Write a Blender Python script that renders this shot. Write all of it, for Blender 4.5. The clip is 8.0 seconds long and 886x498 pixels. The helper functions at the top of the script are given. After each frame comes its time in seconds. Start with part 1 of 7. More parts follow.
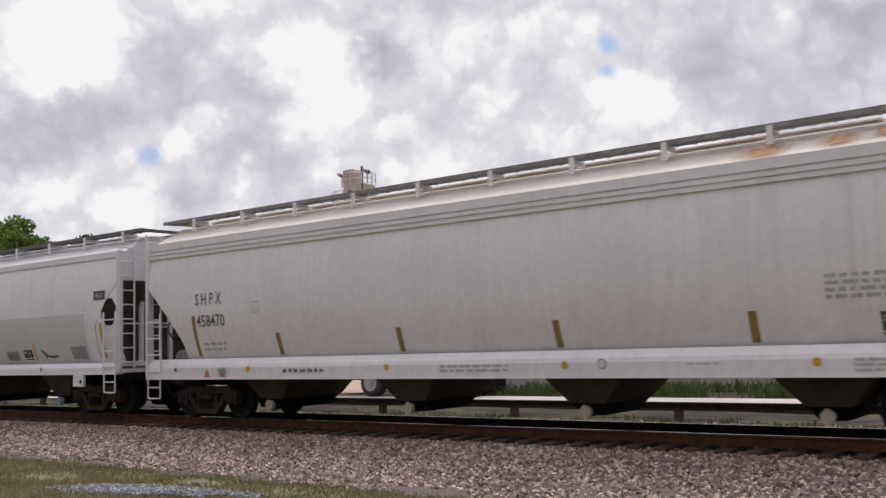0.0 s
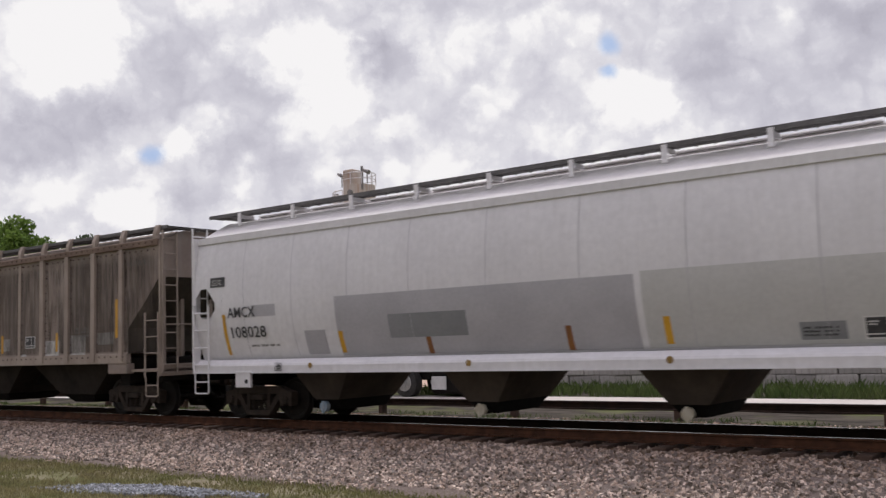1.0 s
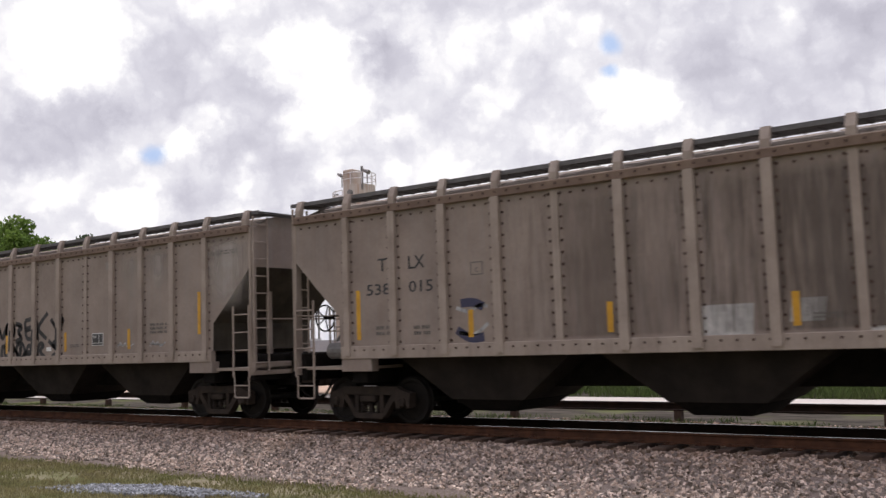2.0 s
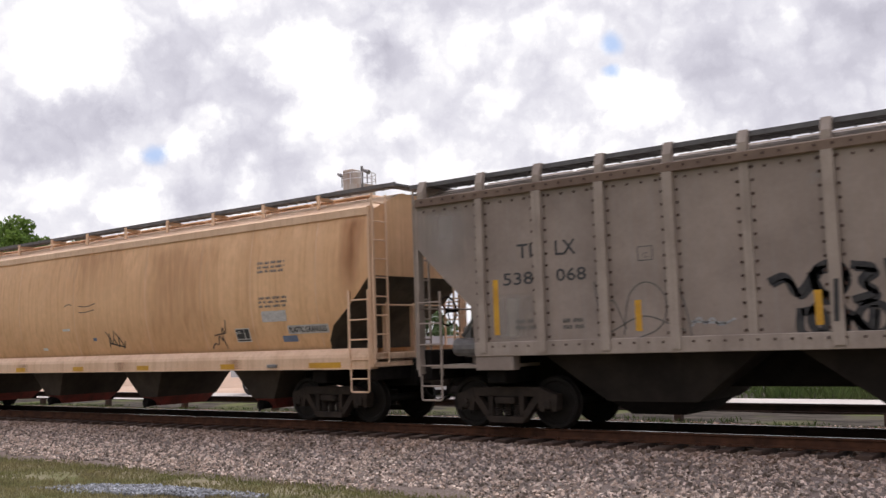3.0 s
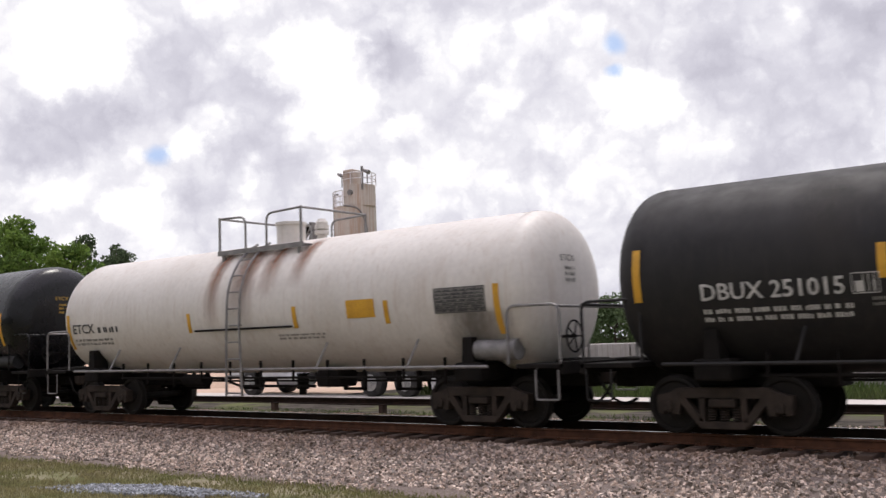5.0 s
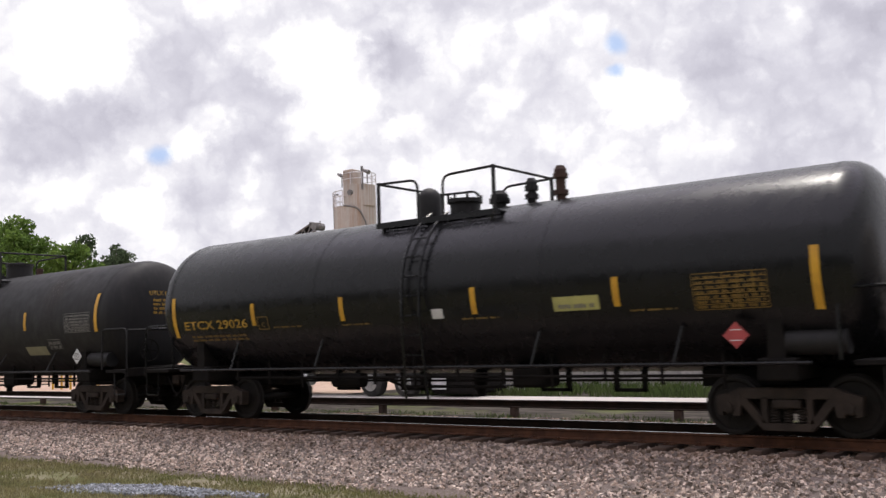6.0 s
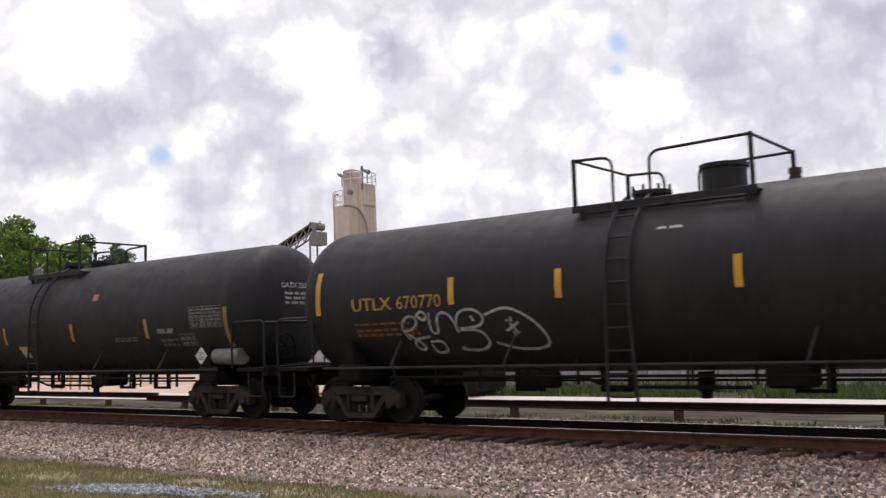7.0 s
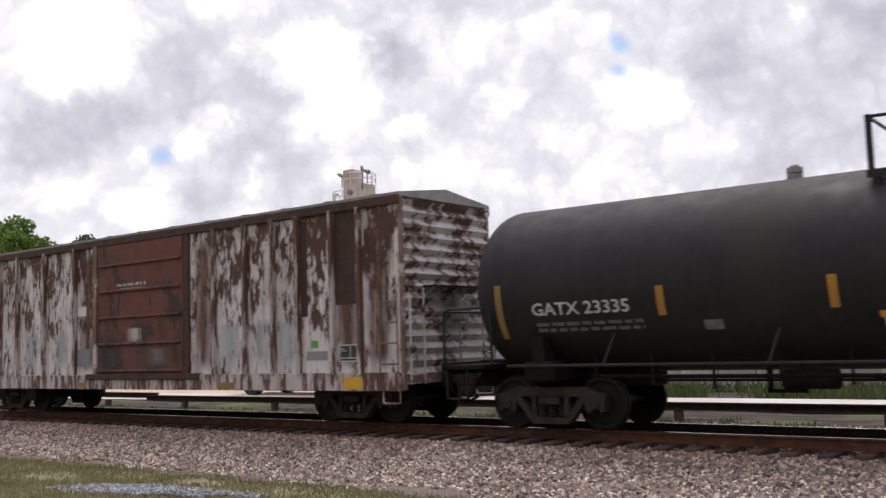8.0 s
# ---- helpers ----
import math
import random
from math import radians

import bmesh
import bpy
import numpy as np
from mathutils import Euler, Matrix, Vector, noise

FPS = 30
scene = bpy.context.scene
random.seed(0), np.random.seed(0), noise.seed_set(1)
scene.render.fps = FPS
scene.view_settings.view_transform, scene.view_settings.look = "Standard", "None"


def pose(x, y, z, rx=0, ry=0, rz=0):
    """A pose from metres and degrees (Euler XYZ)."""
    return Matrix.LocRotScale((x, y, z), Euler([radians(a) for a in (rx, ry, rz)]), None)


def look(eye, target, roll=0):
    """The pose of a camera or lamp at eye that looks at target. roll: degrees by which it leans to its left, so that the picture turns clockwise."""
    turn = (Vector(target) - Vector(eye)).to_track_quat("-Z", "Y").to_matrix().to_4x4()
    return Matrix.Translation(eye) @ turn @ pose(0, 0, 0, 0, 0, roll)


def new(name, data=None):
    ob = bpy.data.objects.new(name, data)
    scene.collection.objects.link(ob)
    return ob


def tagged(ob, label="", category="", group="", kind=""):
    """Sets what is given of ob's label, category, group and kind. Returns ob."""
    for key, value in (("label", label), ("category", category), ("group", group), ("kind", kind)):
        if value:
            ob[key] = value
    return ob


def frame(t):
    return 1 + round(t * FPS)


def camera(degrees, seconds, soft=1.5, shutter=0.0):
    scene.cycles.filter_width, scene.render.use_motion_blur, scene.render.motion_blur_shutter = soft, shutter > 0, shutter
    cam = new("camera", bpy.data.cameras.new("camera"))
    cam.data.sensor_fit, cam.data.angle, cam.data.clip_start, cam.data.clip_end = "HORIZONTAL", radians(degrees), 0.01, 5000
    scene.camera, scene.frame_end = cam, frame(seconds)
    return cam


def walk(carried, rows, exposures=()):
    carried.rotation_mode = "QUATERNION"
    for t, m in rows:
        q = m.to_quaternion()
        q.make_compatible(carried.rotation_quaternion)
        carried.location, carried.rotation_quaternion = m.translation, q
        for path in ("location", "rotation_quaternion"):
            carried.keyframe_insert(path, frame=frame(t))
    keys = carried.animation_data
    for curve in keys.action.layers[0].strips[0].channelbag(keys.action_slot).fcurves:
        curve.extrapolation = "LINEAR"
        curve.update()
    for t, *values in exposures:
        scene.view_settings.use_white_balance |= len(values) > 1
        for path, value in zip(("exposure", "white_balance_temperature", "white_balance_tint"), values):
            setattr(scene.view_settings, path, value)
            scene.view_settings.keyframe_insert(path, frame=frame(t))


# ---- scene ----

# x runs along the track in the train's way, y across it away from the camera, z up from the rail heads
SPEED, GAIN = 22.15, 0.035
TRACK_Y = 0.79

# ---- camera ----
cam = camera(49.9, 8.0, soft=1.4, shutter=0.07)
EYE = Vector((0, -14.76, 1.60))
YAW, PITCH = radians(37.23), radians(5.54)
AHEAD = Vector((-math.sin(YAW) * math.cos(PITCH), math.cos(YAW) * math.cos(PITCH), math.sin(PITCH)))
stand = look(EYE, EYE + AHEAD * 10, -1.88)
walk(cam, [(0, stand), (8, stand)], exposures=[(0, -0.26), (1.2, -0.26), (2.3, 0.0), (8, 0.0)])

# ---- world and sun ----
SUN_AZ, SUN_EL = radians(-25), radians(70)
world = bpy.data.worlds.new("cloudy_sky")
scene.world = world
world.use_nodes = True
wn = world.node_tree
bg = wn.nodes["Background"]
sky = wn.nodes.new("ShaderNodeTexSky")
sky.sky_type = "NISHITA"
sky.sun_disc = False
sky.sun_elevation, sky.sun_rotation = SUN_EL, SUN_AZ
cover = wn.nodes.new("ShaderNodeMixRGB")
cover.inputs[0].default_value = 0.7
cover.inputs[2].default_value = (8.5, 7.7, 8.55, 1)
wn.links.new(sky.outputs[0], cover.inputs[1])
wn.links.new(cover.outputs[0], bg.inputs[0])
bg.inputs[1].default_value = 0.21
sun = bpy.data.lights.new("sun", "SUN")
sun.energy, sun.angle, sun.color = 1.6, radians(14), (1.0, 0.95, 0.88)
sun_ob = new("sun", sun)
sun_way = Vector((math.sin(SUN_AZ) * math.cos(SUN_EL), math.cos(SUN_AZ) * math.cos(SUN_EL), math.sin(SUN_EL)))
sun_ob.matrix_world = look(sun_way * 50, (0, 0, 0))


# ---- materials ----
def link(nt, a, b):
    nt.links.new(a, b)


def ramp(nt, fac, stops):
    r = nt.nodes.new("ShaderNodeValToRGB")
    while len(r.color_ramp.elements) < len(stops):
        r.color_ramp.elements.new(0.5)
    for e, (p, c) in zip(r.color_ramp.elements, stops):
        e.position = p
        e.color = (c, c, c, 1) if isinstance(c, (int, float)) else (*c, 1)
    link(nt, fac, r.inputs[0])
    return r.outputs[0]


def mix(nt, fac, a, b, mode="MIX"):
    m = nt.nodes.new("ShaderNodeMixRGB")
    m.blend_type = mode
    for i, v in enumerate((fac, a, b)):
        sock = m.inputs[i]
        if isinstance(v, (int, float)):
            sock.default_value = v if i == 0 else (v, v, v, 1)
        elif isinstance(v, tuple):
            sock.default_value = (*v, 1)
        else:
            link(nt, v, sock)
    return m.outputs[0]


def noise_tex(nt, vec, scale, detail=4.0, rough=0.55, stretch=None):
    if stretch:
        mp = nt.nodes.new("ShaderNodeMapping")
        mp.inputs["Scale"].default_value = stretch
        link(nt, vec, mp.inputs[0])
        vec = mp.outputs[0]
    n = nt.nodes.new("ShaderNodeTexNoise")
    n.inputs["Scale"].default_value = scale
    n.inputs["Detail"].default_value = detail
    n.inputs["Roughness"].default_value = rough
    link(nt, vec, n.inputs["Vector"])
    return n.outputs[0]


def surface(name, col, col2=None, scale=3.0, rough=0.6, metal=0.0, bump=0.0, bump_scale=40.0, streak=None, streak_amount=0.0,
            streak_lo=0.5, blotch=None, blotch_lo=0.58, random=0.0, grain=0.12, spec=0.5, island=0.0):
    """A worn surface: two scales of tone, grain, streaks that run down, blotches, relief."""
    m = bpy.data.materials.new(name)
    m.use_nodes = True
    nt = m.node_tree
    b = nt.nodes["Principled BSDF"]
    vec = nt.nodes.new("ShaderNodeTexCoord").outputs["Object"]
    col2 = col2 or tuple(c * 0.8 for c in col)
    c = mix(nt, ramp(nt, noise_tex(nt, vec, scale), [(0.35, 0.0), (0.65, 1.0)]), col, col2)
    c = mix(nt, grain, c, ramp(nt, noise_tex(nt, vec, scale * 14, 3), [(0.3, 0.2), (0.7, 1.0)]), "MULTIPLY")
    if streak:
        s = ramp(nt, noise_tex(nt, vec, 1.0, 5, 0.6, (2.6, 2.6, 0.16)), [(streak_lo, 0.0), (streak_lo + 0.3, streak_amount * 0.7)])
        c = mix(nt, s, c, streak)
        s = ramp(nt, noise_tex(nt, vec, 1.0, 4, 0.6, (11.0, 11.0, 0.3)), [(streak_lo, 0.0), (streak_lo + 0.2, streak_amount * 0.55)])
        c = mix(nt, s, c, streak)
    if blotch:
        s = ramp(nt, noise_tex(nt, vec, scale * 0.55, 7, 0.65), [(blotch_lo, 0.0), (blotch_lo + 0.06, 1.0)])
        c = mix(nt, s, c, blotch)
    if random or island:
        src = nt.nodes.new("ShaderNodeObjectInfo").outputs["Random"] if random else nt.nodes.new("ShaderNodeNewGeometry").outputs["Random Per Island"]
        k = random or island
        c = mix(nt, 1.0, c, ramp(nt, src, [(0.0, 1 - k), (1.0, 1 + k)]), "MULTIPLY")
    link(nt, c, b.inputs["Base Color"])
    r = ramp(nt, noise_tex(nt, vec, scale * 5, 3), [(0.3, max(rough - 0.08, 0.02)), (0.7, min(rough + 0.08, 1.0))])
    link(nt, r, b.inputs["Roughness"])
    b.inputs["Metallic"].default_value = metal
    b.inputs["Specular IOR Level"].default_value = spec
    if bump:
        bp = nt.nodes.new("ShaderNodeBump")
        bp.inputs["Strength"].default_value = bump
        bp.inputs["Distance"].default_value = 0.02
        link(nt, noise_tex(nt, vec, bump_scale, 4), bp.inputs["Height"])
        link(nt, bp.outputs[0], b.inputs["Normal"])
    return m


M = {
    "white_paint": surface("white_paint", (0.80, 0.765, 0.765), (0.74, 0.705, 0.705), 0.6, 0.5, streak=(0.42, 0.40, 0.37), streak_amount=0.35),
    "cool_white_paint": surface("cool_white_paint", (0.78, 0.765, 0.78), (0.72, 0.705, 0.72), 0.6, 0.45, streak=(0.48, 0.47, 0.46), streak_amount=0.3),
    "roof_white": surface("roof_white", (0.76, 0.71, 0.64), (0.68, 0.62, 0.54), 1.2, 0.7, blotch=(0.50, 0.27, 0.11), blotch_lo=0.66),
    "roof_cool": surface("roof_cool", (0.68, 0.66, 0.66), (0.6, 0.58, 0.58), 1.2, 0.7),
    "taupe_paint": surface("taupe_paint", (0.33, 0.265, 0.224), (0.24, 0.19, 0.16), 0.9, 0.75, streak=(0.28, 0.255, 0.235), streak_amount=0.5, blotch=(0.27, 0.25, 0.23), blotch_lo=0.62, bump=0.15),
    "taupe_rib": surface("taupe_rib", (0.40, 0.332, 0.28), (0.31, 0.25, 0.21), 1.5, 0.75, streak=(0.16, 0.13, 0.11), streak_amount=0.5, bump=0.1),
    "taupe_eave": surface("taupe_eave", (0.22, 0.155, 0.115), (0.15, 0.10, 0.075), 1.5, 0.8, streak=(0.10, 0.07, 0.055), streak_amount=0.5, bump=0.15),
    "tan_paint": surface("tan_paint", (0.80, 0.50, 0.27), (0.70, 0.42, 0.22), 0.5, 0.65, streak=(0.46, 0.22, 0.09), streak_amount=0.6, streak_lo=0.48),
    "tan_light": surface("tan_light", (0.80, 0.57, 0.39), (0.72, 0.49, 0.32), 1.5, 0.65, streak=(0.36, 0.17, 0.08), streak_amount=0.5),
    "black_paint": surface("black_paint", (0.0135, 0.013, 0.014), (0.020, 0.0185, 0.0185), 0.7, 0.62, streak=(0.05, 0.045, 0.04), streak_amount=0.3, spec=0.3),
    "black_gloss": surface("black_gloss", (0.006, 0.006, 0.0072), (0.009, 0.0088, 0.010), 0.7, 0.27, grain=0.05, spec=0.32),
    "white_tank": surface("white_tank", (0.70, 0.665, 0.62), (0.64, 0.60, 0.55), 0.7, 0.5, streak=(0.36, 0.24, 0.16), streak_amount=0.45, streak_lo=0.54),
    "grime": surface("grime", (0.009, 0.008, 0.0075), (0.015, 0.0125, 0.011), 4.0, 0.9, bump=0.3, spec=0.15),
    "bogie_steel": surface("bogie_steel", (0.034, 0.027, 0.0225), (0.052, 0.039, 0.031), 5.0, 0.85, blotch=(0.055, 0.03, 0.02), blotch_lo=0.66, spec=0.2, bump=0.35),
    "wheel_steel": surface("wheel_steel", (0.017, 0.0135, 0.0115), (0.011, 0.0095, 0.0085), 6.0, 0.7, 0.0, bump=0.1, spec=0.25),
    "wheel_rim": surface("wheel_rim", (0.32, 0.29, 0.27), (0.22, 0.2, 0.19), 6.0, 0.35, 0.8),
    # dirt colour of the hopper slopes with underbody shade mixed in
    "slope_grime_shade": surface("slope_grime_shade", (0.095, 0.082, 0.064), (0.055, 0.047, 0.038), 1.6, 0.85, spec=0.2, streak=(0.035, 0.03, 0.025), streak_amount=0.6),
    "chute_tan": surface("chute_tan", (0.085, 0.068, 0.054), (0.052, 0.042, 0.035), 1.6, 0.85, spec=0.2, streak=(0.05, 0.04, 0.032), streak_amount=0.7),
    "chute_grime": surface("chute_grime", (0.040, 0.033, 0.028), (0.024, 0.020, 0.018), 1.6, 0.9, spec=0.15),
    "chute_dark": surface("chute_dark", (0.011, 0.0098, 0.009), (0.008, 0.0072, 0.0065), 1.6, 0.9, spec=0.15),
    "galvanised": surface("galvanised", (0.30, 0.29, 0.28), (0.20, 0.19, 0.19), 5.0, 0.6, 0.4),
    "walk_grey": surface("walk_grey", (0.16, 0.155, 0.155), (0.11, 0.105, 0.105), 5.0, 0.7, 0.2),
    "stripe_yellow": surface("stripe_yellow", (0.72, 0.39, 0.03), (0.58, 0.30, 0.025), 3.0, 0.5, grain=0.25),
    "stripe_ochre": surface("stripe_ochre", (0.32, 0.20, 0.05), (0.24, 0.15, 0.04), 3.0, 0.6, grain=0.25),
    "stripe_brown": surface("stripe_brown", (0.30, 0.12, 0.03), (0.22, 0.09, 0.03), 3.0, 0.6, grain=0.25),
    "letter_black": surface("letter_black", (0.035, 0.035, 0.04), (0.06, 0.06, 0.06), 8.0, 0.6, grain=0.2),
    "letter_grey": surface("letter_grey", (0.16, 0.15, 0.14), (0.24, 0.23, 0.21), 8.0, 0.7, grain=0.2),
    "letter_white": surface("letter_white", (0.62, 0.60, 0.58), (0.45, 0.44, 0.42), 8.0, 0.6, grain=0.3),
    "letter_yellow": surface("letter_yellow", (0.55, 0.33, 0.04), (0.36, 0.21, 0.03), 8.0, 0.6, grain=0.3),
    "letter_ochre": surface("letter_ochre", (0.27, 0.16, 0.03), (0.18, 0.11, 0.025), 8.0, 0.7, grain=0.3),
    "letter_faint": surface("letter_faint", (0.11, 0.10, 0.09), (0.16, 0.15, 0.135), 8.0, 0.7, grain=0.2),
    "letter_pale": surface("letter_pale", (0.36, 0.345, 0.33), (0.44, 0.42, 0.40), 8.0, 0.7, grain=0.2),
    "patch_grey": surface("patch_grey", (0.47, 0.46, 0.48), (0.42, 0.41, 0.43), 1.2, 0.6),
    "patch_dark": surface("patch_dark", (0.23, 0.235, 0.245), (0.27, 0.275, 0.285), 1.2, 0.6),
    "spray_black": surface("spray_black", (0.02, 0.02, 0.024), (0.045, 0.042, 0.042), 9.0, 0.6),
    "spray_white": surface("spray_white", (0.48, 0.48, 0.48), (0.22, 0.22, 0.22), 9.0, 0.6),
    "spray_blue": surface("spray_blue", (0.38, 0.50, 0.52), (0.5, 0.52, 0.5), 9.0, 0.6),
    "rust_dark": surface("rust_dark", (0.075, 0.038, 0.028), (0.045, 0.024, 0.018), 3.0, 0.85, bump=0.3),
    "rust_rib": surface("rust_rib", (0.25, 0.165, 0.13), (0.14, 0.08, 0.06), 2.0, 0.8, blotch=(0.52, 0.48, 0.45), blotch_lo=0.56),
    "placard_white": surface("placard_white", (0.75, 0.74, 0.72), None, 5.0, 0.5, grain=0.05),
    "placard_red": surface("placard_red", (0.45, 0.07, 0.07), None, 5.0, 0.5, grain=0.1),
    "orange_mark": surface("orange_mark", (0.62, 0.20, 0.11), None, 5.0, 0.6),
    "red_gate": surface("red_gate", (0.28, 0.05, 0.035), (0.16, 0.04, 0.03), 4.0, 0.7),
    "cap_white": surface("cap_white", (0.62, 0.58, 0.48), (0.5, 0.44, 0.33), 6.0, 0.6),
    "cap_blue": surface("cap_blue", (0.25, 0.38, 0.52), (0.4, 0.45, 0.5), 6.0, 0.6),
    "rail_rust": surface("rail_rust", (0.115, 0.052, 0.030), (0.065, 0.032, 0.021), 4.0, 0.9, bump=0.25, spec=0.15),
    "rail_black": surface("rail_black", (0.020, 0.014, 0.011), (0.034, 0.021, 0.015), 4.0, 0.9, bump=0.2, spec=0.15),
    "rail_head": surface("rail_head", (0.36, 0.34, 0.32), (0.28, 0.26, 0.25), 3.0, 0.25, 0.9, grain=0.05),
    "tie_wood": surface("tie_wood", (0.050, 0.031, 0.023), (0.10, 0.062, 0.044), 3.0, 0.9, bump=0.5, random=0.25),
    "ballast_bed": surface("ballast_bed", (0.25, 0.205, 0.18), (0.155, 0.125, 0.11), 18.0, 0.95, spec=0.05, bump=1.0, bump_scale=30),
    "concrete": surface("concrete", (0.46, 0.43, 0.40), (0.38, 0.355, 0.33), 1.0, 0.85, streak=(0.16, 0.145, 0.125), streak_amount=0.6, bump=0.3, random=0.2),
    "truck_white": surface("truck_white", (0.6, 0.6, 0.6), None, 2.0, 0.4),
    "tyre": surface("tyre", (0.018, 0.018, 0.018), (0.05, 0.046, 0.042), 3.0, 0.85),
    "alloy": surface("alloy", (0.5, 0.5, 0.5), None, 4.0, 0.35, 0.8),
    "sand": surface("sand", (0.52, 0.37, 0.27), (0.46, 0.33, 0.245), 0.5, 0.95, bump=0.4),
    "rail_yellow": surface("rail_yellow", (0.6, 0.36, 0.03), (0.45, 0.26, 0.03), 4.0, 0.6),
    "bark": surface("bark", (0.10, 0.075, 0.055), (0.065, 0.05, 0.04), 6.0, 0.95, bump=0.6),
    "blue_gravel": surface("blue_gravel", (0.32, 0.335, 0.36), (0.23, 0.24, 0.26), 3.0, 0.9, island=0.5),
    "road_pale": surface("road_pale", (0.58, 0.54, 0.50), (0.50, 0.46, 0.42), 0.6, 0.9, bump=0.2, spec=0.15),
    "sign_blue": surface("sign_blue", (0.16, 0.22, 0.33), (0.12, 0.16, 0.25), 4.0, 0.6),
    "sign_green": surface("sign_green", (0.13, 0.38, 0.08), None, 4.0, 0.6),
    "sticker_orange": surface("sticker_orange", (0.52, 0.16, 0.06), None, 4.0, 0.6),
    "silo_concrete": surface("silo_concrete", (0.60, 0.56, 0.51), (0.46, 0.42, 0.38), 0.25, 0.85, streak=(0.38, 0.20, 0.10), streak_amount=0.9, streak_lo=0.47),
}


def foliage(name, col, col2, island=0.4):
    """Leaves: part of the light passes through them."""
    m = surface(name, col, col2, 0.6, 0.7, island=island, spec=0.15)
    nt = m.node_tree
    b = nt.nodes["Principled BSDF"]
    tr = nt.nodes.new("ShaderNodeBsdfTranslucent")
    src = b.inputs["Base Color"].links[0].from_socket
    link(nt, src, tr.inputs[0])
    mx = nt.nodes.new("ShaderNodeMixShader")
    mx.inputs[0].default_value = 0.45
    link(nt, b.outputs[0], mx.inputs[1])
    link(nt, tr.outputs[0], mx.inputs[2])
    link(nt, mx.outputs[0], nt.nodes["Material Output"].inputs[0])
    return m


M["leaf_mid"] = foliage("leaf_green", (0.16, 0.24, 0.05), (0.10, 0.17, 0.04))
M["leaf_dark"] = foliage("leaf_pine", (0.07, 0.10, 0.055), (0.09, 0.12, 0.06))
M["leaf_far"] = foliage("leaf_distant", (0.14, 0.19, 0.09), (0.10, 0.145, 0.07))
M["leaf_thin"] = foliage("leaf_sparse", (0.12, 0.16, 0.06), (0.16, 0.19, 0.09))
M["grass_green"] = foliage("grass_fresh", (0.075, 0.115, 0.035), (0.11, 0.14, 0.05))
M["grass_blade"] = foliage("grass_dry", (0.185, 0.195, 0.075), (0.30, 0.265, 0.14))


def peeling(name, paint, paint2, rust, rust2, stretch, lo, top, height):
    """Paint that has come off in long vertical flakes down to dark rust, more of it towards the roof."""
    m = surface(name, paint, paint2, 1.3, 0.75, bump=0.25, streak=(0.16, 0.075, 0.05), streak_amount=0.8, streak_lo=0.53)
    nt = m.node_tree
    b = nt.nodes["Principled BSDF"]
    vec = nt.nodes.new("ShaderNodeTexCoord").outputs["Object"]
    src = b.inputs["Base Color"].links[0].from_socket
    sep = nt.nodes.new("ShaderNodeSeparateXYZ")
    link(nt, vec, sep.inputs[0])
    rise = nt.nodes.new("ShaderNodeMapRange")
    for i, v in ((1, 1.2), (2, height), (3, 0.0), (4, top)):
        rise.inputs[i].default_value = v
    link(nt, sep.outputs[2], rise.inputs[0])
    add = nt.nodes.new("ShaderNodeMath")
    add.operation = "ADD"
    big = noise_tex(nt, vec, 1.0, 8, 0.68, stretch)
    small = noise_tex(nt, vec, 1.0, 6, 0.7, (stretch[0] * 3.2, stretch[1] * 3.2, stretch[2] * 2.2))
    link(nt, mix(nt, 0.44, big, small), add.inputs[0])
    link(nt, rise.outputs[0], add.inputs[1])
    mask = ramp(nt, add.outputs[0], [(lo, 0.0), (lo + 0.025, 1.0)])
    dark = mix(nt, noise_tex(nt, vec, 3.0, 5), rust, rust2)
    halo = ramp(nt, add.outputs[0], [(lo - 0.05, 0.0), (lo, 0.7)])
    src = mix(nt, halo, src, tuple(0.55 * a + 0.45 * b for a, b in zip(rust, paint)))
    link(nt, mix(nt, mask, src, dark), b.inputs["Base Color"])
    return m


def stained_stone():
    """Crushed stone in several tones, browner with rust dust beside the rails."""
    m = surface("track_stone", (0.47, 0.40, 0.345), (0.38, 0.32, 0.27), 0.6, 0.9, bump=0.4, island=0.75, spec=0.2)
    nt = m.node_tree
    b = nt.nodes["Principled BSDF"]
    src = b.inputs["Base Color"].links[0].from_socket
    vec = nt.nodes.new("ShaderNodeTexCoord").outputs["Object"]
    tone = ramp(nt, nt.nodes.new("ShaderNodeNewGeometry").outputs["Random Per Island"], [(0.0, (1.0, 0.92, 0.84)), (0.35, (0.92, 0.95, 1.0)), (0.6, (1.05, 0.95, 0.9)), (1.0, (1.0, 1.0, 1.02))])
    c = mix(nt, 1.0, src, tone, "MULTIPLY")
    sep = nt.nodes.new("ShaderNodeSeparateXYZ")
    link(nt, vec, sep.inputs[0])
    reach = nt.nodes.new("ShaderNodeMapRange")
    for i, v in ((1, -1.9), (2, -0.4), (3, 0.0), (4, 1.0)):
        reach.inputs[i].default_value = v
    link(nt, sep.outputs[1], reach.inputs[0])
    dust = mix(nt, 1.0, reach.outputs[0], ramp(nt, noise_tex(nt, vec, 1.4, 5), [(0.3, 0.15), (0.65, 0.8)]), "MULTIPLY")
    link(nt, mix(nt, dust, c, (0.23, 0.135, 0.085)), b.inputs["Base Color"])
    return m


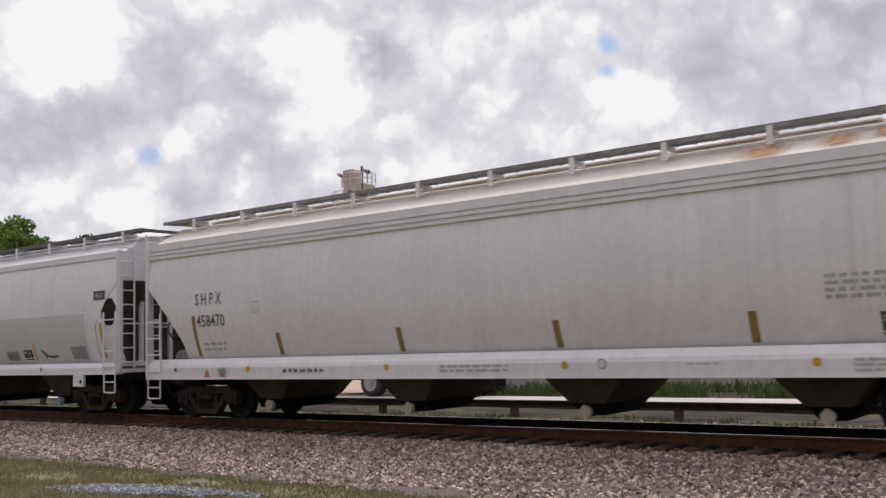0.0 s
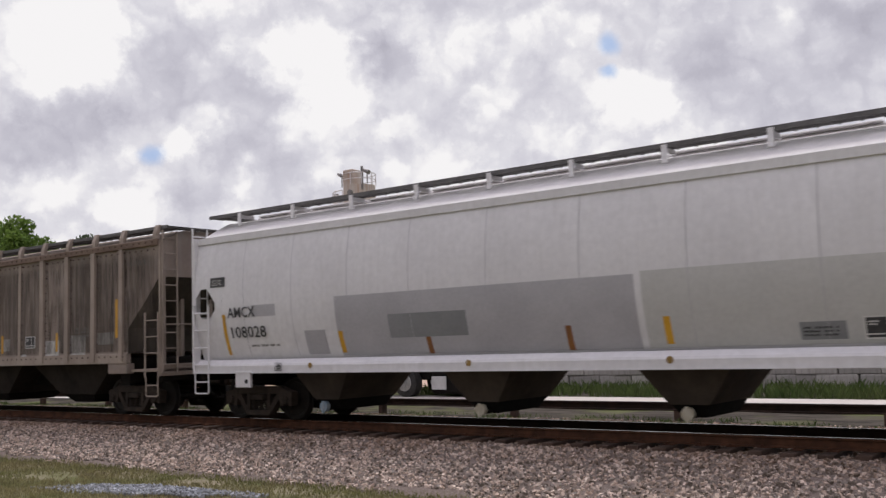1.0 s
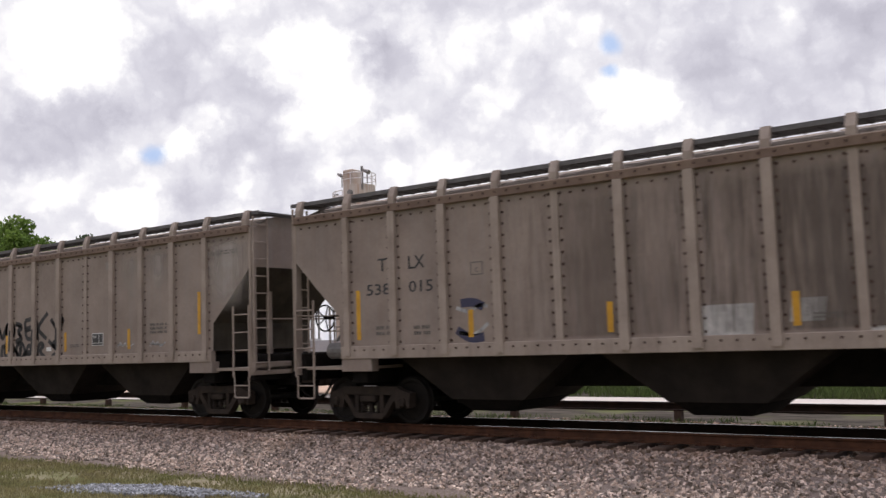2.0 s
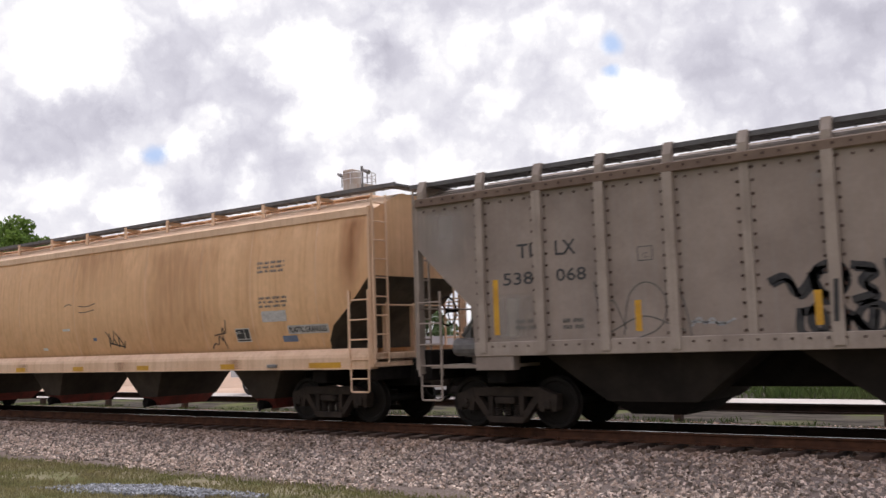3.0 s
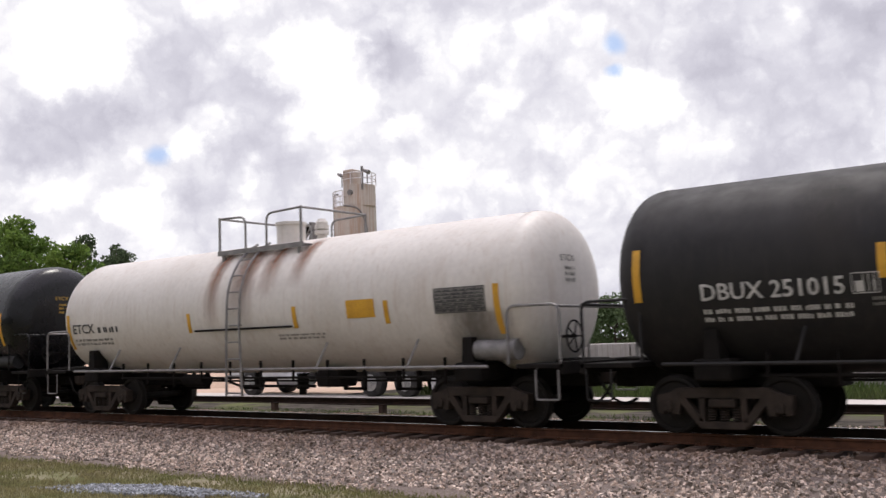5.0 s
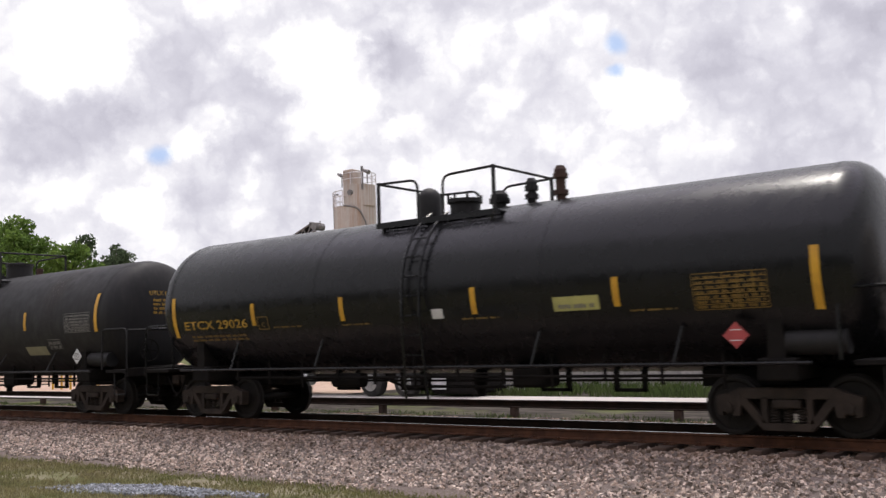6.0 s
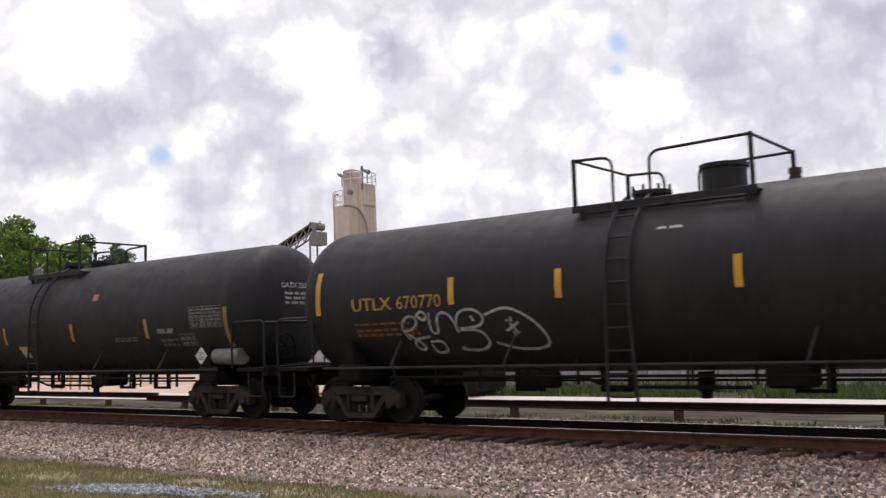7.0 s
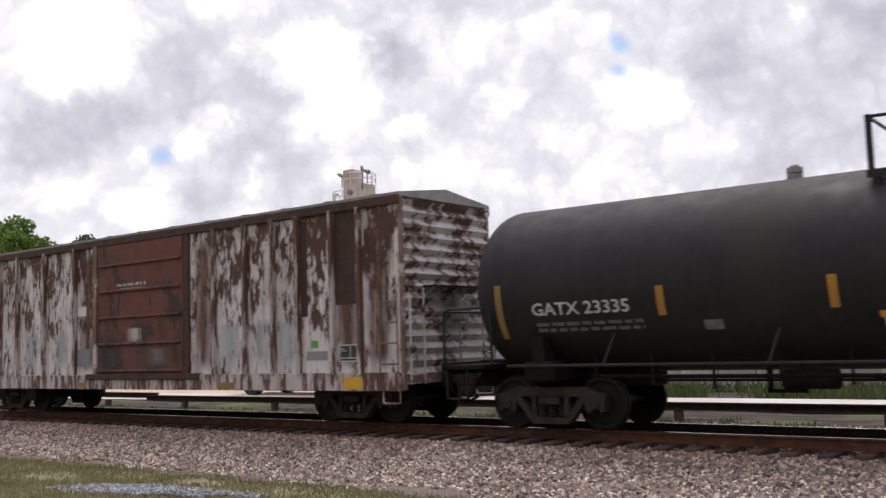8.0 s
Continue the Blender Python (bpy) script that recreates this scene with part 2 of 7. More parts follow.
M["ballast_stone"] = stained_stone()
M["box_white"] = peeling("peeling_white", (0.74, 0.70, 0.68), (0.62, 0.58, 0.56), (0.105, 0.048, 0.034), (0.055, 0.027, 0.021), (2.9, 2.9, 1.2), 0.553, 0.09, 4.4)
M["box_post"] = peeling("peeling_post", (0.62, 0.57, 0.54), (0.50, 0.45, 0.42), (0.13, 0.062, 0.045), (0.07, 0.035, 0.027), (4.3, 4.3, 0.7), 0.495, 0.03, 4.4)
M["box_end"] = peeling("peeling_end", (0.56, 0.53, 0.51), (0.46, 0.43, 0.41), (0.11, 0.055, 0.04), (0.06, 0.03, 0.022), (1.5, 1.5, 1.8), 0.525, 0.04, 4.4)
M["rust_door"] = peeling("rusty_door", (0.155, 0.05, 0.034), (0.11, 0.037, 0.026), (0.055, 0.027, 0.022), (0.04, 0.022, 0.019), (1.2, 1.2, 0.8), 0.50, -0.06, 4.4)


# ---- mesh helpers ----
def part(name, bm, material, parent=None, label="", smooth=False):
    me = bpy.data.meshes.new(name)
    bmesh.ops.recalc_face_normals(bm, faces=bm.faces)
    bm.to_mesh(me)
    bm.free()
    if smooth:
        for p in me.polygons:
            p.use_smooth = True
        me.set_sharp_from_angle(angle=radians(38))
    me.materials.append(M[material] if isinstance(material, str) else material)
    ob = new(name, me)
    ob.parent = parent
    if label:
        ob["label"] = label
    return ob


def raw_part(name, verts, faces, material, parent=None):
    me = bpy.data.meshes.new(name)
    me.from_pydata(verts, [], faces)
    me.update()
    me.materials.append(M[material])
    ob = new(name, me)
    ob.parent = parent
    return ob


def add_box(bm, x0, x1, y0, y1, z0, z1, bevel=0.0, m=None):
    r = bmesh.ops.create_cube(bm, size=1)
    t = Matrix.Translation(((x0 + x1) / 2, (y0 + y1) / 2, (z0 + z1) / 2)) @ Matrix.Diagonal((x1 - x0, y1 - y0, z1 - z0, 1))
    if m is not None:
        t = m @ t
    bmesh.ops.transform(bm, matrix=t, verts=r["verts"])
    if bevel:
        edges = list({e for v in r["verts"] for e in v.link_edges})
        bmesh.ops.bevel(bm, geom=edges, offset=bevel, segments=1, affect="EDGES", clamp_overlap=True)


def add_rod(bm, a, b, r, seg=8, r2=None):
    a, b = Vector(a), Vector(b)
    d = b - a
    g = bmesh.ops.create_cone(bm, cap_ends=True, segments=seg, radius1=r, radius2=r if r2 is None else r2, depth=d.length)
    q = d.to_track_quat("Z", "Y").to_matrix().to_4x4()
    bmesh.ops.transform(bm, matrix=Matrix.Translation((a + b) / 2) @ q, verts=g["verts"])


def add_pipe(bm, pts, r, seg=6):
    for a, b in zip(pts, pts[1:]):
        add_rod(bm, a, b, r, seg)


def bend(pts, radius=0.12, n=4):
    """Round the corners of a line of points."""
    pts = [Vector(p) for p in pts]
    out = [pts[0]]
    for p, q, s in zip(pts, pts[1:], pts[2:]):
        a = q + (p - q).normalized() * min(radius, (p - q).length / 2)
        c = q + (s - q).normalized() * min(radius, (s - q).length / 2)
        for i in range(n + 1):
            t = i / n
            out.append(a * (1 - t) ** 2 + q * 2 * t * (1 - t) + c * t * t)
    out.append(pts[-1])
    return out


def add_prism(bm, poly, y0, y1):
    """A polygon of (x, z) pushed from y0 to y1."""
    a = [bm.verts.new((x, y0, z)) for x, z in poly]
    b = [bm.verts.new((x, y1, z)) for x, z in poly]
    bm.faces.new(a)
    bm.faces.new(b[::-1])
    n = len(poly)
    for i in range(n):
        bm.faces.new((a[i], b[i], b[(i + 1) % n], a[(i + 1) % n]))


def add_prism_x(bm, poly, x0, x1):
    a = [bm.verts.new((x0, y, z)) for y, z in poly]
    b = [bm.verts.new((x1, y, z)) for y, z in poly]
    bm.faces.new(a)
    bm.faces.new(b[::-1])
    n = len(poly)
    for i in range(n):
        bm.faces.new((a[i], b[i], b[(i + 1) % n], a[(i + 1) % n]))


def add_loft(bm, rings, close=True, caps=True):
    vs = [[bm.verts.new(p) for p in ring] for ring in rings]
    n = len(vs[0])
    for a, b in zip(vs, vs[1:]):
        for i in range(n if close else n - 1):
            j = (i + 1) % n
            bm.faces.new((a[i], a[j], b[j], b[i]))
    if caps:
        bm.faces.new(vs[0][::-1])
        bm.faces.new(vs[-1])


def mesh_of(fn, *args, **kw):
    bm = bmesh.new()
    fn(bm, *args, **kw)
    return bm


def lay(bm, side, lift):
    """Drape a flat mesh in x and z over a side, whose y is side(z), a little proud of it."""
    for v in bm.verts:
        v.co.y = side(v.co.z) - lift
    return bm


def slice_rows(bm, z0, z1, step):
    z = z0 + step
    while z < z1:
        bmesh.ops.bisect_plane(bm, geom=bm.verts[:] + bm.edges[:] + bm.faces[:], plane_co=(0, 0, z), plane_no=(0, 0, 1))
        z += step


def decal(parent, name, side, x0, x1, z0, z1, material, label="", lift=0.006, lean=0.0):
    bm = bmesh.new()
    n = max(2, int((z1 - z0) / 0.08))
    rows = []
    for i in range(n + 1):
        z = z0 + (z1 - z0) * i / n
        s = lean * i / n
        rows.append([bm.verts.new((x0 + s, side(z) - lift, z)), bm.verts.new((x1 + s, side(z) - lift, z))])
    for a, b in zip(rows, rows[1:]):
        bm.faces.new((a[0], a[1], b[1], b[0]))
    return part(name, bm, material, parent, label)


def lettering(parent, side, text, x, z, height, material, width=None, lift=0.008, bold=0.0):
    """Words in the built-in font on a side, lower left corner at x, z."""
    cu = bpy.data.curves.new("lettering", "FONT")
    cu.body, cu.size, cu.resolution_u, cu.offset = text, 1.0, 2, bold
    tmp = new("lettering", cu)
    bpy.context.view_layer.update()
    me = bpy.data.meshes.new_from_object(tmp.evaluated_get(bpy.context.evaluated_depsgraph_get()))
    bpy.data.objects.remove(tmp)
    bpy.data.curves.remove(cu)
    bm = bmesh.new()
    bm.from_mesh(me)
    bpy.data.meshes.remove(me)
    xs = [v.co.x for v in bm.verts]
    ys = [v.co.y for v in bm.verts]
    kx = (width / (max(xs) - min(xs))) if width else height / (max(ys) - min(ys))
    kz = height / (max(ys) - min(ys))
    x0, y0 = min(xs), min(ys)
    for v in bm.verts:
        v.co = Vector((x + (v.co.x - x0) * kx, 0, z + (v.co.y - y0) * kz))
    slice_rows(bm, z, z + height, 0.1)
    return part("lettering", lay(bm, side, lift), material, parent)


def bars(parent, side, x, z, width, height, rows, material, seed=1, name="small_print"):
    """Print too small to read: rows of short bars."""
    rnd = random.Random(seed)
    bm = bmesh.new()
    h = height / rows
    for i in range(rows):
        zz = z + height - (i + 1) * h
        xx = x
        while xx < x + width - 0.02:
            w = min(rnd.uniform(0.08, 0.26), x + width - xx)
            k = max(1, round(w / (h * 0.5)))
            for c in range(k):
                x0, x1 = xx + w * c / k, xx + w * (c + 0.72) / k
                low, high = rnd.choice(((0, 0.6), (0, 0.6), (0.05, 0.6), (0, 0.5)))
                bm.faces.new([bm.verts.new(p) for p in ((x0, 0, zz + low * h), (x1, 0, zz + low * h), (x1, 0, zz + high * h), (x0, 0, zz + high * h))])
            xx += w + max(0.05, h * 0.3)
    return tagged(part(name, lay(bm, side, 0.008), material, parent), kind="stuff")


def sprayed(parent, side, lines, width, material, name="graffiti"):
    """Sprayed lines: each a run of (x, z), drawn as a ribbon."""
    bm = bmesh.new()
    for pts in lines:
        ps = bend([(x, 0, z) for x, z in pts], 0.25, 5)
        prev = None
        for i, p in enumerate(ps):
            d = (ps[min(i + 1, len(ps) - 1)] - ps[max(i - 1, 0)]).normalized()
            nrm = Vector((-d.z, 0, d.x)) * width / 2
            cur = (bm.verts.new(p + nrm), bm.verts.new(p - nrm))
            if prev:
                bm.faces.new((prev[0], cur[0], cur[1], prev[1]))
            prev = cur
    return part(name, lay(bm, side, 0.005), material, parent)


# ---- running gear ----
WHEEL_R = 0.457
wheel_meshes = {}


def wheelset_mesh():
    bm = bmesh.new()
    add_rod(bm, (0, -0.95, 0), (0, 0.95, 0), 0.075, 12)
    for s in (-1, 1):
        ring = []
        for y, r in ((0.86, 0.10), (0.86, 0.14), (0.80, 0.16), (0.795, 0.36), (0.83, 0.385), (0.835, WHEEL_R - 0.015), (0.83, WHEEL_R - 0.005), (0.74, WHEEL_R + 0.002),
                     (0.725, WHEEL_R + 0.027), (0.70, WHEEL_R + 0.027), (0.695, 0.385), (0.74, 0.36), (0.755, 0.16), (0.70, 0.14), (0.70, 0.10)):
            ring.append((s * y, r))
        n = 36
        rings = [[(r * math.cos(a), y, r * math.sin(a)) for y, r in ring] for a in (2 * math.pi * i / n for i in range(n + 1))]
        add_loft(bm, rings, close=False, caps=False)
        for i in range(3):
            a = 2 * math.pi * i / 3
            add_rod(bm, (0.24 * math.cos(a), s * 0.795, 0.24 * math.sin(a)), (0.24 * math.cos(a), s * 0.81, 0.24 * math.sin(a)), 0.035, 8)
    return bm


SIDE_BARS = [
    [(-0.98, 0.62), (-0.72, 0.74), (0.72, 0.74), (0.98, 0.62), (0.98, 0.50), (0.70, 0.58), (-0.70, 0.58), (-0.98, 0.50)],
    [(-1.08, 0.62), (-0.72, 0.70), (-0.68, 0.52), (-0.72, 0.32), (-0.82, 0.32), (-0.84, 0.50), (-0.96, 0.50), (-0.98, 0.32), (-1.06, 0.34)],
    [(1.08, 0.62), (0.72, 0.70), (0.68, 0.52), (0.72, 0.32), (0.82, 0.32), (0.84, 0.50), (0.96, 0.50), (0.98, 0.32), (1.06, 0.34)],
    [(-0.74, 0.56), (-0.62, 0.60), (-0.30, 0.20), (-0.40, 0.14)],
    [(0.74, 0.56), (0.62, 0.60), (0.30, 0.20), (0.40, 0.14)],
    [(-0.42, 0.22), (0.42, 0.22), (0.36, 0.11), (-0.36, 0.11)],
    [(-0.38, 0.60), (-0.29, 0.60), (-0.29, 0.18), (-0.38, 0.18)],
    [(0.38, 0.60), (0.29, 0.60), (0.29, 0.18), (0.38, 0.18)],
]


def side_frame_mesh(s):
    bm = bmesh.new()
    for i, poly in enumerate(SIDE_BARS):
        d = 0.012 * (i % 3)
        add_prism(bm, poly, s * (0.93 - d), s * (1.08 + d))
    return bm


def spring_mesh(s):
    bm = bmesh.new()
    rings = []
    for k in range(12):
        r = 0.082 if k % 2 else 0.055
        rings.append([(r * math.cos(2 * math.pi * i / 10), s * 1.0 + r * math.sin(2 * math.pi * i / 10), 0.225 + k * 0.02) for i in range(10)])
    add_loft(bm, rings)
    return bm


def bolster_mesh():
    bm = bmesh.new()
    add_box(bm, -0.21, 0.21, -1.14, 1.14, 0.44, 0.57, 0.02)
    add_box(bm, -0.18, 0.18, -0.6, 0.6, 0.57, 0.72, 0.02)
    add_rod(bm, (0, 0, 0.70), (0, 0, 0.95), 0.2, 16)
    for s in (-1, 1):
        add_box(bm, s * 0.42 - 0.05, s * 0.42 + 0.05, -0.75, 0.75, 0.34, 0.44, 0.01)
        for t in (-1, 1):
            add_box(bm, s * 0.40 - 0.04, s * 0.40 + 0.04, t * 0.76 - 0.05, t * 0.76 + 0.05, 0.30, 0.62, 0.01)
    return bm


def cap_mesh(s):
    bm = bmesh.new()
    for x in (0.0,):
        add_rod(bm, (x, s * 0.92, WHEEL_R), (x, s * 1.10, WHEEL_R), 0.105, 14)
        add_rod(bm, (x, s * 1.10, WHEEL_R), (x, s * 1.135, WHEEL_R), 0.08, 14)
        for i in range(3):
            a = 2 * math.pi * i / 3
            add_rod(bm, (x + 0.05 * math.cos(a), s * 1.13, WHEEL_R + 0.05 * math.sin(a)), (x + 0.05 * math.cos(a), s * 1.15, WHEEL_R + 0.05 * math.sin(a)), 0.016, 6)
    return bm


def shared(name, key, make, material, parent, label="", smooth=False):
    if key not in wheel_meshes:
        ob = part(name, make(), material, parent, label, smooth)
        wheel_meshes[key] = ob.data
        return ob
    ob = new(name, wheel_meshes[key])
    ob.parent = parent
    if label:
        ob["label"] = label
    return ob


wheelsets = []


def bogie(car, x):
    b = shared("bogie", "bolster", bolster_mesh, "bogie_steel", car, "rusty cast steel railway bogie")
    b.matrix_basis = pose(x, 0, 0)
    for s in (-1, 1):
        shared("side_frame", ("sf", s), lambda: side_frame_mesh(s), "bogie_steel", b)
        for dx in (-0.2, 0.0, 0.2):
            c = shared("spring", ("sp", s), lambda: spring_mesh(s), "bogie_steel", b)
            c.matrix_basis = pose(dx, 0, 0)
        for dx in (-0.889, 0.889):
            c = shared("bearing_cap", ("cap", s), lambda: cap_mesh(s), "bogie_steel", b)
            c.matrix_basis = pose(dx, 0, 0)
    for dx in (-0.889, 0.889):
        w = shared("wheelset", "wheels", wheelset_mesh, "wheel_steel", b, "steel wheelset with worn treads", True)
        wheelsets.append((w, dx))
    return b


def coupler(car, x, s):
    bm = bmesh.new()
    add_box(bm, min(x, x + s * 0.55), max(x, x + s * 0.55), -0.10, 0.10, 0.76, 0.96, 0.02)
    add_box(bm, min(x + s * 0.45, x + s * 0.72), max(x + s * 0.45, x + s * 0.72), -0.2, 0.16, 0.70, 1.02, 0.05)
    add_box(bm, min(x + s * 0.66, x + s * 0.82), max(x + s * 0.66, x + s * 0.82), 0.02, 0.15, 0.70, 1.0, 0.03)
    part("coupler", bm, "bogie_steel", car, "rusty knuckle coupler")
    bm = bmesh.new()
    add_pipe(bm, bend([(x, -0.25, 0.95), (x + s * 0.25, -0.26, 0.55), (x + s * 0.5, -0.2, 0.38), (x + s * 0.72, -0.1, 0.5)], 0.15), 0.028)
    part("air_hose", bm, "grime", car, "black rubber brake hose")


def ladder(car, name, material, p0, p1, across, rungs, r=0.018, stile=0.03):
    """Two stiles from p0 to p1 and p0 + across to p1 + across, with rungs."""
    p0, p1, across = Vector(p0), Vector(p1), Vector(across)
    bm = bmesh.new()
    add_rod(bm, p0, p1, stile, 6)
    add_rod(bm, p0 + across, p1 + across, stile, 6)
    for i in range(rungs):
        t = (i + 0.5) / rungs
        q = p0.lerp(p1, t)
        add_rod(bm, q, q + across, r, 6)
    part(name, bm, material, car)


def new_car(name, label, category="freight car"):
    return tagged(new(name), label, category, "freight train")


def brake_wheel(car, x, y, z, s, material):
    bm = bmesh.new()
    n = 20
    for i in range(n):
        a, b = 2 * math.pi * i / n, 2 * math.pi * (i + 1) / n
        add_rod(bm, (x, y + 0.28 * math.cos(a), z + 0.28 * math.sin(a)), (x, y + 0.28 * math.cos(b), z + 0.28 * math.sin(b)), 0.018, 6)
    for i in range(5):
        a = 2 * math.pi * i / 5
        add_rod(bm, (x, y, z), (x, y + 0.28 * math.cos(a), z + 0.28 * math.sin(a)), 0.014, 6)
    add_rod(bm, (x - s * 0.25, y, z), (x + s * 0.03, y, z), 0.03, 8)
    part("brake_wheel", bm, material, car, "spoked hand brake wheel")


# ---- hopper cars ----
def hopper_body(L, zs, ze, zc, half, bulge, notch, roof_half):
    """Side profile y(z) and the body's skin, with ends that slope in under."""
    def side(z):
        t = min(max((z - zs) / (ze - zs), 0.0), 1.0)
        u = 2 * t - 1
        return -(half - (bulge * 1.7 if u < 0 else bulge) * abs(u) ** 2.2)

    def ring(x, zb):
        near = [(x, side(zb + (ze - zb) * i / 14), zb + (ze - zb) * i / 14) for i in range(15)]
        e = -near[-1][1]
        roof = []
        for i in range(1, 8):
            t = i / 8
            roof.append((x, -(e + (roof_half - e) * t), ze + (zc - ze) * (t * 1.12 - 0.12 * t * t)))
        roof.append((x, -roof_half, zc))
        pts = near + roof
        return pts + [(px, -py, pz) for px, py, pz in reversed(pts)]

    h = L / 2
    stations = [(-h + a, b) for a, b in notch] + [(-h + notch[-1][0] + 0.02, zs)]
    notch_x = notch[-1][0] + 0.02
    n = 10
    inner = [(-h + notch_x + (L - 2 * notch_x) * i / n, zs) for i in range(1, n)]
    rings = [ring(x, z) for x, z in stations + inner + [(-x, z) for x, z in reversed(stations)]]
    bm = bmesh.new()
    add_loft(bm, rings)
    return bm, side


def bay_chute(car, x, w_top, w_bot, z_top, z_bot, mat_side, mat_dark, cap=None, red=False):
    bm = bmesh.new()
    top = [(x - w_top / 2, -1.15, z_top), (x + w_top / 2, -1.15, z_top), (x + w_top / 2, 1.15, z_top), (x - w_top / 2, 1.15, z_top)]
    d = 0.92
    bot = [(x - w_bot / 2, -d, z_bot), (x + w_bot / 2, -d, z_bot), (x + w_bot / 2, d, z_bot), (x - w_bot / 2, d, z_bot)]
    add_loft(bm, [top, bot])
    ch = part("chute", bm, mat_side, car)
    bm = bmesh.new()
    add_loft(bm, [[(x + a * w_bot * 0.46, b * 0.9, z_bot) for a, b in ((-1, -1), (1, -1), (1, 1), (-1, 1))], [(x + a * w_bot * 0.3, b * 0.7, z_bot - 0.22) for a, b in ((-1, -1), (1, -1), (1, 1), (-1, 1))]])
    add_box(bm, x - w_bot * 0.5, x + w_bot * 0.5, -0.66, 0.66, z_bot - 0.02, z_bot + 0.04, 0.01)
    part("outlet_gate", bm, "red_gate" if red else mat_dark, ch)
    if cap:
        bm = bmesh.new()
        add_rod(bm, (x, -0.95, z_bot - 0.14), (x, 0.95, z_bot - 0.14), 0.09, 14)
        part("outlet_pipe", bm, mat_dark, ch)
        bm = bmesh.new()
        add_rod(bm, (x, -1.03, z_bot - 0.14), (x, -0.93, z_bot - 0.14), 0.105, 16)
        add_box(bm, x - 0.03, x + 0.03, -1.05, -1.02, z_bot - 0.27, z_bot - 0.02, 0.005)
        part("outlet_cap", bm, cap, ch, "round cap on the outlet pipe")


def running_board(car, L, posts, z, y_out, width, roof, material, post_mat):
    for s in (-1, 1):
        bm = bmesh.new()
        y0, y1 = sorted((s * y_out, s * (y_out - width)))
        n = 5
        for i in range(n):
            yy = y0 + (y1 - y0) * (i + 0.1) / n
            add_box(bm, -L / 2 - 0.2, L / 2 + 0.2, yy, yy + (y1 - y0) / n * 0.72, z, z + 0.03)
        add_box(bm, -L / 2 - 0.2, L / 2 + 0.2, s * y_out - 0.012, s * y_out + 0.012, z - 0.03, z + 0.05)
        k = int(L / 0.32) + 2
        for i in range(k):
            x = -L / 2 - 0.2 + (L + 0.37) * i / (k - 1)
            add_box(bm, x, x + 0.03, y0, y1, z - 0.012, z + 0.028)
        part("running_board", bm, material, car, "open grating walkway along the roof")
        for x in posts:
            bm = bmesh.new()
            add_box(bm, x - 0.05, x + 0.05, s * (y_out + 0.02) - 0.012, s * (y_out + 0.02) + 0.012, z - 0.28, z + 0.02)
            add_prism(bm, [(x - 0.02, z - 0.02), (x + 0.02, z - 0.02), (x + 0.02, z - 0.1), (x - 0.02, z - 0.1)], s * y_out, s * (y_out - width))
            part("walkway_bracket", bm, post_mat, car)
    for x in (-L / 2 - 0.2, L / 2 - 0.2):
        bm = bmesh.new()
        for i in range(5):
            add_box(bm, x + i * 0.085, x + i * 0.085 + 0.06, -y_out, y_out, z + 0.002, z + 0.03)
        part("end_walkway", bm, material, car)


def hatches(car, L, z, n, material):
    bm = bmesh.new()
    add_box(bm, -L / 2 + 0.8, L / 2 - 0.8, -0.3, 0.3, z - 0.08, z + 0.06, 0.02)
    for i in range(n):
        x = -L / 2 + 0.9 + (L - 1.8) * i / n
        w = (L - 1.8) / n - 0.08
        add_box(bm, x, x + w, -0.36, 0.36, z + 0.06, z + 0.1, 0.015)
    part("hatch_cover", bm, material, car)


def sill_beam(car, L, z0, z1, half, material):
    for s in (-1, 1):
        bm = bmesh.new()
        k = (z1 - z0) * 0.42
        add_prism_x(bm, [(s * (half - 0.16), z0), (s * (half + 0.012), z0), (s * (half + 0.012), z1 - k), (s * (half - 0.01), z1 - k * 0.6), (s * (half - 0.13), z1 + 0.02), (s * (half - 0.2), z1 + 0.02)], -L / 2, L / 2)
        add_box(bm, -L / 2, L / 2, min(s * (half - 0.18), s * (half + 0.03)), max(s * (half - 0.18), s * (half + 0.03)), z0 - 0.012, z0 + 0.012)
        part("side_sill", bm, material, car)


def under_frame(car, L, z0, z1, stub=0.0):
    """A through centre sill, or short stubs of it at the ends."""
    runs = ((-L / 2 - 0.1, -L / 2 + stub), (L / 2 - stub, L / 2 + 0.1)) if stub else ((-L / 2 - 0.1, L / 2 + 0.1),)
    for a, b in runs:
        bm = bmesh.new()
        add_box(bm, a, b, -0.33, 0.33, z0, z1, 0.02)
        part("centre_sill", bm, "grime", car)
    for s in (-1, 1):
        bm = bmesh.new()
        add_box(bm, s * (L / 2 - 1.62) - 0.2, s * (L / 2 - 1.62) + 0.2, -1.35, 1.35, z0 + 0.1, z1 - 0.003, 0.02)
        part("body_bolster", bm, "grime", car)
        bm = bmesh.new()
        add_box(bm, s * (L / 2 - 0.1) - 0.08, s * (L / 2 - 0.1) + 0.08, -1.4, 1.4, z0 + 0.16, z1 - 0.02, 0.02)
        part("end_sill", bm, "grime", car)


